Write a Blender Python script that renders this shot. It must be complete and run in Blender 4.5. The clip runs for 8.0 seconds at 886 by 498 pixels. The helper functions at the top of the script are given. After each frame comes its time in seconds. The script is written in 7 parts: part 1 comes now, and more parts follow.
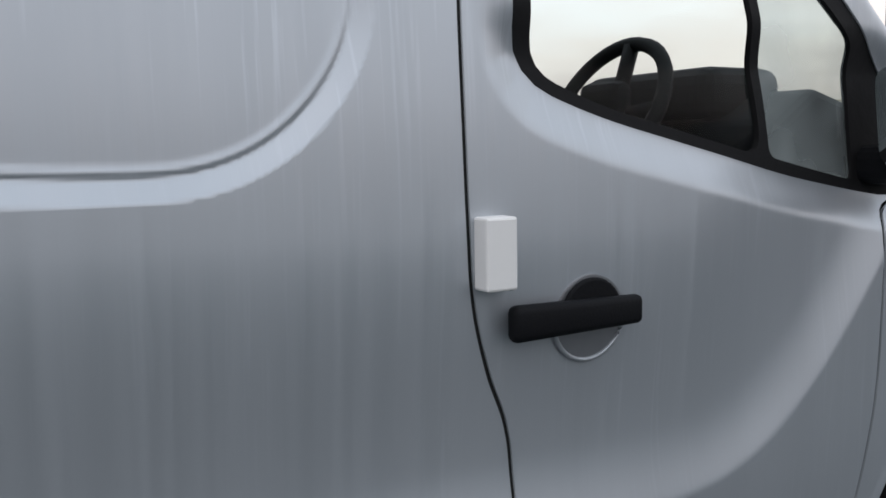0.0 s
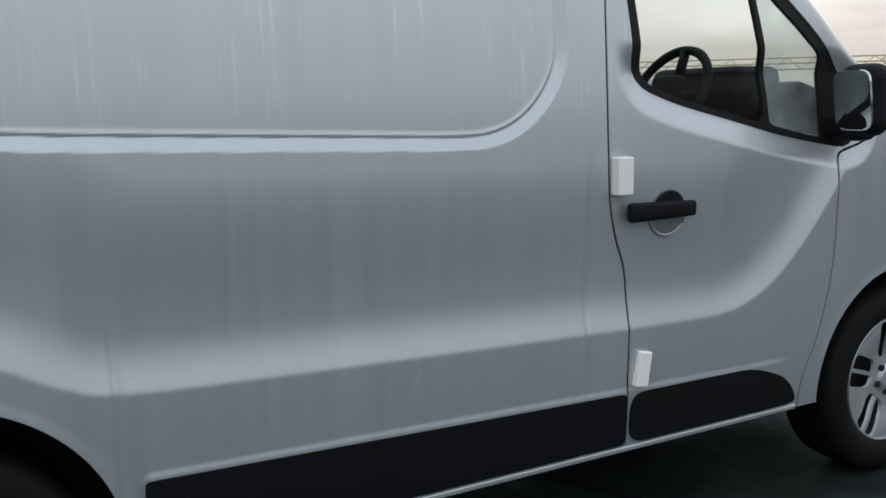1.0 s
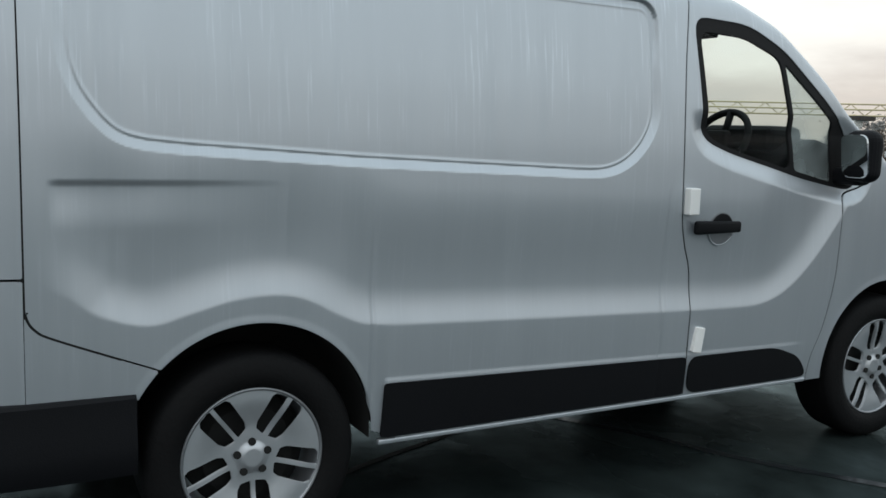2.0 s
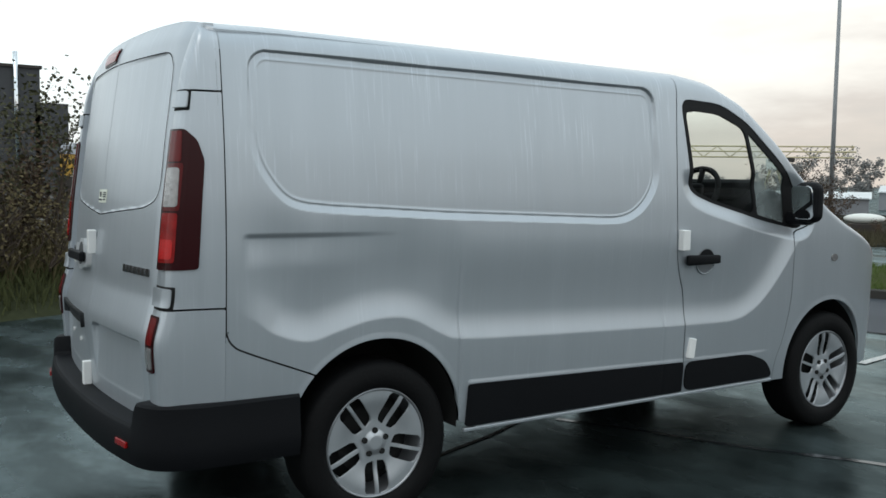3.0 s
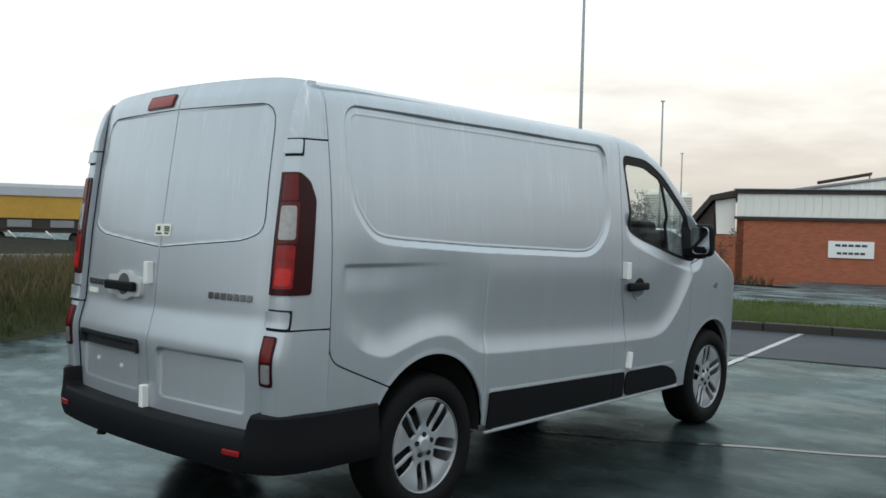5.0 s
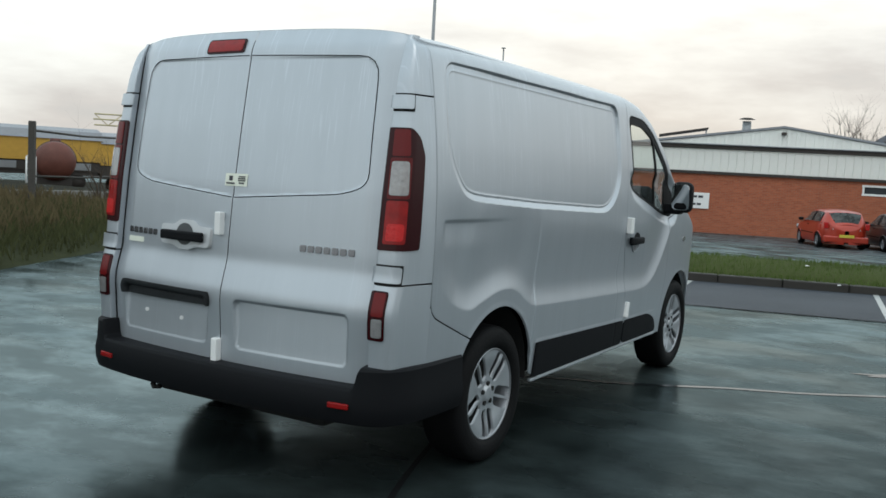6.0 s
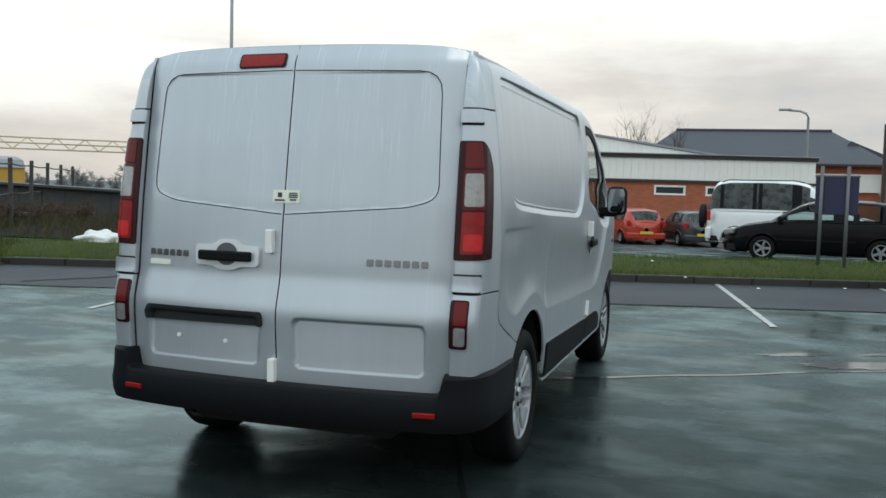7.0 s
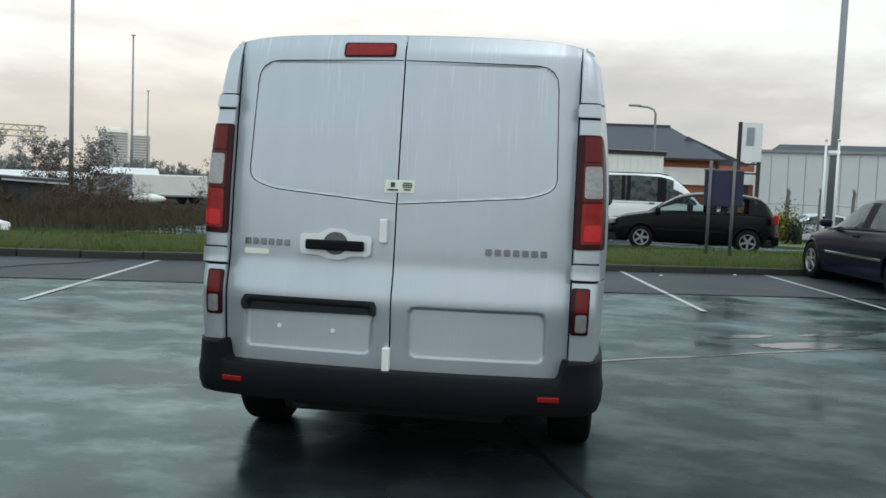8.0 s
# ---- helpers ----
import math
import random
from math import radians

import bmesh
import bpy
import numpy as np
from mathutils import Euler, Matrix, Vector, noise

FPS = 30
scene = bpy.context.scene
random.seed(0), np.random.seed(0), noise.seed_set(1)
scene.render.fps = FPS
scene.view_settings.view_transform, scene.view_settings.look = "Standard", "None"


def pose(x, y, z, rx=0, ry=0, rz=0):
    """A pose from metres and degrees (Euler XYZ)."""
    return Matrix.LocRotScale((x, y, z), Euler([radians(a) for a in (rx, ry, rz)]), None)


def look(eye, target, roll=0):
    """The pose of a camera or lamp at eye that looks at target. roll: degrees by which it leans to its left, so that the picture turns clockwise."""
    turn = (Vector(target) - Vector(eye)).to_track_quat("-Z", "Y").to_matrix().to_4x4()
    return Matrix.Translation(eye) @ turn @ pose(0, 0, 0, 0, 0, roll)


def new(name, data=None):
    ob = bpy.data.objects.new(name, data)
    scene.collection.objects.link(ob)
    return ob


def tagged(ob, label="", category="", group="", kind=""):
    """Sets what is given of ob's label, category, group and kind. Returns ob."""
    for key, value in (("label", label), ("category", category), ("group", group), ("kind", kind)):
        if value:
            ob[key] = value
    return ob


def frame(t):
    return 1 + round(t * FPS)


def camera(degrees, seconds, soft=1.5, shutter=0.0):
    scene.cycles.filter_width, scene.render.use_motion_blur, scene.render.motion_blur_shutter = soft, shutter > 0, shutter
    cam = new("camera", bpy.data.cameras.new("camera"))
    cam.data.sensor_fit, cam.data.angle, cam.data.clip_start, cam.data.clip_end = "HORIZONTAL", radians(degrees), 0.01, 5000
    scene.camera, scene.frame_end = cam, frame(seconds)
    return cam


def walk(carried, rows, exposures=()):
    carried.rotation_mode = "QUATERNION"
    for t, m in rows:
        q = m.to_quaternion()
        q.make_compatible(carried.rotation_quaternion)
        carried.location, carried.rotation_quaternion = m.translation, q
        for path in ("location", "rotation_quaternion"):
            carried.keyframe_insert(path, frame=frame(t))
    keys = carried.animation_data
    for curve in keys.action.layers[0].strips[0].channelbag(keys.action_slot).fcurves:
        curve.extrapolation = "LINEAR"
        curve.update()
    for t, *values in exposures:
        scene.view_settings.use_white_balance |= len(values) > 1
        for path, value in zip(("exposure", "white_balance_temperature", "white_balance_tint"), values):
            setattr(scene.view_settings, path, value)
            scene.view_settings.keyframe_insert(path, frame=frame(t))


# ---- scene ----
cam = camera(52.0, 8.0, 1.6)
PATH = [
    (0, (2.046, -2.028, 1.302), (3.051, -0.313, 1.080), -0.9),
    (0.5, (1.583, -2.41, 1.357), (2.555, -0.706, 0.967), 0.6),
    (1, (1.12, -2.903, 1.354), (2.075, -1.174, 1.04), -1.0),
    (1.5, (0.69, -3.24, 1.387), (1.608, -1.485, 1.109), 1.0),
    (2.8, (-0.626, -4.105, 1.401), (0.436, -2.419, 1.23), 1.4),
    (3, (-0.78, -4.166, 1.44), (0.305, -2.492, 1.289), 0.8),
    (3.5, (-1.087, -4.403, 1.418), (0.014, -2.745, 1.222), 1.2),
    (4, (-1.491, -4.376, 1.43), (-0.238, -2.821, 1.317), 2.7),
    (4.5, (-1.874, -4.134, 1.427), (-0.528, -2.658, 1.315), 3.6),
    (4.7, (-1.986, -4.005, 1.407), (-0.58, -2.585, 1.325), 2.6),
    (5.8, (-2.846, -3.199, 1.443), (-1.166, -2.122, 1.319), 2.2),
    (6, (-2.961, -2.962, 1.44), (-1.25, -1.942, 1.27), 3.1),
    (6.5, (-3.326, -2.493, 1.399), (-1.516, -1.652, 1.274), 3.2),
    (7, (-3.559, -1.931, 1.405), (-1.659, -1.319, 1.272), 1.5),
    (7.5, (-3.748, -1.394, 1.395), (-1.804, -0.934, 1.292), 1.4),
    (8, (-3.931, -0.751, 1.38), (-1.955, -0.483, 1.232), 2.3),
]
# the camera's white balance drifts a little
walk(cam, [(t, look(eye, target, roll)) for t, eye, target, roll in PATH], [(0, -0.02, 6600, 20), (1.5, -0.04, 6500, 12), (3, -0.03, 6500, 10), (8, 0, 6400, 8)])

# world, sun and sky: a bright overcast winter evening after rain
world = bpy.data.worlds.new("overcast_sky")
scene.world = world
world.use_nodes = True
wn, wl = world.node_tree.nodes, world.node_tree.links
wn.clear()


def wnode(kind, **values):
    n = wn.new(kind)
    for key, value in values.items():
        n.inputs[key].default_value = value
    return n


sky = wn.new("ShaderNodeTexSky")
sky.sky_type, sky.sun_disc = "NISHITA", False
sky.sun_elevation, sky.sun_rotation, sky.air_density, sky.dust_density = radians(22), radians(70), 1.0, 1.0
coord = wn.new("ShaderNodeTexCoord")
split = wn.new("ShaderNodeSeparateXYZ")
wl.new(coord.outputs["Generated"], split.inputs[0])
stretch = wn.new("ShaderNodeMapping")
stretch.inputs["Scale"].default_value = (1.3, 1.3, 5.0)
wl.new(coord.outputs["Generated"], stretch.inputs[0])
cloud = wnode("ShaderNodeTexNoise", Scale=2.1, Detail=6.0, Roughness=0.55)
wl.new(stretch.outputs[0], cloud.inputs["Vector"])
# cloud cover by height over the horizon: grey-pink banks low down, white cover above
lift = wn.new("ShaderNodeMath")
lift.operation = "MULTIPLY_ADD"
wl.new(cloud.outputs["Fac"], lift.inputs[0])
lift.inputs[1].default_value = 0.30
wl.new(split.outputs["Z"], lift.inputs[2])
ramp = wn.new("ShaderNodeValToRGB")
stops = [(0.13, (0.42, 0.46, 0.48)), (0.215, (0.51, 0.53, 0.54)), (0.265, (0.675, 0.645, 0.622)), (0.325, (1.00, 0.99, 0.94)), (0.42, (1.16, 1.26, 1.27)), (1.0, (1.01, 1.20, 1.29))]
while len(ramp.color_ramp.elements) < len(stops):
    ramp.color_ramp.elements.new(0.5)
for e, (at, col) in zip(ramp.color_ramp.elements, stops):
    e.position, e.color = at, (*col, 1)
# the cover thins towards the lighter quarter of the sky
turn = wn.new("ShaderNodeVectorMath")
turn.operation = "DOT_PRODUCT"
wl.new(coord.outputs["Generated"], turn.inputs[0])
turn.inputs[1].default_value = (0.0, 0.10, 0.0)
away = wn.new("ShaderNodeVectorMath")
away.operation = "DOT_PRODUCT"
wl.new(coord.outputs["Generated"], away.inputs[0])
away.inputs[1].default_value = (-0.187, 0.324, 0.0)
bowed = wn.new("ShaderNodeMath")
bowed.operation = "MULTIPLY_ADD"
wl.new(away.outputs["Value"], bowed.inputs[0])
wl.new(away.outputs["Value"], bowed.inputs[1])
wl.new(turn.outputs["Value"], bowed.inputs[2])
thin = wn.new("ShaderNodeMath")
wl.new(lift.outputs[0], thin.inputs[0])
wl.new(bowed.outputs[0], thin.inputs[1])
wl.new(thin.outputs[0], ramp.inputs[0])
sky_bg = wnode("ShaderNodeBackground", Strength=0.10)
wl.new(sky.outputs[0], sky_bg.inputs[0])
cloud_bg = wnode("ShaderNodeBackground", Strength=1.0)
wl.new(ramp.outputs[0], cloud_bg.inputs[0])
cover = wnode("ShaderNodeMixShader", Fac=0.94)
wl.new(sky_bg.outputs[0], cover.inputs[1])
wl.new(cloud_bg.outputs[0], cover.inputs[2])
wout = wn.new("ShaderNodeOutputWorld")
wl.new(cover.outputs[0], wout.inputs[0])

sun = new("sun", bpy.data.lights.new("sun", "SUN"))
sun.data.energy, sun.data.angle, sun.data.color = 0.5, radians(25), (1.0, 0.93, 0.86)
sun.matrix_world = look((0, 0, 30), (14, 8, 0))


# ---- materials ----
def material(name, colour, rough=0.6, metal=0.0, grain=0.12, scale=30.0, bump=0.1, stretch_to=(1, 1, 1), stain=0.1, stain_scale=2.0, coat=0.0, spec=0.5, per_piece=0.0):
    """A surface with fine grain and larger stains over its base colour."""
    m = bpy.data.materials.new(name)
    m.use_nodes = True
    nodes, links = m.node_tree.nodes, m.node_tree.links
    b = nodes["Principled BSDF"]
    tc = nodes.new("ShaderNodeTexCoord")
    mp = nodes.new("ShaderNodeMapping")
    mp.inputs["Scale"].default_value = stretch_to
    links.new(tc.outputs["Object"], mp.inputs[0])
    fine = nodes.new("ShaderNodeTexNoise")
    fine.inputs["Scale"].default_value, fine.inputs["Detail"].default_value = scale, 5
    links.new(mp.outputs[0], fine.inputs["Vector"])
    broad = nodes.new("ShaderNodeTexNoise")
    broad.inputs["Scale"].default_value, broad.inputs["Detail"].default_value = stain_scale, 4
    links.new(mp.outputs[0], broad.inputs["Vector"])
    total = nodes.new("ShaderNodeMath")
    total.operation = "MULTIPLY_ADD"
    links.new(fine.outputs["Fac"], total.inputs[0])
    total.inputs[1].default_value, total.inputs[2].default_value = 2 * grain, 1 - grain - stain
    both = nodes.new("ShaderNodeMath")
    both.operation = "MULTIPLY_ADD"
    links.new(broad.outputs["Fac"], both.inputs[0])
    both.inputs[1].default_value = 2 * stain
    links.new(total.outputs[0], both.inputs[2])
    last = both
    if per_piece:
        info = nodes.new("ShaderNodeObjectInfo")
        last = nodes.new("ShaderNodeMath")
        last.operation = "MULTIPLY_ADD"
        links.new(info.outputs["Random"], last.inputs[0])
        last.inputs[1].default_value = per_piece
        links.new(both.outputs[0], last.inputs[2])
    mix = nodes.new("ShaderNodeVectorMath")
    mix.operation = "SCALE"
    mix.inputs[0].default_value = colour
    links.new(last.outputs[0], mix.inputs["Scale"])
    links.new(mix.outputs[0], b.inputs["Base Color"])
    b.inputs["Roughness"].default_value, b.inputs["Metallic"].default_value = rough, metal
    b.inputs["Coat Weight"].default_value, b.inputs["Coat Roughness"].default_value = coat, 0.08
    b.inputs["Specular IOR Level"].default_value = spec
    if bump:
        bp = nodes.new("ShaderNodeBump")
        bp.inputs["Strength"].default_value, bp.inputs["Distance"].default_value = bump, 0.01
        links.new(fine.outputs["Fac"], bp.inputs["Height"])
        links.new(bp.outputs[0], b.inputs["Normal"])
    return m


def paint_wet(name, colour, across=(1, 0)):
    """Silver metallic paint, wet: rain runs down it in fine vertical streaks."""
    m = bpy.data.materials.new(name)
    m.use_nodes = True
    nodes, links = m.node_tree.nodes, m.node_tree.links
    b = nodes["Principled BSDF"]
    tc = nodes.new("ShaderNodeTexCoord")
    runs = []
    for sc in ((62, 62, 0.9), (9, 9, 0.5), (120, 120, 4.0), (4.5, 4.5, 2.6)):
        sc = (sc[0] * (0.04 + across[0]), sc[1] * (0.04 + across[1]), sc[2])
        mp = nodes.new("ShaderNodeMapping")
        mp.inputs["Scale"].default_value = sc
        links.new(tc.outputs["Object"], mp.inputs[0])
        n = nodes.new("ShaderNodeTexNoise")
        n.inputs["Scale"].default_value, n.inputs["Detail"].default_value = 1.0, 4
        links.new(mp.outputs[0], n.inputs["Vector"])
        runs.append(n)
    ramp = nodes.new("ShaderNodeMapRange")
    ramp.inputs["From Min"].default_value, ramp.inputs["From Max"].default_value = 0.35, 0.75
    ramp.inputs["To Min"].default_value, ramp.inputs["To Max"].default_value = 0.33, 0.44
    links.new(runs[0].outputs["Fac"], ramp.inputs[0])
    links.new(ramp.outputs[0], b.inputs["Roughness"])
    tone = nodes.new("ShaderNodeMath")
    tone.operation = "MULTIPLY_ADD"
    links.new(runs[0].outputs["Fac"], tone.inputs[0])
    tone.inputs[1].default_value, tone.inputs[2].default_value = 0.04, 0.93
    tone2 = nodes.new("ShaderNodeMath")
    tone2.operation = "MULTIPLY_ADD"
    links.new(runs[1].outputs["Fac"], tone2.inputs[0])
    tone2.inputs[1].default_value = 0.10
    links.new(tone.outputs[0], tone2.inputs[2])
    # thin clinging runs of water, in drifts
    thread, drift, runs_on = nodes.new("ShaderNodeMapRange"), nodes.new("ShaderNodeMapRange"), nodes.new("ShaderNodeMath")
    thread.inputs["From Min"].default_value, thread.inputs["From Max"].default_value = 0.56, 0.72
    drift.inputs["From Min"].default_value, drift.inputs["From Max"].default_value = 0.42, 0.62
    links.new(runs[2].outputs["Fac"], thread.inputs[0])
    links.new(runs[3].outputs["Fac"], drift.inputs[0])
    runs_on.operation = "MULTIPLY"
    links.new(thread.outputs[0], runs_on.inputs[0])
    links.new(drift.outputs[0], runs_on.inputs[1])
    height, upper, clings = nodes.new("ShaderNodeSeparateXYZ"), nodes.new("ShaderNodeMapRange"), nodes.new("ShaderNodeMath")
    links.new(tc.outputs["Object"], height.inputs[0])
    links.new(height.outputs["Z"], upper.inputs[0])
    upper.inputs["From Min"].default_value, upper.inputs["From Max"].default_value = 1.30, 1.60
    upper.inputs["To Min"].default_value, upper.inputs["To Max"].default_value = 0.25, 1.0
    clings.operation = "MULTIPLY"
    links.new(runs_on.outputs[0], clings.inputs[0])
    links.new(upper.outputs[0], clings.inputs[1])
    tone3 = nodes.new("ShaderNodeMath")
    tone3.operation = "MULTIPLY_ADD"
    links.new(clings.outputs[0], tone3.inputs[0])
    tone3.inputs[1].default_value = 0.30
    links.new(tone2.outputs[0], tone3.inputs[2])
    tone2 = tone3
    mix = nodes.new("ShaderNodeVectorMath")
    mix.operation = "SCALE"
    mix.inputs[0].default_value = colour
    links.new(tone2.outputs[0], mix.inputs["Scale"])
    links.new(mix.outputs[0], b.inputs["Base Color"])
    b.inputs["Metallic"].default_value = 0.55
    b.inputs["Coat Weight"].default_value, b.inputs["Coat Roughness"].default_value = 0.35, 0.25
    bp = nodes.new("ShaderNodeBump")
    bp.inputs["Strength"].default_value, bp.inputs["Distance"].default_value = 0.05, 0.004
    links.new(runs[0].outputs["Fac"], bp.inputs["Height"])
    bp2 = nodes.new("ShaderNodeBump")
    bp2.inputs["Strength"].default_value, bp2.inputs["Distance"].default_value = 0.06, 0.002
    links.new(runs[2].outputs["Fac"], bp2.inputs["Height"])
    links.new(bp.outputs[0], bp2.inputs["Normal"])
    links.new(bp2.outputs[0], b.inputs["Normal"])
    return m


def glass(name, tint=(0.75, 0.82, 0.80), clear=0.8, rough=0.02, mist=0.0):
    """Thin car or window glass: part see-through, part mirror."""
    m = bpy.data.materials.new(name)
    m.use_nodes = True
    nodes, links = m.node_tree.nodes, m.node_tree.links
    nodes.remove(nodes["Principled BSDF"])
    see, gloss, edge, power, mix = (nodes.new("ShaderNode" + k) for k in ("BsdfTransparent", "BsdfGlossy", "LayerWeight", "Math", "MixShader"))
    see.inputs[0].default_value = (*[c * clear for c in tint], 1)
    gloss.inputs["Roughness"].default_value = rough
    edge.inputs["Blend"].default_value = 0.5
    power.operation = "POWER"
    power.inputs[1].default_value = 4.0
    links.new(edge.outputs["Facing"], power.inputs[0])
    lowest = nodes.new("ShaderNodeMath")
    lowest.operation = "MULTIPLY_ADD"
    lowest.inputs[1].default_value, lowest.inputs[2].default_value = 0.8, 0.008
    links.new(power.outputs[0], lowest.inputs[0])
    links.new(lowest.outputs[0], mix.inputs[0])
    links.new(see.outputs[0], mix.inputs[1])
    links.new(gloss.outputs[0], mix.inputs[2])
    links.new(mix.outputs[0], nodes["Material Output"].inputs[0])
    if mist:
        fog, veil, patches, tc = (nodes.new("ShaderNode" + k) for k in ("BsdfDiffuse", "MixShader", "TexNoise", "TexCoord"))
        patches.inputs["Scale"].default_value = 5.0
        links.new(tc.outputs["Object"], patches.inputs["Vector"])
        amount = nodes.new("ShaderNodeMapRange")
        amount.inputs["From Min"].default_value, amount.inputs["From Max"].default_value = 0.3, 0.7
        amount.inputs["To Min"].default_value, amount.inputs["To Max"].default_value = 0.4 * mist, 1.6 * mist
        links.new(patches.outputs["Fac"], amount.inputs[0])
        fog.inputs[0].default_value = (0.55, 0.62, 0.62, 1)
        links.new(amount.outputs[0], veil.inputs[0])
        links.new(mix.outputs[0], veil.inputs[1])
        links.new(fog.outputs[0], veil.inputs[2])
        links.new(veil.outputs[0], nodes["Material Output"].inputs[0])
    return m


def wet_ground(name, dry, wet_low, wet_high):
    """Asphalt under a film of water: puddled smooth patches between rough wet ones."""
    m = bpy.data.materials.new(name)
    m.use_nodes = True
    nodes, links = m.node_tree.nodes, m.node_tree.links
    b = nodes["Principled BSDF"]
    tc = nodes.new("ShaderNodeTexCoord")

    def noise_at(scale, detail, stretch_by=(1, 1, 1)):
        mp = nodes.new("ShaderNodeMapping")
        mp.inputs["Scale"].default_value = stretch_by
        mp.inputs["Rotation"].default_value = (0, 0, radians(16))
        links.new(tc.outputs["Object"], mp.inputs[0])
        n = nodes.new("ShaderNodeTexNoise")
        n.inputs["Scale"].default_value, n.inputs["Detail"].default_value = scale, detail
        links.new(mp.outputs[0], n.inputs["Vector"])
        return n

    pud, mott, grit = noise_at(1.0, 7, (1.4, 0.8, 1)), noise_at(3.5, 5), noise_at(160, 2)
    rr = nodes.new("ShaderNodeMapRange")
    rr.inputs["From Min"].default_value, rr.inputs["From Max"].default_value = 0.36, 0.64
    rr.inputs["To Min"].default_value, rr.inputs["To Max"].default_value = wet_low, wet_high
    links.new(pud.outputs["Fac"], rr.inputs[0])
    links.new(rr.outputs[0], b.inputs["Roughness"])
    ramp = nodes.new("ShaderNodeMapRange")
    ramp.inputs["From Min"].default_value, ramp.inputs["From Max"].default_value = 0.3, 0.7
    ramp.inputs["To Min"].default_value, ramp.inputs["To Max"].default_value = 0.55, 1.45
    links.new(mott.outputs["Fac"], ramp.inputs[0])
    mix = nodes.new("ShaderNodeVectorMath")
    mix.operation = "SCALE"
    mix.inputs[0].default_value = dry
    links.new(ramp.outputs[0], mix.inputs["Scale"])
    links.new(mix.outputs[0], b.inputs["Base Color"])
    # patchy water film; sheen weakens towards -y, standing in for the van's dark reflection
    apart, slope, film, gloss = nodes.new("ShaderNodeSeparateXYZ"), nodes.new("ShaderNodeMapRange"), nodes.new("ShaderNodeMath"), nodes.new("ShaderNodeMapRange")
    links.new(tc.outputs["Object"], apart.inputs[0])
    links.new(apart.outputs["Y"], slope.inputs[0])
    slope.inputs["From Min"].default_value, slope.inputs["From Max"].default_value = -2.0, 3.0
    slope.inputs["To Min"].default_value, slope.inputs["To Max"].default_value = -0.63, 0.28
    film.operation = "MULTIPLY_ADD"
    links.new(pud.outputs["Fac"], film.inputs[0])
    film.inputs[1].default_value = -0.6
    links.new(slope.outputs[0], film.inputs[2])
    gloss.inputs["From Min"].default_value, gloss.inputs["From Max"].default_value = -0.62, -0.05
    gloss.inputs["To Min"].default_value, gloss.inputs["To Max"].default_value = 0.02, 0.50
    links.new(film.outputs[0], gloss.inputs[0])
    # thin wind-drawn films of water lie across it, each with an edge of its own
    thin, rim = noise_at(1.5, 10, (1.25, 0.8, 1)), nodes.new("ShaderNodeMapRange")
    thin.inputs["Roughness"].default_value = 0.62
    rim.inputs["From Min"].default_value, rim.inputs["From Max"].default_value = 0.46, 0.60
    rim.inputs["To Min"].default_value, rim.inputs["To Max"].default_value = 0.84, 1.32
    links.new(thin.outputs["Fac"], rim.inputs[0])
    # the film mirrors by its own index, over the matt stone below it
    b.inputs["Specular IOR Level"].default_value = 0.0
    last = gloss
    for kind, value in (("MULTIPLY", 0.095), ("SQRT", None), ("ADD", 1.0)):
        step = nodes.new("ShaderNodeMath")
        step.operation = kind
        links.new(last.outputs[0], step.inputs[0])
        if value is not None:
            step.inputs[1].default_value = value
        if kind == "SQRT":
            root_of = step
        last = step
    rest, index = nodes.new("ShaderNodeMath"), nodes.new("ShaderNodeMath")
    rest.operation, index.operation = "SUBTRACT", "DIVIDE"
    rest.inputs[0].default_value = 1.0
    links.new(root_of.outputs[0], rest.inputs[1])
    links.new(last.outputs[0], index.inputs[0])
    links.new(rest.outputs[0], index.inputs[1])
    sheen, amount_of, film_mix = nodes.new("ShaderNodeBsdfGlossy"), nodes.new("ShaderNodeFresnel"), nodes.new("ShaderNodeMixShader")
    sheen.inputs["Color"].default_value = (0.83, 1.0, 1.03, 1)
    links.new(rr.outputs[0], sheen.inputs["Roughness"])
    links.new(index.outputs[0], amount_of.inputs["IOR"])
    # rough water stops gaining at low angles
    most, patchy = nodes.new("ShaderNodeMath"), nodes.new("ShaderNodeMath")
    most.operation, patchy.operation = "SMOOTH_MIN", "MULTIPLY"
    most.inputs[1].default_value, most.inputs[2].default_value = 0.20, 0.10
    links.new(amount_of.outputs[0], most.inputs[0])
    links.new(most.outputs[0], patchy.inputs[0])
    links.new(rim.outputs[0], patchy.inputs[1])
    links.new(patchy.outputs[0], film_mix.inputs[0])
    links.new(b.outputs[0], film_mix.inputs[1])
    links.new(sheen.outputs[0], film_mix.inputs[2])
    links.new(film_mix.outputs[0], nodes["Material Output"].inputs[0])
    # the water film fills the grit in the puddles
    amount = nodes.new("ShaderNodeMapRange")
    amount.inputs["From Min"].default_value, amount.inputs["From Max"].default_value = 0.40, 0.65
    amount.inputs["To Min"].default_value, amount.inputs["To Max"].default_value = 0.02, 0.20
    links.new(pud.outputs["Fac"], amount.inputs[0])
    bp = nodes.new("ShaderNodeBump")
    bp.inputs["Distance"].default_value = 0.004
    links.new(amount.outputs[0], bp.inputs["Strength"])
    links.new(grit.outputs["Fac"], bp.inputs["Height"])
    bp2 = nodes.new("ShaderNodeBump")
    bp2.inputs["Strength"].default_value, bp2.inputs["Distance"].default_value = 0.10, 0.02
    links.new(mott.outputs["Fac"], bp2.inputs["Height"])
    links.new(bp.outputs[0], bp2.inputs["Normal"])
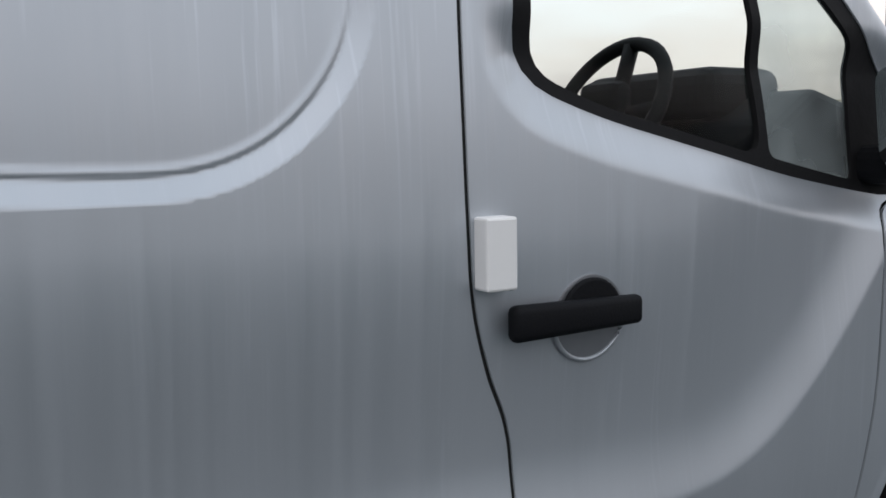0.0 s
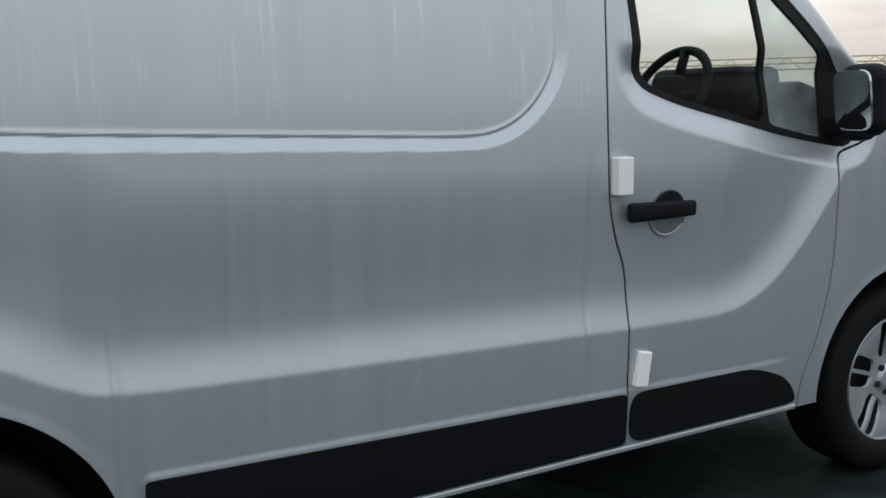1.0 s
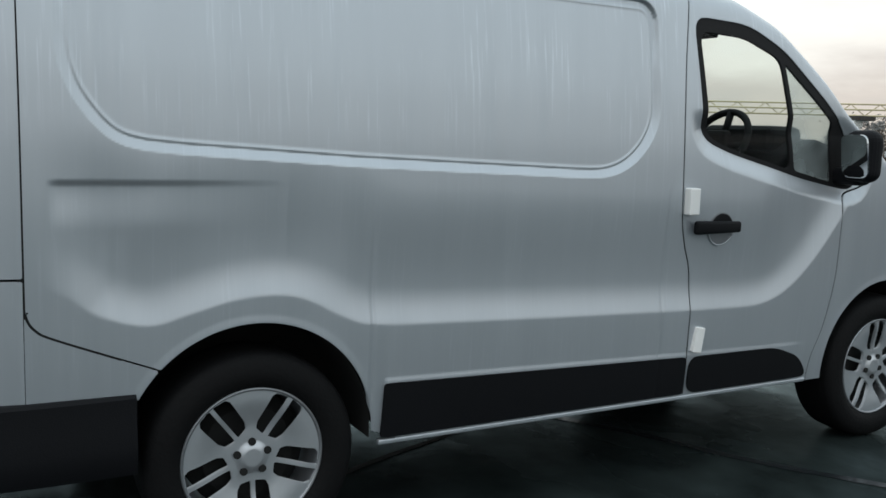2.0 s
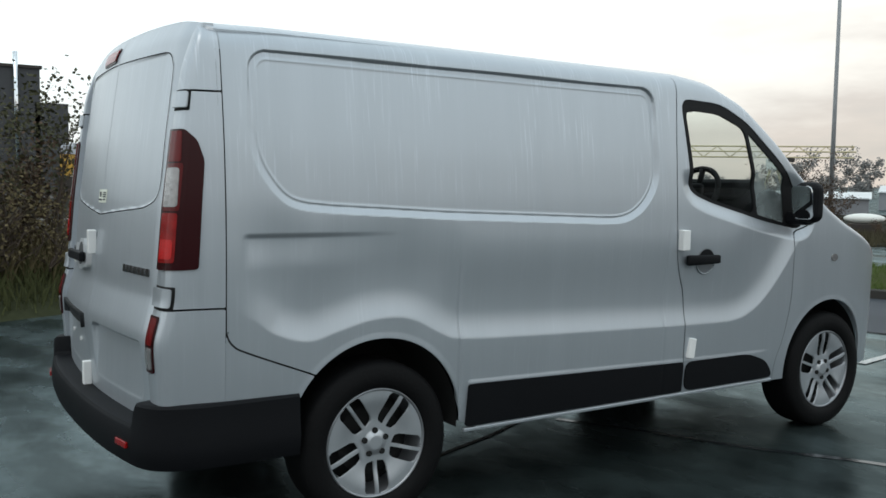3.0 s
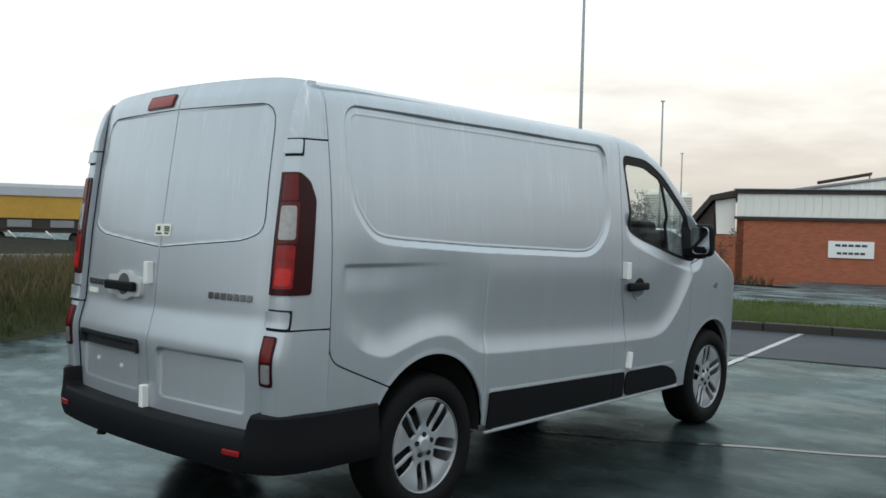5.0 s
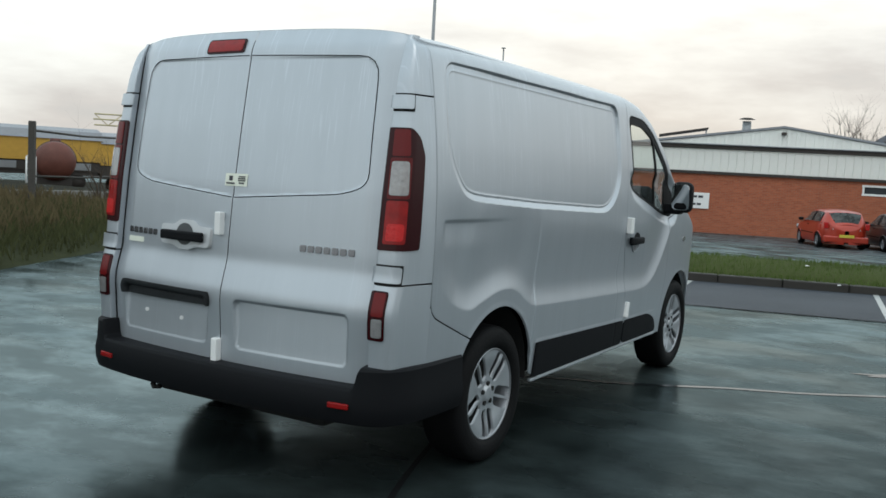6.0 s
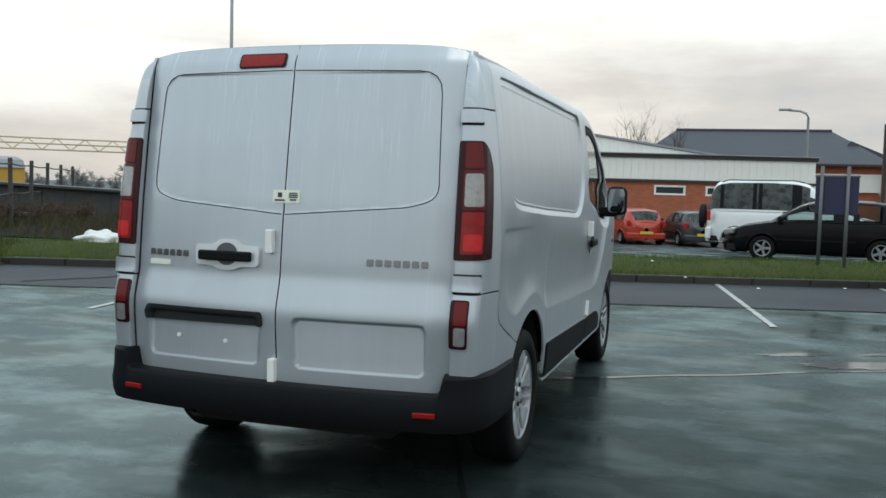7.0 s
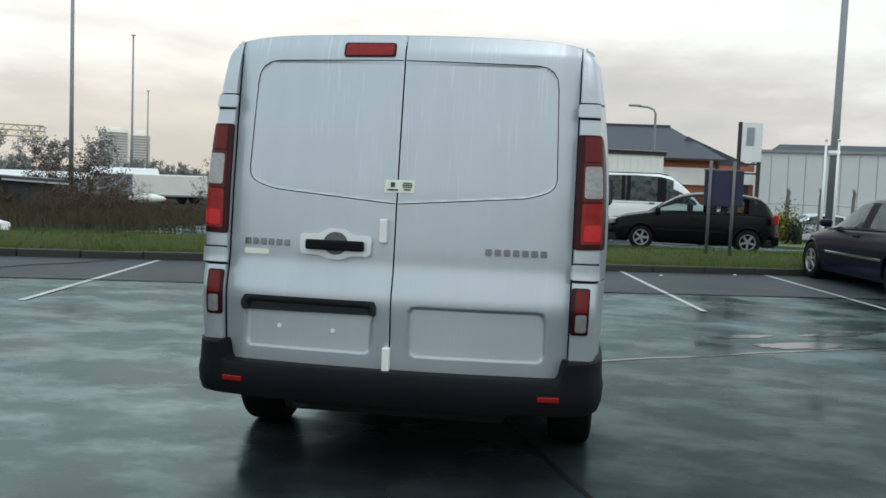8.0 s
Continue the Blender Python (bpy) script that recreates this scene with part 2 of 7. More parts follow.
    bp3 = nodes.new("ShaderNodeBump")
    bp3.inputs["Strength"].default_value, bp3.inputs["Distance"].default_value = 0.14, 0.03
    links.new(thin.outputs["Fac"], bp3.inputs["Height"])
    links.new(bp2.outputs[0], bp3.inputs["Normal"])
    for user in (b, sheen, amount_of):
        links.new(bp3.outputs[0], user.inputs["Normal"])
    return m


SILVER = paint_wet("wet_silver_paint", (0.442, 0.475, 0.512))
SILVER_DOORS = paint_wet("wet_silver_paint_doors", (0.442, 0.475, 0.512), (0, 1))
BLACK_PLASTIC = material("black_plastic", (0.006, 0.0065, 0.008), 0.6, grain=0.15, scale=220, bump=0.12, stain=0.15, stain_scale=3, spec=0.12)
GREY_PLASTIC = material("weathered_black_plastic", (0.020, 0.022, 0.024), 0.55, grain=0.2, scale=90, bump=0.15, stain=0.2, stain_scale=6, spec=0.2)
RUBBER = material("black_rubber", (0.007, 0.007, 0.008), 0.7, grain=0.2, scale=60, bump=0.1, spec=0.25)
TYRE = material("wet_tyre", (0.007, 0.007, 0.0075), 0.65, grain=0.2, scale=80, bump=0.25, spec=0.1)
CAVITY = material("dark_cavity", (0.006, 0.006, 0.006), 0.9, bump=0)
DISH = material("dark_dish", (0.09, 0.095, 0.10), 0.4, 0.3, grain=0.05, bump=0)
ALLOY = material("alloy", (0.50, 0.52, 0.55), 0.38, 0.7, grain=0.04, scale=50, bump=0.02, stain=0.06, stain_scale=9)
# darker copy of the alloy, with shade put into its colour
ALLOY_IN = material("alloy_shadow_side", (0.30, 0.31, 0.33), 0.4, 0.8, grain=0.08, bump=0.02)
BADGE = material("dark_chrome_badge", (0.20, 0.205, 0.22), 0.22, 0.9, grain=0.05, bump=0)
BRIGHT_SILVER = material("bright_silver", (0.66, 0.68, 0.70), 0.35, 0.4, grain=0.04, bump=0.02, stain=0.06)
MIRROR = material("mirror_glass", (0.55, 0.57, 0.58), 0.03, 1.0, grain=0.02, bump=0)
CHROME = material("chrome", (0.72, 0.74, 0.76), 0.12, 1.0, grain=0.02, bump=0)
FOG_RED = material("fog_red_lens", (0.10, 0.006, 0.007), 0.25, grain=0.1, scale=60, bump=0.05, spec=0.25)
MAROON = material("dark_red_lens", (0.028, 0.0022, 0.0035), 0.25, grain=0.06, bump=0, spec=0.2)
RED_LENS = material("red_lens", (0.40, 0.010, 0.010), 0.15, grain=0.08, scale=90, bump=0.05, coat=0.3)
RED_BRIGHT = material("bright_red_lens", (0.24, 0.007, 0.007), 0.2, grain=0.35, scale=30, bump=0.1, spec=0.3)
RED_HOT = material("reflex_red_lens", (0.50, 0.012, 0.012), 0.2, grain=0.25, scale=90, bump=0.2, spec=0.4)
DEEP_RED = material("deep_red_lens", (0.125, 0.006, 0.007), 0.25, grain=0.08, scale=90, bump=0.05, spec=0.25)
CLEAR_LENS = material("clear_lens", (0.26, 0.25, 0.25), 0.12, 0.3, grain=0.3, scale=45, bump=0.35, coat=1.0)
WHITE_PLASTIC = material("white_plastic", (0.80, 0.80, 0.79), 0.4, grain=0.03, bump=0.02, stain=0.04)
STICKER = material("cream_sticker", (0.74, 0.76, 0.66), 0.5, grain=0.03, bump=0)
INK = material("dark_print", (0.05, 0.05, 0.06), 0.6, bump=0)
CAR_GLASS = glass("car_glass", (0.94, 0.98, 0.96), 0.97)
MISTED_GLASS = glass("misted_glass", (0.88, 0.96, 0.94), 0.85, mist=0.28)
DARK_GLASS = glass("dark_car_glass", (0.5, 0.64, 0.60), 0.28, mist=0.10)
PALE_GLASS = glass("pale_car_glass", (0.8, 0.9, 0.88), 0.8)
CABIN = material("dark_cabin_plastic", (0.007, 0.007, 0.008), 0.7, grain=0.1, scale=30, bump=0, spec=0.15)
CLOTH = material("seat_cloth", (0.012, 0.013, 0.015), 0.9, grain=0.25, scale=150, bump=0.2)
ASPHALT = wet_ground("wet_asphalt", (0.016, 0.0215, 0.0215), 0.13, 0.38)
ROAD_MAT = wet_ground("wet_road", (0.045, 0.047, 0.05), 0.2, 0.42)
LINE_PAINT = material("worn_white_line", (0.36, 0.37, 0.36), 0.4, grain=0.25, scale=40, bump=0.2, stain=0.25, stain_scale=4)
TAR = material("tar_joint", (0.009, 0.009, 0.010), 0.7, grain=0.2, bump=0.1, spec=0.08)
CONCRETE = material("kerb_concrete", (0.026, 0.023, 0.019), 0.6, grain=0.2, scale=60, bump=0.3, stain=0.3, stain_scale=3, per_piece=0.12)
SOIL = material("verge_grass_soil", (0.05, 0.062, 0.02), 0.9, spec=0.05, grain=0.4, scale=25, bump=0.6, stain=0.35, stain_scale=0.7)
GRASS = material("grass_blades", (0.085, 0.125, 0.032), 0.7, spec=0.1, grain=0.3, scale=3, bump=0, stain=0.4, stain_scale=0.6)


# ---- mesh helpers ----
def mesh_of(name, verts, faces, mat, normals=None, smooth=True):
    me = bpy.data.meshes.new(name)
    me.from_pydata([tuple(v) for v in verts], [], [tuple(f) for f in faces])
    me.materials.append(mat)
    if smooth:
        me.polygons.foreach_set("use_smooth", [True] * len(me.polygons))
    me.update()
    if normals is not None:
        me.normals_split_custom_set_from_vertices([tuple(n) for n in normals])
    return me


def part(name, bm, mat, parent, label=""):
    """Links a bmesh or mesh as one object under a thing or a part."""
    if isinstance(bm, bmesh.types.BMesh):
        me = bpy.data.meshes.new(name)
        bm.normal_update()
        bm.to_mesh(me)
        bm.free()
        me.materials.append(mat)
    else:
        me = bm
    ob = new(name, me)
    ob.parent = parent
    if label:
        ob["label"] = label
    return ob


def thing(name, place=(0, 0, 0), turn=0.0, label="", category="", group="", kind=""):
    ob = new(name)
    ob.location, ob.rotation_euler = place, (0, 0, radians(turn))
    ob.empty_display_size = 0.1
    return tagged(ob, label, category, group, kind)


def smooth_faces(bm, flag=True):
    for f in bm.faces:
        f.smooth = flag
    return bm


def add_box(bm, centre, size, bevel=0.0, segments=2, m=None):
    got = bmesh.ops.create_cube(bm, size=1.0)
    vs = got["verts"]
    bmesh.ops.scale(bm, vec=size, verts=vs)
    if bevel:
        edges = list({e for v in vs for e in v.link_edges})
        out = bmesh.ops.bevel(bm, geom=edges, offset=bevel, segments=segments, profile=0.5, affect="EDGES", clamp_overlap=True)
        vs = list({v for v in vs if v.is_valid} | {v for f in out["faces"] for v in f.verts})
        seen, todo = set(vs), list(vs)
        while todo:
            v = todo.pop()
            for e in v.link_edges:
                o = e.other_vert(v)
                if o not in seen:
                    seen.add(o)
                    todo.append(o)
        vs = list(seen)
    bmesh.ops.transform(bm, matrix=Matrix.Translation(centre) @ (m or Matrix.Identity(4)), verts=vs)
    return vs


def box(centre, size, bevel=0.0, segments=2, m=None):
    bm = bmesh.new()
    add_box(bm, centre, size, bevel, segments, m)
    return bm


def add_tube(bm, pts, radii, n=8, caps=True):
    """A round tube along points, with a radius for each."""
    pts = [Vector(p) for p in pts]
    radii = radii if hasattr(radii, "__len__") else [radii] * len(pts)
    rings = []
    for i, p in enumerate(pts):
        d = (pts[min(i + 1, len(pts) - 1)] - pts[max(i - 1, 0)]).normalized()
        a = d.cross(Vector((0, 0, 1)) if abs(d.z) < 0.9 else Vector((1, 0, 0))).normalized()
        b = d.cross(a)
        rings.append([bm.verts.new(p + radii[i] * (math.cos(k * math.tau / n) * a + math.sin(k * math.tau / n) * b)) for k in range(n)])
    for r, s in zip(rings, rings[1:]):
        for k in range(n):
            bm.faces.new((r[k], r[(k + 1) % n], s[(k + 1) % n], s[k])).smooth = True
    if caps:
        bm.faces.new(rings[0][::-1])
        bm.faces.new(rings[-1])
    return bm


def tube(pts, radii, n=8):
    return add_tube(bmesh.new(), pts, radii, n)


def revolve(profile, n=48, closed=False):
    """Turns (radius, y) points round the y axis."""
    bm = bmesh.new()
    rings = [[bm.verts.new((r * math.cos(k * math.tau / n), y, r * math.sin(k * math.tau / n))) for k in range(n)] for r, y in profile]
    pairs = list(zip(rings, rings[1:])) + ([(rings[-1], rings[0])] if closed else [])
    for a, b in pairs:
        for k in range(n):
            bm.faces.new((a[k], a[(k + 1) % n], b[(k + 1) % n], b[k])).smooth = True
    bmesh.ops.recalc_face_normals(bm, faces=bm.faces)
    return bm


def prism(outline, low, high, axis="z", bevel=0.0):
    """An outline in the plane across an axis, drawn out from low to high."""
    bm = bmesh.new()

    def at(a, b, h):
        return {"z": (a, b, h), "y": (a, h, b), "x": (h, a, b)}[axis]

    lo, hi = [bm.verts.new(at(a, b, low)) for a, b in outline], [bm.verts.new(at(a, b, high)) for a, b in outline]
    bm.faces.new(lo[::-1])
    top = bm.faces.new(hi)
    for i in range(len(lo)):
        j = (i + 1) % len(lo)
        bm.faces.new((lo[i], lo[j], hi[j], hi[i]))
    bmesh.ops.recalc_face_normals(bm, faces=bm.faces)
    if bevel:
        bmesh.ops.bevel(bm, geom=list(bm.edges), offset=bevel, segments=2, profile=0.5, affect="EDGES", clamp_overlap=True)
    return bm


# ---- outlines as distance fields ----
def poly_sd(poly):
    """Signed distance to a closed outline, below 0 inside."""
    P = np.array(poly, float)
    Q = np.roll(P, -1, 0)

    def sd(x, z):
        x, z = np.broadcast_arrays(np.asarray(x, float), np.asarray(z, float))
        best, inside = np.full(x.shape, 1e9), np.zeros(x.shape, bool)
        for (ax, az), (bx, bz) in zip(P, Q):
            ex, ez = bx - ax, bz - az
            k = np.clip(((x - ax) * ex + (z - az) * ez) / (ex * ex + ez * ez + 1e-12), 0, 1)
            best = np.minimum(best, (x - ax - k * ex) ** 2 + (z - az - k * ez) ** 2)
            hit = ((az > z) != (bz > z)) & (x < ex * (z - az) / (ez if abs(ez) > 1e-12 else 1e-12) + ax)
            inside ^= hit
        return np.where(inside, -1, 1) * np.sqrt(best)

    return sd


def line_sd(line):
    """Distance to an open line, above 0 on its left."""
    P = np.array(line, float)

    def sd(x, z):
        x, z = np.broadcast_arrays(np.asarray(x, float), np.asarray(z, float))
        best, sign = np.full(x.shape, 1e9), np.ones(x.shape)
        for (ax, az), (bx, bz) in zip(P, P[1:]):
            ex, ez = bx - ax, bz - az
            k = np.clip(((x - ax) * ex + (z - az) * ez) / (ex * ex + ez * ez), 0, 1)
            d = (x - ax - k * ex) ** 2 + (z - az - k * ez) ** 2
            s = np.sign(ex * (z - az) - ez * (x - ax))
            near = d < best
            best, sign = np.where(near, d, best), np.where(near, s, sign)
        return sign * np.sqrt(best)

    return sd


def grown(sd, by):
    return lambda x, z: sd(x, z) - by


def less(sd, *holes):
    return lambda x, z: np.maximum.reduce([sd(x, z)] + [-h(x, z) for h in holes])


def within(*sds):
    return lambda x, z: np.maximum.reduce([s(x, z) for s in sds])


def circle_sd(cx, cz, r):
    return lambda x, z: np.hypot(np.asarray(x) - cx, np.asarray(z) - cz) - r


def curve_through(pts, n=8, closed=False):
    """A smooth line through points (Catmull-Rom)."""
    P = [np.array(p, float) for p in pts]
    out, m = [], len(P)
    for i in range(m if closed else m - 1):
        a, b, c, d = (P[(i + k) % m] if closed else P[min(max(i + k, 0), m - 1)] for k in (-1, 0, 1, 2))
        for s in np.arange(n) / n:
            out.append(0.5 * (2 * b + (c - a) * s + (2 * a - 5 * b + 4 * c - d) * s * s + (3 * b - a - 3 * c + d) * s**3))
    if not closed:
        out.append(P[-1])
    return [tuple(p) for p in out]


def rounded(poly, r, n=5):
    """An outline with its corners rounded by r."""
    P, out = [np.array(p, float) for p in poly], []
    for i, b in enumerate(P):
        a, c = P[i - 1], P[(i + 1) % len(P)]
        u, v = (a - b) / np.linalg.norm(a - b), (c - b) / np.linalg.norm(c - b)
        k = min(r, np.linalg.norm(a - b) * 0.45, np.linalg.norm(c - b) * 0.45)
        p, q = b + u * k, b + v * k
        for s in np.linspace(0, 1, n):
            out.append(tuple((1 - s) ** 2 * p + 2 * s * (1 - s) * b + s * s * q))
    return out


def ramp01(a):
    a = np.clip(a, 0, 1)
    return a * a * (3 - 2 * a)


def patch(name, surf, sd, bounds, res, mat, offset=0.0, depth=0.012, flip=False):
    """The piece of a surface surf(u, v) -> places, normals that lies inside an outline, with an edge of some depth behind it."""
    u0, v0, u1, v1 = bounds
    nu, nv = max(2, int((u1 - u0) / res) + 1), max(2, int((v1 - v0) / res) + 1)
    us, vs = np.linspace(u0, u1, nu), np.linspace(v0, v1, nv)
    U, V = np.meshgrid(us, vs, indexing="ij")
    cu, cv = (us[:-1] + us[1:]) / 2, (vs[:-1] + vs[1:]) / 2
    keep = sd(*np.meshgrid(cu, cv, indexing="ij")) < 0
    used = np.zeros(U.shape, bool)
    for a in (0, 1):
        for b in (0, 1):
            used[a : nu - 1 + a, b : nv - 1 + b] |= keep
    # corners that touch a cell left out are drawn onto the outline
    open_cell = np.ones((nu + 1, nv + 1), bool)
    open_cell[1:nu, 1:nv] = ~keep
    rim_at = used & (open_cell[:-1, :-1] | open_cell[1:, :-1] | open_cell[:-1, 1:] | open_cell[1:, 1:])
    e = res * 0.02
    for _ in range(5):
        s = sd(U, V)
        near = rim_at & (np.abs(s) < 1.6 * res)
        gu, gv = (sd(U + e, V) - sd(U - e, V)) / (2 * e), (sd(U, V + e) - sd(U, V - e)) / (2 * e)
        g2 = np.maximum(gu * gu + gv * gv, 0.25)
        U, V = np.where(near, U - s * gu / g2, U), np.where(near, V - s * gv / g2, V)
    place, normal = surf(U, V)
    place = place + normal * offset
    index = -np.ones(U.shape, int)
    index[used] = np.arange(used.sum())
    verts, norms = list(place[used]), list(normal[used])
    faces = []
    ii, jj = np.nonzero(keep)
    for i, j in zip(ii, jj):
        f = (index[i, j], index[i + 1, j], index[i + 1, j + 1], index[i, j + 1])
        faces.append(f[::-1] if flip else f)
    if depth:
        count = {}
        for f in faces:
            for a, b in zip(f, f[1:] + f[:1]):
                count[(a, b)] = 1
        rim = [(a, b) for a, b in count if (b, a) not in count]
        back, front = {}, {}
        for a, b in rim:
            for k in (a, b):
                if k not in back:
                    front[k] = len(verts)
                    verts.append(verts[k])
                    norms.append(norms[k])
                    back[k] = len(verts)
                    verts.append(verts[k] - norms[k] * depth)
                    norms.append(norms[k])
            faces.append((front[b], front[a], back[a], back[b]))
    return mesh_of(name, verts, faces, mat, norms)


def ribbon(name, surf, line, width, mat, offset):
    """A band that follows a line on a surface."""
    P = np.array(line, float)
    T = np.gradient(P, axis=0)
    T /= np.linalg.norm(T, axis=1)[:, None] + 1e-9
    N = np.stack([-T[:, 1], T[:, 0]], 1)
    verts, norms = [], []
    for s in (-0.5, 0.5):
        p, n = surf(P[:, 0] + s * width * N[:, 0], P[:, 1] + s * width * N[:, 1])
        verts += list(p + n * offset)
        norms += list(n)
    k = len(P)
    return mesh_of(name, verts, [(i, i + 1, k + i + 1, k + i) for i in range(k - 1)], mat, norms)


# ---- the van: its surfaces ----
def soft_table(points, sigma):
    """A curve through points, its corners eased over sigma."""
    a, v = np.array(points, float).T
    step = sigma / 6
    g = np.arange(a[0] - 4 * sigma, a[-1] + 4 * sigma, step)
    k = np.exp(-0.5 * (np.arange(-18, 19) / 6) ** 2)
    raw = np.interp(g, a, v)
    low, high = (v[1] - v[0]) / (a[1] - a[0]), (v[-1] - v[-2]) / (a[-1] - a[-2])
    raw = np.where(g < a[0], v[0] + low * (g - a[0]), np.where(g > a[-1], v[-1] + high * (g - a[-1]), raw))
    eased = np.convolve(np.pad(raw, 18, mode="edge"), k / k.sum(), "valid")
    return lambda x: np.interp(x, g, eased)


SIDE = soft_table([(0.30, 0.940), (0.45, 0.955), (0.70, 0.968), (0.95, 0.975), (1.15, 0.978), (1.35, 0.974), (1.55, 0.960), (1.70, 0.942), (1.83, 0.924), (2.0, 0.895)], 0.05)
JOIN = soft_table([(0.2, 1.984), (0.6, 1.994), (1.5, 1.990), (2.85, 1.980), (3.05, 1.955), (3.27, 1.87), (3.5, 1.70), (3.75, 1.49), (3.97, 1.32), (4.15, 1.23), (4.45, 1.12), (4.75, 0.99), (4.9, 0.88), (5.0, 0.72)], 0.035)
ROUND = soft_table([(0.2, 0.155), (3.0, 0.155), (3.6, 0.09), (4.2, 0.07), (5.0, 0.10)], 0.1)
CROWN = soft_table([(0.2, 0.012), (2.95, 0.014), (3.5, 0.07), (4.1, 0.10), (4.6, 0.10), (5.0, 0.16)], 0.08)
N_ROOF = 5.5
PANEL = grown(poly_sd([(0.545, 1.842)] + [(2.50, 1.83)] + curve_through([(2.507, 1.56), (2.50, 1.475), (2.462, 1.406), (2.40, 1.353), (2.32, 1.327), (2.20, 1.325)], 6) + [(1.34, 1.356), (0.80, 1.385)] + curve_through([(0.70, 1.394), (0.635, 1.414), (0.575, 1.483), (0.545, 1.55), (0.535, 1.62)], 6)), 0.082)
CREASE = line_sd(curve_through([(0.20, 1.02), (0.45, 0.915), (0.55, 0.845), (0.69, 0.805), (0.82, 0.835), (0.95, 0.868), (1.08, 0.875), (1.18, 0.852), (1.30, 0.79), (1.42, 0.757), (1.8, 0.74), (2.5, 0.718), (3.0, 0.706), (3.2, 0.712), (3.33, 0.755), (3.44, 0.83), (3.54, 0.93), (3.64, 1.05), (3.74, 1.18), (3.84, 1.30)], 6))
WINDOW = poly_sd(rounded([(2.765, 1.875), (3.07, 1.862), (3.27, 1.775), (3.62, 1.50), (3.80, 1.335), (3.755, 1.185), (3.40, 1.245), (2.97, 1.345), (2.815, 1.40)], 0.075))
ARCH_R, ARCH_F = circle_sd(1.012, 0.392, 0.400), circle_sd(4.028, 0.385, 0.388)


def half_width(x, z):
    """Half the van's width at a station x and a height z."""
    x, z = np.asarray(x, float), np.asarray(z, float)
    zj, ds = JOIN(x), ROUND(x)
    s, h = zj - ds, ds / 0.756
    w = SIDE(z)
    r = np.clip((z - s) / h, 0, 0.985)
    w = w * (1 - r**N_ROOF) ** (1 / N_ROOF)
    t = np.clip((x - 3.7) / 1.3, 0, 0.999)
    w = w * (1 - t**4) ** 0.4545
    # pressed upper panel
    p = -PANEL(x, z)
    slant = 0.010 + 0.018 * ramp01((1.80 - z) / 0.15)
    w = w - (0.009 + 0.008 * ramp01((x - 0.5) / 0.6)) * np.clip(p / slant, 0, 1) + 0.0022 * np.exp(-(((p - 0.0365) / 0.0055) ** 2))
    # the long crease: a hollow above a ledge that looks up
    c = CREASE(x, z)
    c = 0.5 * (c + np.sqrt(c * c + 0.005**2)) - 0.001
    hollow = np.where(c < 0, 0, np.where(c < 0.125, np.sin(np.clip(c, 0, 0.125) / 0.125 * math.pi / 2), 1 - ramp01((c - 0.125) / 0.34)))
    fade = ramp01((x - 0.38) / 0.22) * ramp01((3.86 - x) / 0.25)
    w = w - 0.021 * hollow * fade
    # shoulder under the cab window
    wd = WINDOW(x, z)
    w = w - 0.026 * (1 - ramp01(wd / 0.075)) * ramp01((1.52 - z) / 0.1) * (x > 2.6)
    # rail pressing behind
    w = w - 0.007 * ramp01((1.232 - z) / 0.022) * ramp01((z - 1.09) / 0.12) * ramp01((x - 0.42) / 0.04) * ramp01((1.15 - x) / 0.55)
    # pressed seam of the load bay
    w = w - 0.0045 * np.exp(-(((x - 1.405) / 0.009) ** 2)) * ramp01((1.285 - z) / 0.30)
    w = w - 0.0018 * np.exp(-(((x - 2.655) / 0.008) ** 2)) * ramp01((1.285 - z) / 0.2)
    # the flank swells out over the black moulding, and draws in towards the tail
    brow = np.interp(x, (1.4, 2.8, 3.3), (0.556, 0.520, 0.510))
    w = w + 0.003 * ramp01((brow + 0.020 - z) / 0.020) * ramp01((x - 1.445) / 0.02) * ramp01((3.52 - x) / 0.12)
    w = w - 0.018 * np.clip((1.4 - x) / 1.04, 0, 1) ** 2
    # rolled arch lips
    lip = np.minimum(np.abs(ARCH_R(x, z)), np.abs(ARCH_F(x, z)))
    return w + 0.002 * (1 - ramp01(lip / 0.03))


def with_normals(place, e=0.002):
    """Adds normals, from finite differences, to a map of two numbers to places."""

    def surf(u, v):
        u, v = np.asarray(u, float), np.asarray(v, float)
        a, b = place(u + e, v) - place(u - e, v), place(u, v + e) - place(u, v - e)
        n = np.cross(a, b)
        return place(u, v), n / (np.linalg.norm(n, axis=-1)[..., None] + 1e-12)

    return surf


def outward(surf, way):
    def turned(u, v):
        p, n = surf(u, v)
        return p, n * way

    return turned


side_r = with_normals(lambda x, z: np.stack([x, -half_width(x, z), z], -1))
side_l = outward(with_normals(lambda x, z: np.stack([x, half_width(x, z), z], -1)), -1)

REAR = soft_table([(0.50, 0.085), (0.62, 0.080), (0.80, 0.066), (0.845, 0.068), (0.985, 0.106), (1.06, 0.110), (1.33, 0.134), (1.60, 0.168), (1.90, 0.212), (1.97, 0.226), (2.03, 0.262)], 0.016)
DOOR_W = 0.800
WIN_LINE = rounded([(-0.40, 1.925), (0.70, 1.918), (0.718, 1.36), (0.60, 1.318), (-0.40, 1.234)], 0.10)
WIN_L = poly_sd(WIN_LINE)
PLATE = poly_sd(rounded([(0.075, 0.815), (0.70, 0.815), (0.70, 0.575), (0.085, 0.575)], 0.045))


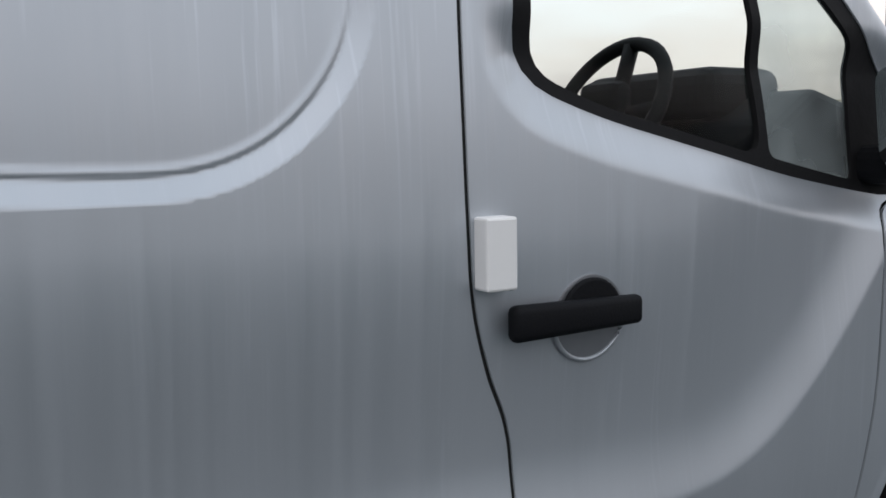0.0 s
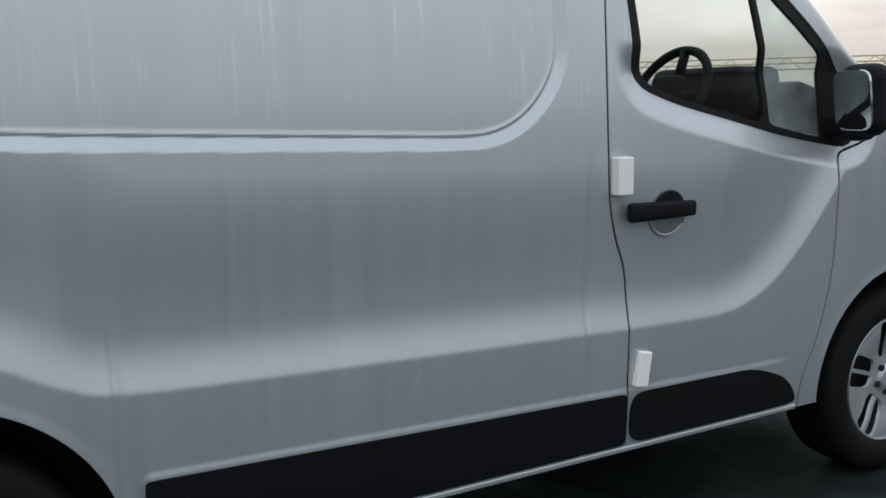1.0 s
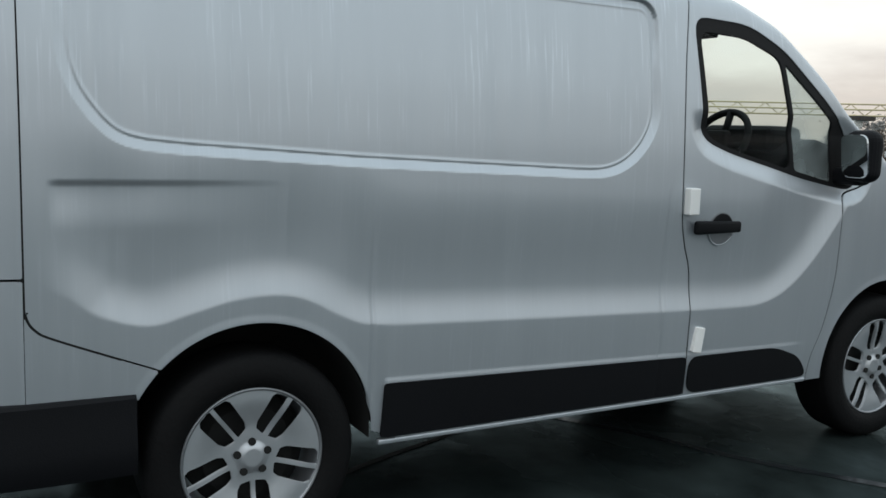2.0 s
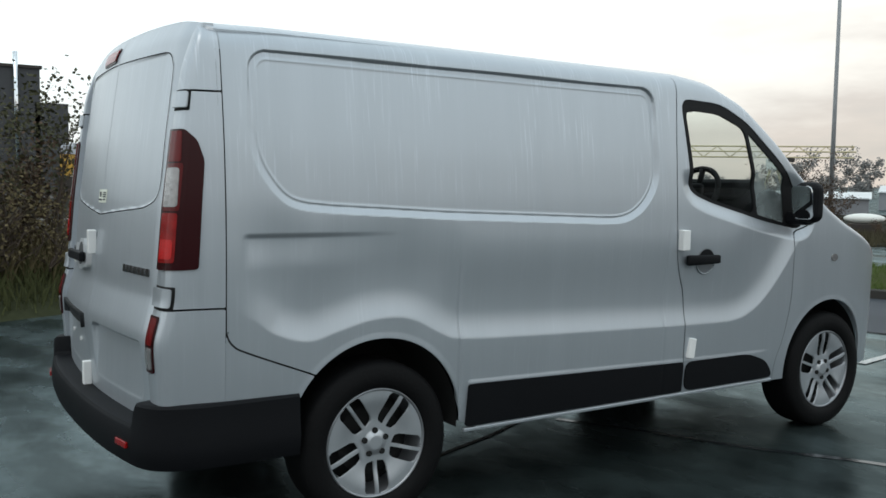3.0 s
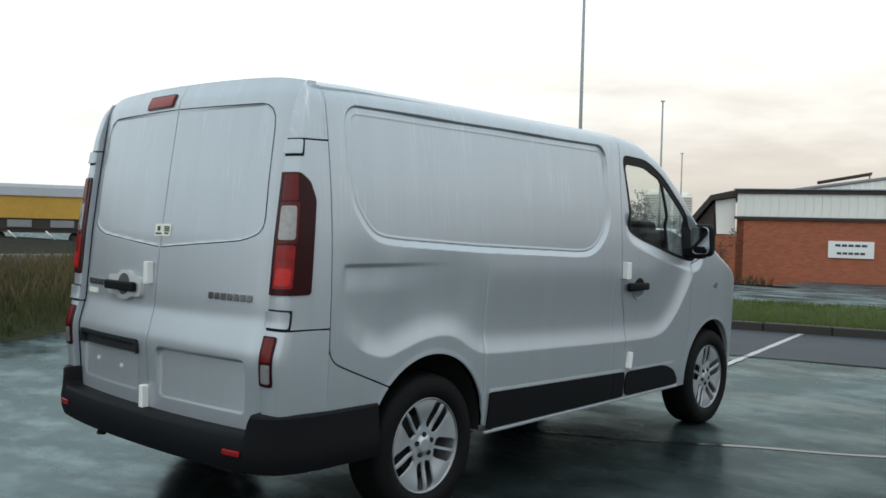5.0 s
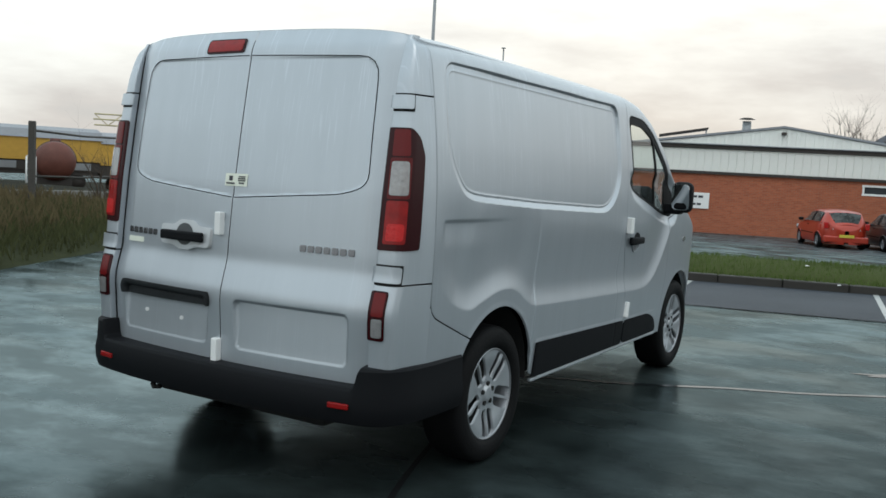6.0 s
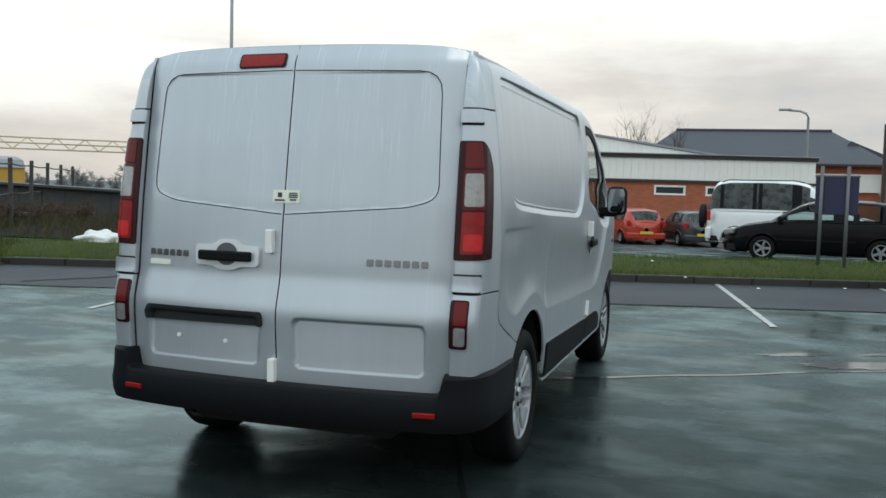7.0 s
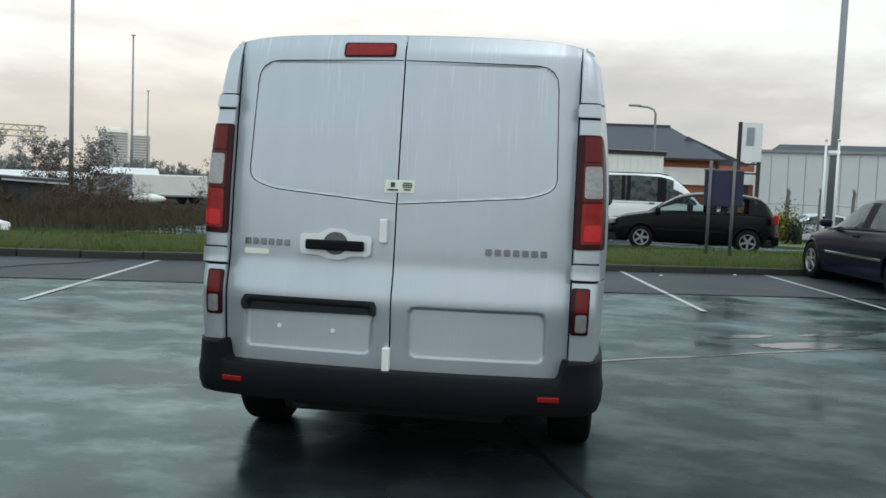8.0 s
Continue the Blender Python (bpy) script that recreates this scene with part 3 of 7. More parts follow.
def rear_x(y, z):
    y, z = np.asarray(y, float), np.asarray(z, float)
    a = np.abs(y)
    x = REAR(z) + 0.095 * y * y + 0.05 * ramp01((a - 0.70) / 0.12) * 0.35
    x = x + 0.0035 * ramp01(-WIN_L(a, z) / 0.010)
    x = x + ramp01(-PLATE(a, z) / 0.016) * (0.002 + 0.030 * np.clip((z - 0.575) / 0.24, 0, 1))
    return x


rear = outward(with_normals(lambda y, z: np.stack([rear_x(y, z), y, z], -1)), -1)
CORNER_X, CORNER_LEN, PROUD = 0.362, 0.344, 0.040
# round the pillar: back along the side, round a tight corner, across a face proud of the doors, then in to the shut line
AROUND = (0, 0.096, 0.165, 0.193, 0.218, 0.259, 0.299, 0.306, 0.344)
BACK = soft_table(list(zip(AROUND, (1, 0.43, 0.13, 0.04, 0, 0, 0, 0, 0))), 0.006)
RIDGE = soft_table(list(zip(AROUND, (0, 0, 0.45, 0.68, 0.84, 1.0, 1.03, 0.97, 0))), 0.004)
REACH = soft_table(list(zip(AROUND, (1, 0.868, 0.795, 0.715, 0.57, 0.305, 0.047, 0.012, 0.0))), 0.004)


def corner_place(sign):
    def place(s, z):
        s = np.clip(s, 0, CORNER_LEN)
        w, xb = half_width(np.full(np.shape(z), CORNER_X), z), rear_x(DOOR_W, z) + 0.004
        ear = SIDE(z) * (0.972 - 0.10 * np.clip((z - 1.92) / 0.09, 0, 1.2) ** 3)
        w = w + (np.maximum(ear, w) - w) * ramp01(s / 0.15)
        x = xb + (CORNER_X - xb) * BACK(s) - PROUD * RIDGE(s) * (1 - 0.6 * ramp01((z - 1.80) / 0.2))
        y = DOOR_W + 0.004 + (np.maximum(w, DOOR_W + 0.03) - DOOR_W - 0.004) * REACH(s)
        return np.stack([x, sign * y, z], -1)

    return place


corner_r = outward(with_normals(corner_place(-1)), -1)
corner_l = with_normals(corner_place(1))


def roof_z(x, y):
    zj, ds = JOIN(x), ROUND(x)
    s = zj - ds
    t = np.clip((x - 3.7) / 1.3, 0, 0.999)
    w = SIDE(zj) * (1 - t**4) ** 0.4545
    r = np.clip(np.abs(y) / w, 0, 0.985)
    yj = w * (1 - 0.756**N_ROOF) ** (1 / N_ROOF)
    return s + ds / 0.756 * (1 - r**N_ROOF) ** (1 / N_ROOF) + CROWN(x) * np.clip(1 - (y / yj) ** 2, 0, 1)


def roof_place(x, q):
    """q runs over the top from -1, the right edge, to 1."""
    t = np.clip((x - 3.7) / 1.3, 0, 0.999)
    w = SIDE(JOIN(x)) * (1 - t**4) ** 0.4545
    y = q * w * (1 - 0.756**N_ROOF) ** (1 / N_ROOF)
    return np.stack([x, y, roof_z(x, y)], -1)


roof = with_normals(roof_place)

# ---- the van: its panels ----
van = thing("panel_van", (0, 0.02, 0), 0, "wet silver metallic panel van parked on wet asphalt", "van")
GAP = 0.0038
DOOR_REAR = curve_through([(2.757, 2.02), (2.752, 1.97), (2.722, 1.70), (2.712, 1.45), (2.715, 1.20), (2.725, 1.08), (2.755, 0.975), (2.79, 0.89), (2.803, 0.80), (2.806, 0.60), (2.812, 0.30)], 8)
DOOR_FRONT = curve_through([(3.96, 1.325), (3.80, 1.215), (3.68, 1.165), (3.665, 1.05), (3.66, 0.80), (3.615, 0.58), (3.56, 0.44), (3.545, 0.30)], 6)
QUARTER = curve_through([(0.362, 2.0), (0.362, 1.5), (0.362, 0.92), (0.366, 0.855), (0.39, 0.812), (0.45, 0.778), (0.71, 0.672), (0.80, 0.636)], 8)
top_of_side = lambda x, z: z - JOIN(x)
behind_door, ahead_door = line_sd(DOOR_REAR), line_sd(DOOR_FRONT)
quarter_line = line_sd(QUARTER)
floor_of = lambda h: (lambda x, z: h - z)
LOW = 0.338
# left of a line that runs down is ahead of it
bay_sd = within(lambda x, z: behind_door(x, z) + GAP, lambda x, z: GAP - quarter_line(x, z), top_of_side, floor_of(LOW))
bay_sd = less(bay_sd, ARCH_R)
door_sd = less(within(lambda x, z: GAP - behind_door(x, z), lambda x, z: ahead_door(x, z) + GAP, top_of_side, floor_of(LOW)), WINDOW)
wing_sd = less(within(lambda x, z: GAP - ahead_door(x, z), lambda x, z: top_of_side(x, z), floor_of(LOW), lambda x, z: x - 4.985), ARCH_F)
quarter_sd = less(within(lambda x, z: quarter_line(x, z) + GAP, floor_of(0.585), lambda x, z: CORNER_X - x), ARCH_R)
GLASS_A = poly_sd(rounded([(2.80, 1.818), (3.05, 1.808), (3.25, 1.735), (3.352, 1.277), (2.985, 1.362), (2.85, 1.412)], 0.05))
GLASS_B = poly_sd(rounded([(3.274, 1.720), (3.30, 1.700), (3.59, 1.478), (3.63, 1.226), (3.374, 1.276)], 0.02))
TRIM_A = poly_sd(rounded([(1.452, 0.552), (2.80, 0.517), (2.80, 0.362), (1.445, 0.362)], 0.012))
TRIM_B = poly_sd(rounded([(2.818, 0.516), (3.32, 0.512), (3.47, 0.462), (3.545, 0.362), (2.818, 0.362)], 0.055))

for side_surf, corner, hand, flip in ((side_r, corner_r, -1, False), (side_l, corner_l, 1, True)):
    fine = 0.0054 if hand < 0 else 0.03
    part("side_panel", patch("side_panel", side_surf, bay_sd, (0.36, 0.33, 2.83, 2.03), fine, SILVER, flip=flip), None, van)
    door = part("front_door", patch("front_door", side_surf, door_sd, (2.69, 0.33, 3.98, 2.03), fine, SILVER, flip=flip), None, van)
    part("front_wing", patch("front_wing", side_surf, wing_sd, (3.53, 0.33, 4.985, 1.36), fine * 1.4, SILVER, flip=flip), None, van)
    part("rear_quarter", patch("rear_quarter", side_surf, quarter_sd, (CORNER_X, 0.58, 0.82, 0.90), fine, SILVER, flip=flip), None, van)
    part("window_frame", patch("window_frame", side_surf, less(WINDOW, GLASS_A, GLASS_B), (2.74, 1.17, 3.83, 1.89), 0.006, RUBBER, -0.004, 0.012, flip=flip), None, door, "black rubber window surround")
    part("door_window", patch("door_window", side_surf, grown(GLASS_A, 0.006), (2.78, 1.25, 3.37, 1.86), 0.02, CAR_GLASS, -0.012, 0, flip=flip), None, door)
    part("quarter_window", patch("quarter_window", side_surf, grown(GLASS_B, 0.006), (3.25, 1.20, 3.67, 1.76), 0.02, MISTED_GLASS, -0.012, 0, flip=flip), None, door)
    part("side_trim", patch("side_trim", side_surf, TRIM_A, (1.43, 0.35, 2.81, 0.56), 0.015, BLACK_PLASTIC, 0.009, 0.012, flip=flip), None, van, "black plastic side moulding")
    part("door_trim", patch("door_trim", side_surf, TRIM_B, (2.81, 0.35, 3.56, 0.53), 0.012, BLACK_PLASTIC, 0.009, 0.012, flip=flip), None, door, "black plastic side moulding")
    # corner pillars, in three lengths between the hinge joints
    ends = poly_sd([(0.002, 0.0), (0.337, 0.0), (0.337, 3.0), (0.002, 3.0)])
    for low, high in ((0.585, 0.951), (0.959, 1.750), (1.758, 2.012)):
        part("corner_panel", patch("corner_panel", corner, within(ends, floor_of(low), lambda x, z, h=high: z - h), (0.0, low - 0.01, 0.34, high + 0.01), 0.0065, SILVER, flip=not flip), None, van)
    # narrow black strip at the pillar's foot paints in the shaded gap
    rebate = poly_sd([(0.3355, 0.55), (CORNER_LEN, 0.55), (CORNER_LEN, 1.985), (0.3355, 1.985)])
    part("pillar_rebate", patch("pillar_rebate", corner, rebate, (0.3355, 0.55, CORNER_LEN, 1.985), 0.008, CAVITY, 0.0, 0, flip=not flip), None, van, "black strip for the shaded gap beside the rear door")
    # black strips just below the shut lines, gap shade put into their colour
    for line in (DOOR_REAR, DOOR_FRONT, QUARTER):
        part("gap_strip", ribbon("gap_strip", side_surf, [p for p in line if 0.35 < p[1] < (1.16 if line is DOOR_FRONT else 1.95) and not (line is QUARTER and p[0] > 0.645)], 0.03, CAVITY, -0.004), None, van, "black strip shading the gap of the shut line")
    for h in (0.956, 1.755):
        part("panel_joint", ribbon("panel_joint", corner, [(s, h) for s in np.linspace(0, CORNER_LEN, 30)], 0.03, CAVITY, -0.008), None, van)

# roof, windscreen and bonnet are one sweep
for nm, a, b, mat in (("roof", 0.231, 3.06, SILVER), ("windscreen", 3.066, 4.18, CAR_GLASS), ("bonnet", 4.186, 4.985, SILVER)):
    tail = [(0.362, 1.0), (0.325, 0.97)] + [(float(rear_x(0.887 * q, roof_z(0.27, 0.887 * q))) - 0.002, q) for q in np.linspace(0.88, -0.88, 23)] + [(0.325, -0.97), (0.362, -1.0)] if nm == "roof" else [(a, 1), (a, -1)]
    part(nm, patch(nm, roof, poly_sd(tail + [(b, -1), (b, 1)]), (a, -1, b, 1), 0.03 if a > 1 else 0.02, mat, 0, 0.03 if mat is SILVER else 0), None, van)

# rear doors
for hand in (1, -1):
    span = lambda y, z, k=hand: np.maximum.reduce([GAP - k * y, k * y - DOOR_W, 0.517 - z, z - roof_z(np.full(np.shape(y), 0.27), y) + 0.001])
    bounds = (0.0, 0.51, DOOR_W, 2.05) if hand > 0 else (-DOOR_W, 0.51, 0.0, 2.05)
    rear_door = part("rear_door", patch("rear_door", rear, span, bounds, 0.0105, SILVER_DOORS, flip=True), None, van)
    if hand > 0:
        left_door = rear_door
    else:
        right_door = rear_door
# rear shut lines: black strips carry the shade of the gaps as colour
part("gap_strip", ribbon("gap_strip", rear, [(0, z) for z in np.linspace(0.52, 2.0, 90)], 0.03, CAVITY, -0.004), None, van)
for hand in (1, -1):
    part("gap_strip", ribbon("gap_strip", rear, [(hand * (DOOR_W + 0.001), z) for z in np.linspace(0.53, 1.95, 90)], 0.006, CAVITY, 0.0005), None, van)
    groove = [(0.006, 1.9255)] + [p for p in WIN_LINE if p[0] > 0.02] + [(0.006, 1.2695)]
    dense = [tuple(np.array(a) + (np.array(b) - np.array(a)) * f) for a, b in zip(groove, groove[1:]) for f in np.arange(12) / 12] + groove[-1:]
    groove = [(hand * (y + 0.001), z) for y, z in dense]
    # thin black band laid on the skin, painting the shade of the pressed edge
    part("groove_shade_line", ribbon("groove_shade_line", rear, groove, 0.0034, RUBBER, 0.0018), None, left_door if hand > 0 else right_door)


# ---- the van: fittings ----
def corner_patch(name, outline, mat, parent, offset=0.01, depth=0.014, label="", res=0.006):
    for surf, flip in ((corner_r, True), (corner_l, False)):
        x, z = np.array(outline).T
        part(name, patch(name, surf, poly_sd(outline), (x.min() - 0.01, z.min() - 0.01, x.max() + 0.01, z.max() + 0.01), res, mat, offset, depth, flip=flip), None, parent, label)


e0, e1 = 0.092, 0.306
corner_patch("tail_light", rounded([(e0 + 0.006, 1.103), (e1, 1.097), (e1, 1.612), (0.188, 1.612), (0.128, 1.572), (e0, 1.50)], 0.014), MAROON, van, 0.006, 0.02, "dark red tail light cluster")
mid0, mid1 = 0.186, 0.272
corner_patch("lens_bezel", rounded([(mid0 - 0.006, 1.316), (mid1 + 0.006, 1.312), (mid1 + 0.006, 1.486), (mid0 - 0.006, 1.488)], 0.010), FOG_RED, van, 0.0085, 0.004)
corner_patch("reversing_lens", rounded([(mid0 + 0.002, 1.330), (mid1 - 0.004, 1.328), (mid1 - 0.004, 1.470), (mid0 + 0.006, 1.472)], 0.012), CLEAR_LENS, van, 0.011, 0.005, "clear lens")
corner_patch("brake_lens", rounded([(mid0, 1.128), (mid1 + 0.006, 1.124), (mid1 + 0.004, 1.306), (mid0, 1.308)], 0.010), RED_BRIGHT, van, 0.0095, 0.005, "bright red lens")
corner_patch("reflex_lens", rounded([(mid0 + 0.008, 1.140), (mid1 - 0.006, 1.138), (mid1 - 0.008, 1.210), (mid0 + 0.008, 1.212)], 0.012), RED_HOT, van, 0.0115, 0.004, "bright red reflex lens")
corner_patch("indicator_lens", rounded([(mid0 + 0.004, 1.494), (mid1, 1.492), (mid1, 1.604), (mid0 + 0.01, 1.604)], 0.008), DEEP_RED, van, 0.0095, 0.005, "red lens")
f0, f1 = 0.222, 0.304
corner_patch("fog_light_frame", rounded([(f0, 0.722), (f1, 0.722), (f1, 0.930), (f0, 0.930)], 0.014), MAROON, van, 0.005, 0.014)
corner_patch("fog_light", rounded([(f0 + 0.008, 0.824), (f1 - 0.018, 0.824), (f1 - 0.018, 0.922), (f0 + 0.008, 0.922)], 0.008), DEEP_RED, van, 0.008, 0.005, "red fog lens")
corner_patch("reversing_light", rounded([(f0 + 0.010, 0.736), (f1 - 0.022, 0.736), (f1 - 0.022, 0.814), (f0 + 0.010, 0.814)], 0.010), CLEAR_LENS, van, 0.009, 0.006, "clear reversing lens")
for low, high in ((1.690, 1.748), (0.963, 1.032)):
    corner_patch("hinge_seat", rounded([(0.176, low - 0.010), (e1, low - 0.010), (e1, high + 0.008), (0.176, high + 0.008)], 0.004), CAVITY, van, 0.0015, 0.004)
    corner_patch("door_hinge", rounded([(0.188, low), (e1, low), (e1, high), (0.188, high)], 0.008), SILVER, van, 0.013, 0.016)


def rear_patch(name, outline, mat, parent, offset=0.01, depth=0.014, label="", res=0.01):
    y, z = np.array(outline).T
    return part(name, patch(name, rear, poly_sd(outline), (y.min() - 0.01, z.min() - 0.01, y.max() + 0.01, z.max() + 0.01), res, mat, offset, depth, flip=True), None, parent, label)


rear_patch("high_brake_light", rounded([(0.045, 1.940), (0.290, 1.936), (0.290, 2.004), (0.045, 2.006)], 0.014), MAROON, left_door, 0.006, 0.012, "dark red high-level brake light")
rear_patch("brake_light_lens", rounded([(0.055, 1.948), (0.280, 1.944), (0.280, 1.996), (0.055, 1.998)], 0.01), RED_BRIGHT, left_door, 0.009, 0.004)
# number-plate lamp strip, still without a plate
rear_patch("plate_lamp_strip", rounded([(0.066, 0.760), (0.705, 0.752), (0.714, 0.79), (0.695, 0.824), (0.075, 0.826), (0.066, 0.80)], 0.008), GREY_PLASTIC, left_door, 0.016, 0.045, "black plastic lamp strip over the empty plate recess")
for y, z in ((0.53, 0.685), (0.27, 0.678)):
    rear_patch("plate_screw_cap", [(y + 0.010 * math.cos(a), z + 0.010 * math.sin(a)) for a in np.arange(0, 6.28, 0.5)], WHITE_PLASTIC, left_door, 0.008, 0.01, "white screw cap", 0.004)
bezel = rounded([(0.105, 1.025), (0.20, 1.022), (0.235, 1.005), (0.305, 1.005), (0.345, 1.022), (0.438, 1.025), (0.442, 1.118), (0.345, 1.120), (0.31, 1.146), (0.23, 1.146), (0.195, 1.120), (0.102, 1.118)], 0.02)
rear_patch("handle_bezel", bezel, BRIGHT_SILVER, left_door, 0.020, 0.035, "bright silver handle surround")
rear_patch("handle_dish", [(0.270 + 0.058 * math.cos(a), 1.078 + 0.052 * math.sin(a)) for a in np.arange(0, 6.28, 0.25)], DISH, left_door, 0.022, 0.01)
part("handle", box((float(rear_x(0.27, 1.07)) - 0.040, 0.27, 1.072), (0.026, 0.272, 0.046), 0.01, 3), BLACK_PLASTIC, left_door, "black grab handle")
# sticker over the shut line, with a mark and small print
rear_patch("sticker", [(-0.078, 1.322), (0.058, 1.320), (0.058, 1.378), (-0.078, 1.380)], STICKER, left_door, 0.003, 0.002, "cream transit sticker with small print")
for y, z, w, h in ((0.022, 1.357, 0.020, 0.022), (0.022, 1.334, 0.05, 0.007), (-0.045, 1.366, 0.04, 0.005), (-0.045, 1.357, 0.045, 0.005), (-0.045, 1.348, 0.042, 0.005), (-0.045, 1.336, 0.03, 0.006)):
    part("print_bar", box((float(rear_x(0.1, z)) - 0.0052, y, z), (0.003, w, h)), INK, left_door)
# badges: plain raised bars in place of lettering
for k in range(7):
    y = -0.428 - k * 0.041
    rear_patch("badge_bar", rounded([(y - 0.015, 1.056), (y + 0.015, 1.056), (y + 0.015, 1.086), (y - 0.015, 1.086)], 0.004), BADGE, right_door, 0.005, 0.006, "chrome badge bar", 0.006)
for k in range(6):
    y = 0.705 - k * 0.039
    rear_patch("badge_bar", rounded([(y - 0.014, 1.055), (y + 0.014, 1.055), (y + 0.014, 1.084), (y - 0.014, 1.084)], 0.004), BADGE, left_door, 0.005, 0.006, "chrome badge bar", 0.006)
rear_patch("badge_strip", rounded([(0.60, 1.010), (0.72, 1.010), (0.72, 1.036), (0.60, 1.036)], 0.004), STICKER, left_door, 0.004, 0.004, "small pale badge strip", 0.006)

# rear bumper with a step along its top
plan = curve_through([(0.655, 0.972), (0.50, 0.974), (0.34, 0.970), (0.22, 0.955), (0.125, 0.912), (0.070, 0.84), (0.040, 0.72), (0.010, 0.5), (-0.006, 0.25), (-0.010, 0.0)], 9)
plan += [(x, -y) for x, y in plan[-2::-1]]
verts, faces = [], []
P = np.array(plan)
T = np.gradient(P, axis=0)
T /= np.linalg.norm(T, axis=1)[:, None]
for (x, y), (tx, ty) in zip(P, T):
    ox, oy = ty, -tx
    if (ox, oy) == (0, 0) or ox * (x - 0.6) + oy * y < 0:
        ox, oy = -ox, -oy
    up = float(0.605 - 0.088 * (1 - ramp01((abs(y) - 0.775) / 0.03)))
    deep = 0.05 + 0.08 * float(1 - ramp01((abs(y) - 0.78) / 0.05))
    for o, z in ((-0.10, 0.372), (-0.045, 0.352), (-0.012, 0.362), (0.0, 0.40), (0.004, 0.45), (-0.004, min(0.50, up - 0.02)), (-0.008, up - 0.012), (-0.016, up - 0.002), (-0.03, up), (-0.03 - deep, up)):
        verts.append((x + o * ox, y + o * oy, z))
k = 10
for i in range(len(P) - 1):
    for j in range(k - 1):
        faces.append((i * k + j, i * k + j + 1, (i + 1) * k + j + 1, (i + 1) * k + j))
bm = bmesh.new()
bv = [bm.verts.new(v) for v in verts]
for f in faces:
    bm.faces.new([bv[i] for i in f]).smooth = True
bmesh.ops.recalc_face_normals(bm, faces=bm.faces)
for f in bm.faces:
    f.smooth = f.normal.z < 0.6
for e in bm.edges:
    e.smooth = not (len(e.link_faces) == 2 and e.calc_face_angle() > radians(28))
bumper = part("rear_bumper", bm, BLACK_PLASTIC, van, "black plastic bumper with a step")
for hand in (1, -1):
    part("reflector", box((0.034, hand * 0.725, 0.440), (0.012, 0.098, 0.024), 0.004, 2, Matrix.Rotation(radians(-9 * hand), 4, "Z")), RED_BRIGHT, bumper, "red reflector")
# side door handles
for side_surf, hand, flip in ((side_r, -1, False), (side_l, 1, True)):
    dish = [(2.935 + 0.066 * math.cos(a), 1.040 + 0.066 * math.sin(a)) for a in np.arange(0, 6.28, 0.2)]
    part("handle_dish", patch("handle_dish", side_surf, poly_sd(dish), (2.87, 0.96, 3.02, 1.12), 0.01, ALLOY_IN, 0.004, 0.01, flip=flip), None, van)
    w = float(half_width(2.93, 1.05))
    grip = box((0, 0, 0), (0.245, 0.026, 0.050), 0.011, 3)
    for v in grip.verts:
        v.co.z = v.co.z * (1 - 0.10 * v.co.x / 0.12) - 0.10 * v.co.x * v.co.x
        v.co.y += hand * (0.010 - 0.65 * v.co.x * v.co.x)
    bmesh.ops.translate(grip, vec=(2.895, hand * (w + 0.024), 1.050), verts=grip.verts)
    part("door_handle", smooth_faces(grip), BLACK_PLASTIC, van, "black pull handle")
    bm = prism([(2.935 + 0.056 * math.cos(a), 1.050 + 0.052 * math.sin(a)) for a in np.linspace(0, math.pi, 15)], hand * (w - 0.004), hand * (w + 0.014), "y", 0.004)
    part("handle_lug", bm, BLACK_PLASTIC, van)
    part("handle_rim", tube([(2.935 + 0.068 * math.cos(a), hand * (float(half_width(2.935 + 0.068 * math.cos(a), 1.04 + 0.068 * math.sin(a))) + 0.004), 1.040 + 0.068 * math.sin(a)) for a in np.linspace(math.pi * 1.05, math.pi * 1.95, 16)], 0.004, 6), SILVER, van)
    part("side_repeater", patch("side_repeater", side_surf, poly_sd([(4.04 + 0.03 * math.cos(a), 1.02 + 0.022 * math.sin(a)) for a in np.arange(0, 6.28, 0.4)]), (4.0, 0.99, 4.08, 1.05), 0.01, CLEAR_LENS, 0.006, 0.008, flip=flip), None, van)
    # mirrors
    mirror = part("door_mirror", box((3.665, hand * 1.052, 1.345), (0.105, 0.155, 0.225), 0.048, 5), BLACK_PLASTIC, van, "black door mirror")
    part("mirror_arm", box((3.69, hand * 0.97, 1.255), (0.10, 0.17, 0.075), 0.025, 3), BLACK_PLASTIC, mirror)
    glass_bm = prism(rounded([(hand * 1.052 - 0.064, 1.252), (hand * 1.052 + 0.064, 1.252), (hand * 1.052 + 0.064, 1.438), (hand * 1.052 - 0.064, 1.438)], 0.035), -0.005, 0.005, "x")
    bmesh.ops.transform(glass_bm, matrix=pose(3.611, 0, 1.345, 0, -9, 0) @ pose(0, 0, -1.345), verts=glass_bm.verts)
    part("mirror_glass", glass_bm, MIRROR, mirror, "mirror glass")

# foam blocks taped on for delivery keep the doors off the locks
for place, size, turn in (((2.750, -0.985, 1.153), (0.052, 0.036, 0.104), 0), ((2.853, -0.955, 0.586), (0.046, 0.034, 0.104), 9)):
    m = Matrix.Rotation(radians(turn), 4, "Y")
    part("foam_block", box((place[0], place[1] - 0.008, place[2]), size, 0.004, 2, m), WHITE_PLASTIC, van, "white transit foam block")
for y, z in ((0.050, 1.146), (0.012, 0.567)):
    part("foam_block", box((float(rear_x(y, z)) - 0.017, y, z), (0.036, 0.034, 0.106), 0.004, 2), WHITE_PLASTIC, van, "white transit foam block")

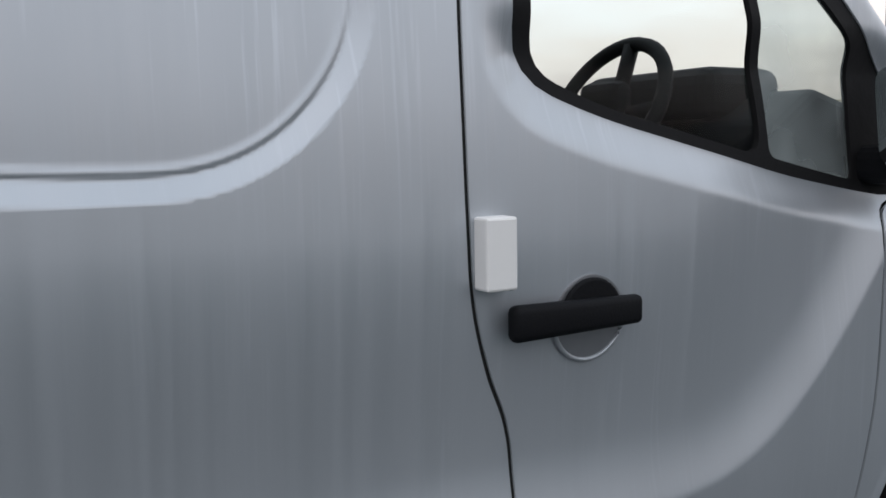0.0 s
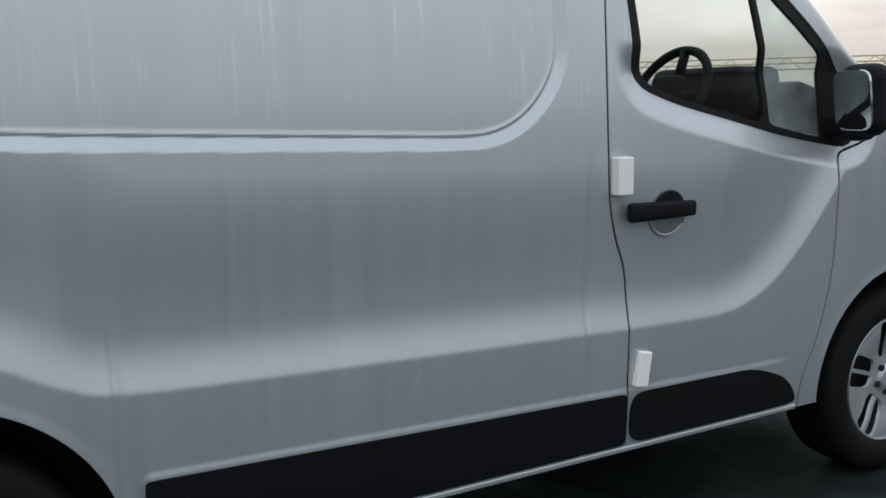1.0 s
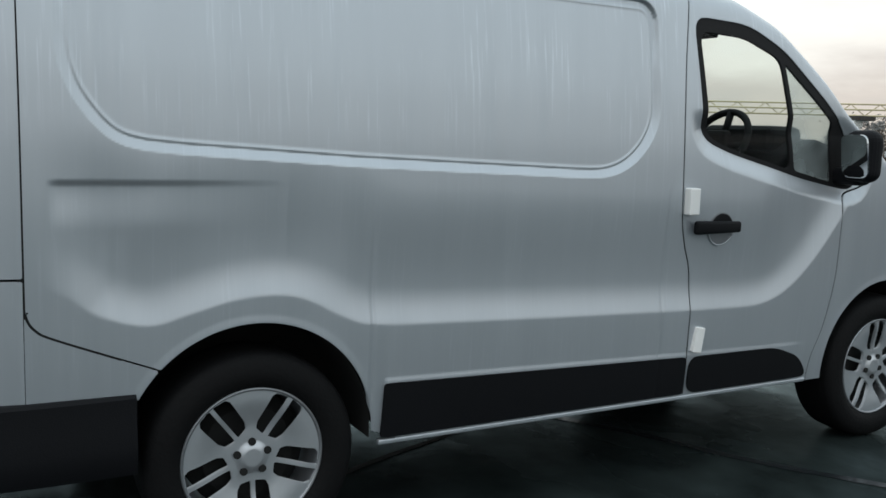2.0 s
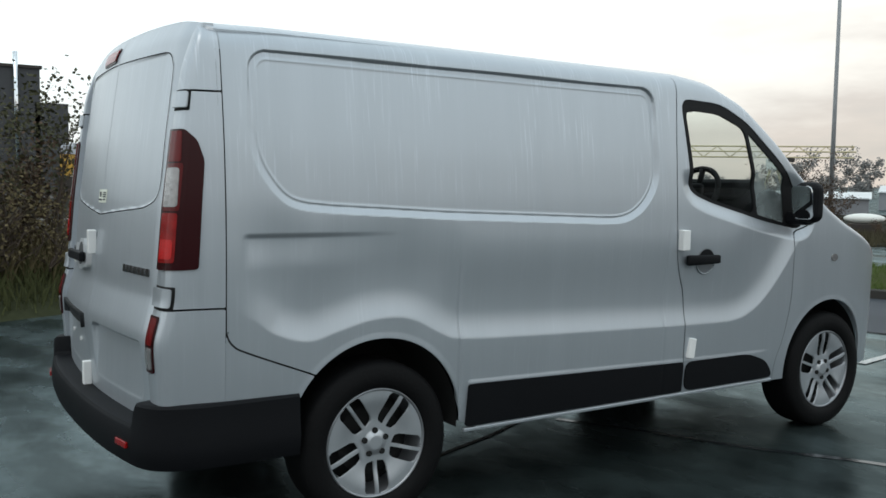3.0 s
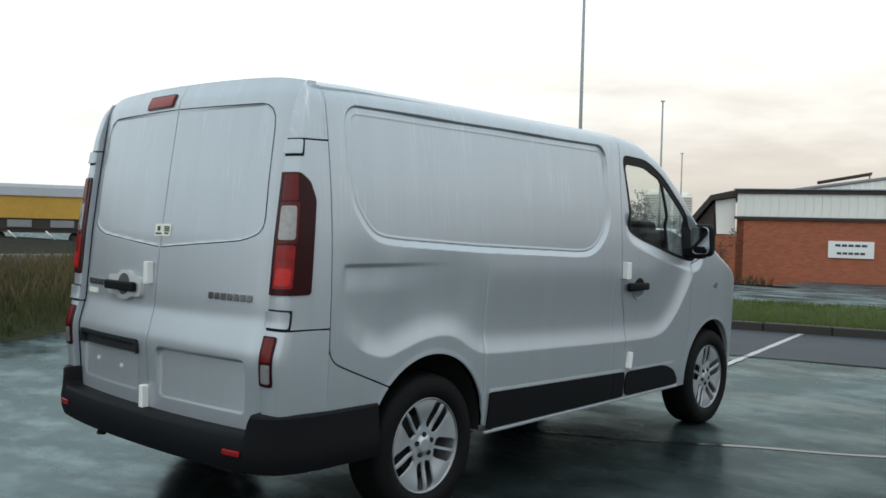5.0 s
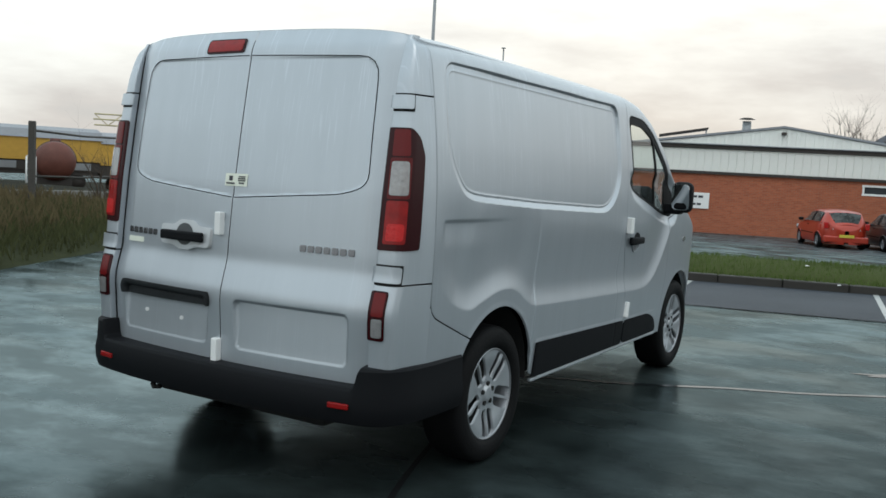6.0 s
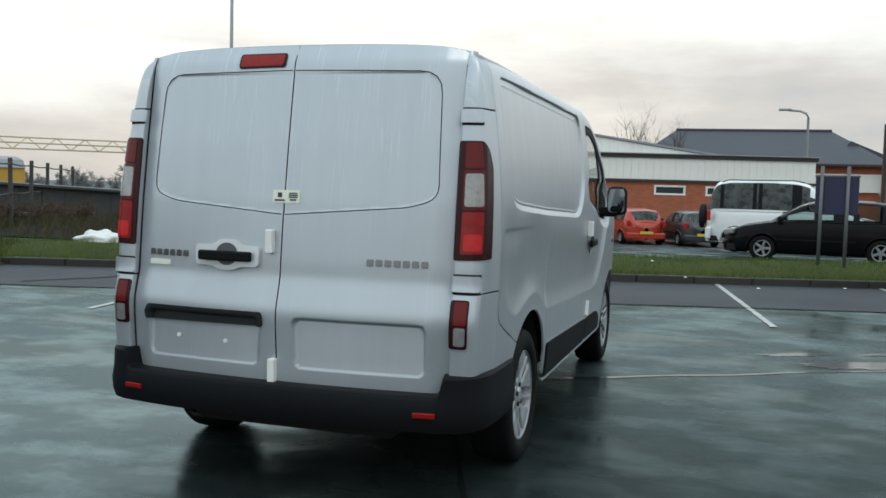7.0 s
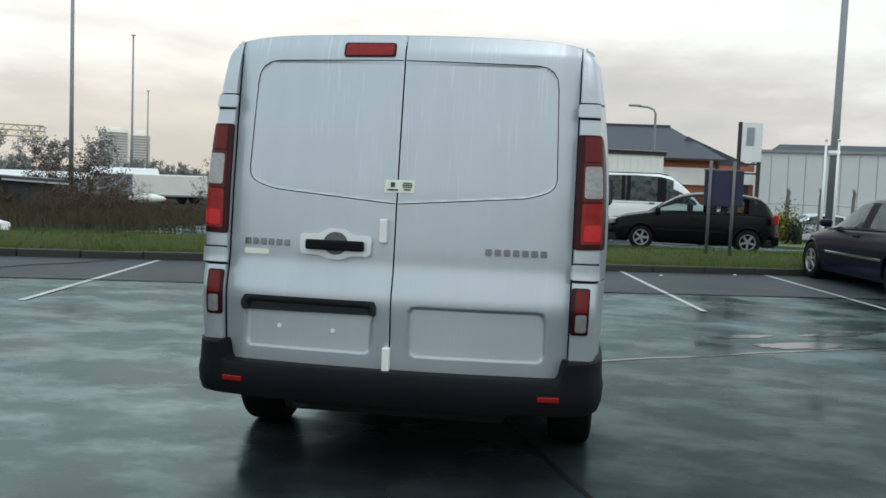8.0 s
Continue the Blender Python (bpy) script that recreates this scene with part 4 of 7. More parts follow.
# ---- the van: wheels ----
R_TYRE, R_RIM = 0.345, 0.222
tyre_bm = revolve([(0.222, 0.085), (0.236, 0.100), (0.255, 0.112), (0.285, 0.114), (0.315, 0.108), (0.333, 0.098), (0.342, 0.082), (0.345, 0.05), (0.3455, 0.0), (0.345, -0.05), (0.342, -0.082), (0.333, -0.098), (0.29, -0.114), (0.23, -0.105), (0.214, -0.085)], 72)
tyre_mesh = bpy.data.meshes.new("tyre")
tyre_bm.to_mesh(tyre_mesh)
tyre_bm.free()
tyre_mesh.materials.append(TYRE)
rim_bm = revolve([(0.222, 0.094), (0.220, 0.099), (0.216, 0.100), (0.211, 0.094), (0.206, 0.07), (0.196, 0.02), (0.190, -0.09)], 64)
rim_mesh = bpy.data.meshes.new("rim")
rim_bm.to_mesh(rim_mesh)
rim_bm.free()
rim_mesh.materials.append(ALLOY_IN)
# the face: five pairs of slots between broad spokes
slot = poly_sd(rounded([(0.074, 0.0065), (0.080, 0.040), (0.10, 0.050), (0.189, 0.057), (0.204, 0.048), (0.211, 0.0065)], 0.005))


def dish_y(r):
    return 0.094 - 0.014 * ramp01((0.19 - r) / 0.10) + 0.010 * ramp01((0.055 - r) / 0.03)


def face_sd(x, z):
    """The wheel's face: a disc with five pairs of slots between broad spokes."""
    r, a = np.hypot(x, z), np.arctan2(z, x)
    b = (a + math.pi / 5) % (math.tau / 5) - math.pi / 5
    return np.maximum(r - 0.215, -slot(r * np.cos(b), np.abs(r * np.sin(b))))


face = outward(with_normals(lambda x, z: np.stack([x, dish_y(np.hypot(x, z)), z], -1), 0.001), -1)
spoke_mesh = patch("spokes", face, face_sd, (-0.217, -0.217, 0.217, 0.217), 0.0042, ALLOY, 0, 0.013, flip=True)
bolt_bm = tube([(0, 0.060, 0), (0, 0.0885, 0)], 0.0125, 12)
bolt_mesh = bpy.data.meshes.new("wheel_bolt")
bolt_bm.to_mesh(bolt_mesh)
bolt_bm.free()
bolt_mesh.materials.append(CAVITY)
disc_bm = revolve([(0.0, 0.02), (0.13, 0.02), (0.150, 0.03), (0.150, 0.015), (0.195, 0.0), (0.195, -0.02)], 48)
disc_mesh = bpy.data.meshes.new("brake_disc")
disc_bm.to_mesh(disc_mesh)
disc_bm.free()
disc_mesh.materials.append(CAVITY)
for x, y, turn, spin in ((1.016, -0.832, 180, 20), (4.066, -0.826, 180, 55), (1.016, 0.832, 0, 10), (4.066, 0.826, 0, 40)):
    wheel = new("wheel")
    wheel.parent = van
    wheel.matrix_local = pose(x, y, R_TYRE, 0, 0, turn) @ pose(0, 0, 0, 0, spin, 0)
    for nm, me in (("tyre", tyre_mesh), ("rim", rim_mesh), ("spokes", spoke_mesh), ("brake_disc", disc_mesh)):
        ob = new(nm, me)
        ob.parent = wheel
        if nm in ("rim", "spokes"):
            ob.scale = (1.045, 1, 1.045)
    for k in range(5):
        a = math.pi / 5 + k * math.tau / 5
        bolt = new("wheel_bolt", bolt_mesh)
        bolt.parent, bolt.location = wheel, (0.052 * math.cos(a), 0, 0.052 * math.sin(a))
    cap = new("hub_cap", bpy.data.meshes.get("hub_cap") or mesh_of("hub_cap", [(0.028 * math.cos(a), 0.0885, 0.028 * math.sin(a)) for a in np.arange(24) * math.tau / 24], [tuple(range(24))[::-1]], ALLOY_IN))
    cap.parent = wheel

# wheel housings and the dark underside
for x, r in ((1.012, 0.400), (4.028, 0.388)):
    for hand in (1, -1):
        bm = bmesh.new()
        rows = []
        for w in (0.925 if x < 2 else 0.90, 0.55):
            rows.append([bm.verts.new((x + (r + 0.004) * math.cos(a), hand * w, 0.39 + (r + 0.004) * math.sin(a))) for a in np.linspace(-0.08, math.pi + 0.08, 40)])
        for i in range(39):
            bm.faces.new((rows[0][i], rows[0][i + 1], rows[1][i + 1], rows[1][i])).smooth = True
        bm.faces.new(rows[1])
        part("wheel_arch_liner", bm, CAVITY, van)
under = box((2.45, 0, 0.335), (4.5, 1.05, 0.13), 0.02)
add_box(under, (2.45, 0, 0.37), (1.9, 1.66, 0.05), 0.01)
add_box(under, (1.016, 0, 0.33), (0.10, 1.5, 0.10), 0.03)
add_box(under, (4.066, 0, 0.33), (0.10, 1.4, 0.10), 0.03)
part("underbody", under, CAVITY, van)
for hand in (1, -1):
    part("sill", box((2.49, hand * 0.940, 0.344), (2.10, 0.022, 0.018), 0.005), SILVER, van)
part("tow_eye", tube([(0.12, 0.43, 0.36), (0.07, 0.43, 0.335), (0.05, 0.40, 0.33), (0.06, 0.36, 0.335)], 0.012, 6), CAVITY, van)

# cab: bulkhead, floor, dashboard, steering wheel, seats, headlining
part("bulkhead", box((2.66, 0, 1.15), (0.03, 1.80, 1.55), 0.01), CABIN, van)
part("cab_floor", box((3.55, 0, 0.46), (1.75, 1.7, 0.04), 0.01), CABIN, van)
part("headlining", box((2.93, 0, 1.895), (0.52, 1.62, 0.09), 0.03), CABIN, van)
for hand in (1, -1):
    part("door_lining", box((3.22, hand * 0.86, 0.86), (0.92, 0.08, 0.76), 0.03), CABIN, van)
dash = prism([(3.50, 0.62), (3.98, 0.60), (4.04, 1.22), (3.88, 1.36), (3.68, 1.415), (3.57, 1.34), (3.53, 0.98)], -0.80, 0.80, "y", 0.02)
part("dashboard", dash, CABIN, van, "black dashboard")
part("binnacle", box((3.66, -0.42, 1.41), (0.24, 0.44, 0.12), 0.04, 3), CABIN, van)
wheel_at = pose(3.42, -0.44, 1.378, 0, -62, 0)
bm = bmesh.new()
add_tube(bm, [(0.172 * math.cos(a), 0.172 * math.sin(a), 0) for a in np.linspace(0, math.tau, 41)], 0.017, 8, False)
for a in (0.0, math.pi, -math.pi / 2):
    add_tube(bm, [(0.05 * math.cos(a), 0.05 * math.sin(a), -0.02), (0.168 * math.cos(a), 0.168 * math.sin(a), 0)], 0.018, 6)
bmesh.ops.transform(bm, matrix=wheel_at, verts=bm.verts)
add_box(bm, wheel_at.translation, (0.05, 0.14, 0.13), 0.02)
add_tube(bm, [wheel_at.translation, (3.66, -0.42, 1.22)], 0.03, 8)
part("steering_wheel", bm, CABIN, van, "black three-spoke steering wheel")
for y in (-0.42, 0.42):
    seat = part("seat", box((3.05, y, 0.82), (0.50, 0.50, 0.16), 0.05, 3), CLOTH, van)
    part("backrest", box((2.80, y, 1.16), (0.13, 0.48, 0.62), 0.05, 3, Matrix.Rotation(radians(-8), 4, "Y")), CLOTH, seat)
    part("head_rest", box((2.77, y, 1.56), (0.09, 0.27, 0.19), 0.035, 3), CLOTH, seat)
    part("seat_base", box((3.05, y, 0.61), (0.40, 0.42, 0.28), 0.02), CABIN, seat)
part("interior_mirror", box((3.36, 0.02, 1.70), (0.03, 0.22, 0.07), 0.012), CABIN, van)
for hand in (1, -1):
    part("sun_visor", box((3.12, hand * 0.42, 1.88), (0.16, 0.42, 0.02), 0.008, 2, Matrix.Rotation(radians(24), 4, "Y")), CABIN, van)


# ---- ground, verge, kerb and markings ----
def fall(x):
    """The land falls gently away beyond the verge."""
    t = min(max((x - 16.5) / 26.0, 0.0), 1.0)
    return -1.05 * t * t * (3 - 2 * t)


KX, KS = 10.92, -0.30


def kerb_x(y):
    return KX + KS * y


# one sheet, finer near the yard, to the horizon
xs = sorted({-900.0, -300.0, -100.0, -40.0, -15.0, *np.arange(-6, 60, 1.5).tolist(), 80.0, 120.0, 250.0, 600.0, 1500.0})
ys = [-900.0, -300.0, -100.0, -40.0, -15.0, 0.0, 15.0, 40.0, 100.0, 300.0, 900.0]
gv = [(x, y, fall(x)) for x in xs for y in ys]
gf = [(i * len(ys) + j, (i + 1) * len(ys) + j, (i + 1) * len(ys) + j + 1, i * len(ys) + j + 1) for i in range(len(xs) - 1) for j in range(len(ys) - 1)]
ground = part("ground", mesh_of("ground", gv, gf, ASPHALT), None, None)
tagged(ground, "wet dark asphalt yard with shallow puddles", "asphalt", kind="structure")


def strip(name, a, b, width, mat, label, lift=0.004, wobble=0.0, kind="structure", category="road marking"):
    """A thin band laid on the ground from a to b, its edges a little uneven."""
    a, b = Vector((*a, 0)), Vector((*b, 0))
    n = max(2, int((b - a).length / 0.12))
    d = (b - a).normalized()
    s = Vector((-d.y, d.x, 0))
    vs, fs = [], []
    for i in range(n + 1):
        p = a + (b - a) * i / n
        off = wobble * noise.noise(p * 1.3)
        w = width * (1 + 0.22 * noise.noise(p * 7 + Vector((3, 1, 0))))
        for k in (-0.5, 0.5):
            q = p + s * (off + k * w)
            vs += [(q.x, q.y, fall(q.x) + lift)]
    for i in range(n):
        fs.append((2 * i, 2 * i + 2, 2 * i + 3, 2 * i + 1))
    return tagged(part(name, mesh_of(name, vs, fs, mat), None, None), label, category, kind=kind)


# the bays beyond the tar joint are laid in drier, rougher asphalt
BAY_ASPHALT = material("draining_asphalt", (0.050, 0.056, 0.066), 0.6, grain=0.25, scale=90, bump=0.3, stain=0.35, stain_scale=0.9, spec=0.08)
bay_rows = [(7.87 - 0.27 * y, y, kerb_x(y) + 0.02) for y in np.arange(-26, 13.5, 1.0)]
vs = [(x, y, fall(x) + 0.003) for a, y, b in bay_rows for x in (a, b)]
tagged(part("bay_strip", mesh_of("bay_strip", vs, [(2 * i, 2 * i + 1, 2 * i + 3, 2 * i + 2) for i in range(len(bay_rows) - 1)], BAY_ASPHALT), None, None), "darker draining asphalt under the parking bays", "asphalt", kind="structure")
for k in range(-3, 3):
    y0 = 0.54 + k * (2.58 if k < 1 else 2.42)
    far = kerb_x(y0) - 0.12
    run_on = 2.4 if k == 1 else 4.6
    strip("bay_line", (far, y0 + 0.15 * (far - 9)), (far - run_on, y0 + 0.15 * (far - 9 - run_on)), 0.074, LINE_PAINT, "worn white painted parking bay line on wet asphalt", 0.007)
strip("tar_joint", (7.85 - 0.27 * 12, 12), (7.85 + 0.27 * 14, -14), 0.055, TAR, "dark tar-filled joint across the wet yard", 0.0075, 0.03, category="tar joint")
strip("tar_joint", (-0.75, -1.24), (2.6, 0.08), 0.03, TAR, "dark crack in the wet asphalt under the van", 0.003, 0.06, category="tar joint")
strip("tar_joint", (6.3, 7.2), (8.9, 5.9), 0.06, TAR, "dark tar-filled joint across the wet yard", 0.0085, 0.1, category="tar joint")
WATER = material("standing_water", (0.015, 0.018, 0.02), 0.16, grain=0.05, bump=0, spec=0.3)
strip("water_line", (2.75, 0.0), (6.6, -6.6), 0.05, WATER, "thin line of standing water along a slab joint", 0.003, 0.05, category="puddle")


def blob(name, centre, size, turn, mat, label, lift=0.003, seed=0):
    vs = [(0, 0, 0)]
    n = 48
    for i in range(n):
        a = i * math.tau / n
        r = 1 + 0.45 * noise.noise(Vector((2 * math.cos(a) + seed, 2 * math.sin(a), seed))) + 0.2 * noise.noise(Vector((6 * math.cos(a), 6 * math.sin(a) + seed, 1)))
        vs.append((r * size[0] * math.cos(a), r * size[1] * math.sin(a), 0))
    ob = part(name, mesh_of(name, vs, [(0, 1 + i, 1 + (i + 1) % n) for i in range(n)], mat), None, None)
    ob.location, ob.rotation_euler = (*centre, lift), (0, 0, radians(turn))
    return tagged(ob, label, "puddle", "puddles", "structure")


for c, size, turn, seed in (((4.75, -2.95), (0.16, 0.45), 25, 1), ((5.6, -3.5), (0.10, 0.5), 30, 2), ((5.1, -2.5), (0.08, 0.35), 28, 7)):
    blob("puddle", c, size, turn, WATER, "shallow puddle of rainwater on asphalt", seed=seed)

# the verge: a low bank of turf behind the kerb
edge_dir = Vector((KS, 1, 0)).normalized()
across = Vector((1, -KS, 0)).normalized()
vs, fs = [], []
rows = [(0.12, 0.10), (0.30, 0.17), (0.8, 0.24), (1.5, 0.28), (2.2, 0.25), (2.8, 0.15), (3.2, 0.03), (3.35, -0.05)]
steps = np.arange(-24, 13.6, 0.5)
for s in steps:
    base = Vector((kerb_x(0), 0, 0)) + edge_dir * float(s)
    for off, h in rows:
        p = base + across * off
        vs.append((p.x, p.y, h + 0.04 * noise.noise(p * 0.9) * (h > 0.1) + min(0, fall(p.x))))
for i in range(len(steps) - 1):
    for j in range(len(rows) - 1):
        a = i * len(rows) + j
        fs.append((a, a + 1, a + len(rows) + 1, a + len(rows)))
verge = tagged(part("verge", mesh_of("verge", vs, fs, SOIL), None, None), "rough grass verge behind a concrete kerb", "verge", kind="structure")

kerb = thing("kerb", (0, 0, 0), 0, "dark wet concrete kerb along the verge", "kerb", kind="structure")
bm = box((0, 0, 0), (0.14, 0.905, 0.24), 0.012, 1)
stone_mesh = bpy.data.meshes.new("kerb_stone")
bm.to_mesh(stone_mesh)
bm.free()
stone_mesh.materials.append(CONCRETE)
for i in range(-25, 15):
    p = Vector((kerb_x(0) + 0.07, 0, 0.0)) + edge_dir * (i * 0.915)
    ob = new("kerb_stone", stone_mesh)
    ob.parent = kerb
    ob.matrix_local = pose(p.x + random.uniform(-0.006, 0.006), p.y, 0.0 + random.uniform(-0.006, 0.004), 0, 0, math.degrees(math.atan2(-KS, 1)) + random.uniform(-0.6, 0.6))

# grass on the verge
def grass_mesh(name, spots, height, width, mat, lean=0.35):
    vs, fs = [], []
    for x, y, z in spots:
        h, a, b = height * random.uniform(0.5, 1.3), random.uniform(0, math.tau), random.uniform(0, math.tau)
        wx, wy, l = width * math.cos(a), width * math.sin(a), lean * h * random.random()
        n = len(vs)
        vs += [(x - wx, y - wy, z), (x + wx, y + wy, z), (x + wx * 0.5 + l * 0.4 * math.cos(b), y + wy * 0.5 + l * 0.4 * math.sin(b), z + h * 0.6), (x + l * math.cos(b), y + l * math.sin(b), z + h)]
        fs += [(n, n + 1, n + 2), (n, n + 2, n + 3)]
    return mesh_of(name, vs, fs, mat, smooth=False)


def verge_height(off):
    return float(np.interp(off, [r[0] for r in rows], [r[1] for r in rows]))


spots = []
for _ in range(26000):
    s, off = random.uniform(-12, 13), random.uniform(0.14, 3.1) ** 1.0
    p = Vector((kerb_x(0), 0, 0)) + edge_dir * s + across * off
    spots.append((p.x, p.y, verge_height(off) - 0.02 + min(0, fall(p.x))))
for _ in range(5200):
    # the turf hangs over the kerb
    p = Vector((kerb_x(0), 0, 0)) + edge_dir * random.uniform(-12, 13) + across * random.uniform(0.05, 0.24)
    spots.append((p.x, p.y, 0.105))
tagged(part("verge_grass", grass_mesh("verge_grass", spots, 0.085, 0.006, GRASS), None, None), "short rough wet grass on the verge", "grass", kind="stuff")

# ---- the bank along the yard's other side ----
BANK = curve_through([(-16, 1.0), (-8, 3.0), (-3.0, 4.35), (0.4, 5.55), (2.2, 6.35), (4.8, 7.6), (7.9, 9.1), (9.6, 9.9)], 6)
DRY = material("dry_weeds", (0.122, 0.098, 0.054), 0.85, spec=0.05, grain=0.3, scale=3, bump=0, stain=0.4, stain_scale=0.5)
WEED = material("weed_leaves", (0.064, 0.070, 0.030), 0.75, spec=0.08, grain=0.3, scale=3, bump=0, stain=0.4, stain_scale=0.5)
TWIG = material("twigs", (0.085, 0.066, 0.054), 0.85, spec=0.1, grain=0.3, scale=20, bump=0.1)
LEAF = material("scrub_leaves", (0.062, 0.062, 0.034), 0.65, spec=0.1, grain=0.35, scale=2, bump=0, stain=0.5, stain_scale=0.7)
RUSSET = material("russet_leaves", (0.088, 0.060, 0.042), 0.7, spec=0.1, grain=0.35, scale=2, bump=0, stain=0.4, stain_scale=0.7)
BANK_SOIL = material("bank_soil", (0.036, 0.04, 0.022), 0.95, spec=0.03, grain=0.4, scale=12, bump=0.6, stain=0.35, stain_scale=0.6)
bank_rows = [(0.0, 0.0), (0.12, 0.07), (0.6, 0.15), (1.6, 0.30), (3.0, 0.42), (5.0, 0.40), (8.0, 0.10), (14.0, -0.35), (40.0, -0.5)]
P = np.array(BANK)
T = np.gradient(P, axis=0)
T /= np.linalg.norm(T, axis=1)[:, None]
vs, fs = [], []
for (x, y), (tx, ty) in zip(P, T):
    for off, h in bank_rows:
        q = Vector((x - ty * off, y + tx * off, 0))
        vs.append((q.x, q.y, h + 0.06 * noise.noise(q * 0.7) * (h > 0.1)))
k = len(bank_rows)
for i in range(len(P) - 1):
    for j in range(k - 1):
        fs.append((i * k + j, (i + 1) * k + j, (i + 1) * k + j + 1, i * k + j + 1))
tagged(part("bank", mesh_of("bank", vs, fs, BANK_SOIL), None, None), "overgrown earth bank beside the yard", "bank", kind="structure")


def on_bank(s, off):
    """A place on the bank: s along its foot from 0 to 1, off metres up from it."""
    i = s * (len(P) - 1)
    a = int(min(i, len(P) - 2))
    f = i - a
    p, t = P[a] * (1 - f) + P[a + 1] * f, T[a]
    return p[0] - t[1] * off, p[1] + t[0] * off, float(np.interp(off, [r[0] for r in bank_rows], [r[1] for r in bank_rows]))


tagged(part("bank_grass", grass_mesh("bank_grass", [on_bank(random.uniform(0.3, 1.0), random.uniform(0.05, 2.6)) for _ in range(9000)], 0.22, 0.009, WEED, 0.6), None, None), "long rank grass on the bank", "grass", kind="stuff")
tagged(part("dry_weeds", grass_mesh("dry_weeds", [on_bank(random.uniform(0.3, 1.0), random.uniform(0.9, 4.5)) for _ in range(9000)], 0.30, 0.008, DRY, 0.5), None, None), "dead brown weeds on the bank", "weeds", kind="stuff")


def grow(seed, height, spread, stems, leaves, leaf_size, mats, twigs=3, leaf_low=0.15, loose=1.0, thick=1.0):
    """Branches as thin tubes and leaves as small folded blades: two meshes."""
    rnd = random.Random(seed)
    wood = bmesh.new()
    tips = []

    def branch(p, d, length, r, depth):
        pts, rad = [p], [r]
        for i in range(4):
            d = (d + Vector((rnd.gauss(0, 0.22), rnd.gauss(0, 0.22), rnd.gauss(0.05, 0.12)))).normalized()
            p = p + d * length / 4
            pts.append(p)
            rad.append(r * (1 - 0.2 * (i + 1)))
            tips.append((p, depth))
        add_tube(wood, pts, rad, 4 if depth else 5, False)
        if depth < 2:
            for _ in range(twigs):
                k = rnd.randint(1, 4)
                branch(pts[k], (d + Vector((rnd.gauss(0, 0.7), rnd.gauss(0, 0.7), rnd.uniform(-0.1, 0.6)))).normalized(), length * rnd.uniform(0.35, 0.65), rad[k] * 0.6, depth + 1)

    for _ in range(stems):
        a, o = rnd.uniform(0, math.tau), spread * 0.35 * rnd.random()
        branch(Vector((o * math.cos(a), o * math.sin(a), -0.05)), Vector((0.5 * spread / height * math.cos(a), 0.5 * spread / height * math.sin(a), 1)).normalized(), height * rnd.uniform(0.55, 0.85), thick * (0.012 + 0.008 * height), 0)
    vs, fs = [], []
    for _ in range(leaves):
        p, _d = rnd.choice(tips)
        q = p + Vector((rnd.gauss(0, 0.10), rnd.gauss(0, 0.10), rnd.gauss(0, 0.10))) * (0.5 + 0.35 * height) * loose
        if q.z < leaf_low * height:
            continue
        a, b = Vector((rnd.gauss(0, 1), rnd.gauss(0, 1), rnd.gauss(0, 0.7))).normalized(), Vector((rnd.gauss(0, 1), rnd.gauss(0, 1), rnd.gauss(0, 1))).normalized()
        b = a.cross(b).normalized()
        l, w = leaf_size * rnd.uniform(0.6, 1.4), leaf_size * 0.36
        n = len(vs)
        vs += [q, q + a * l * 0.5 + b * w, q + a * l, q + a * l * 0.5 - b * w]
        fs += [(n, n + 1, n + 2), (n, n + 2, n + 3)]
    wm = bpy.data.meshes.new("branches")
    wood.to_mesh(wm)
    wood.free()
    wm.materials.append(mats[0])
    return wm, mesh_of("leaves", vs, fs, mats[1], smooth=False) if fs else None


def plant(name, meshes, place, turn, scale, label, category, group=""):
    root = thing(name, place, turn, label, category, group)
    root.scale = (scale,) * 3
    for nm, me in zip(("wood", "foliage"), meshes):
        if me:
            part(nm, me, None, root)
    return root


scrub_a = grow(11, 1.9, 1.5, 9, 4200, 0.055, (TWIG, LEAF))
scrub_b = grow(12, 1.7, 1.6, 9, 3200, 0.055, (TWIG, RUSSET))
scrub_c = grow(13, 1.6, 1.5, 10, 1200, 0.05, (TWIG, DRY), 4)
kinds = [(scrub_a, "dense dark green scrub bush on the bank"), (scrub_b, "russet-leaved scrub bush on the bank"), (scrub_c, "leafless winter scrub bush on the bank")]
rnd = random.Random(5)
for i in range(46):
    # thick where the bank begins, gone towards the fence
    s = 0.20 + 0.255 * i / 45
    x, y, z = on_bank(s, rnd.uniform(1.0, 4.6))
    mesh_set, label = kinds[(0, 2, 1, 2, 0, 2)[i % 6]]
    plant("scrub_bush", mesh_set, (x, y, z - 0.05), rnd.uniform(0, 360), rnd.uniform(0.65, 0.98), label, "bush", "scrub on the bank")
for s, off, sc, kind in ((0.52, 3.4, 0.34, 2), (0.58, 3.0, 0.30, 1), (0.66, 3.6, 0.32, 2), (0.74, 3.0, 0.30, 2), (0.83, 3.4, 0.28, 0), (0.92, 3.0, 0.26, 2)):
    x, y, z = on_bank(s, off)
    plant("scrub_bush", kinds[kind][0], (x, y, z - 0.03), 60 * s * 10, sc, kinds[kind][1], "bush", "scrub on the bank")
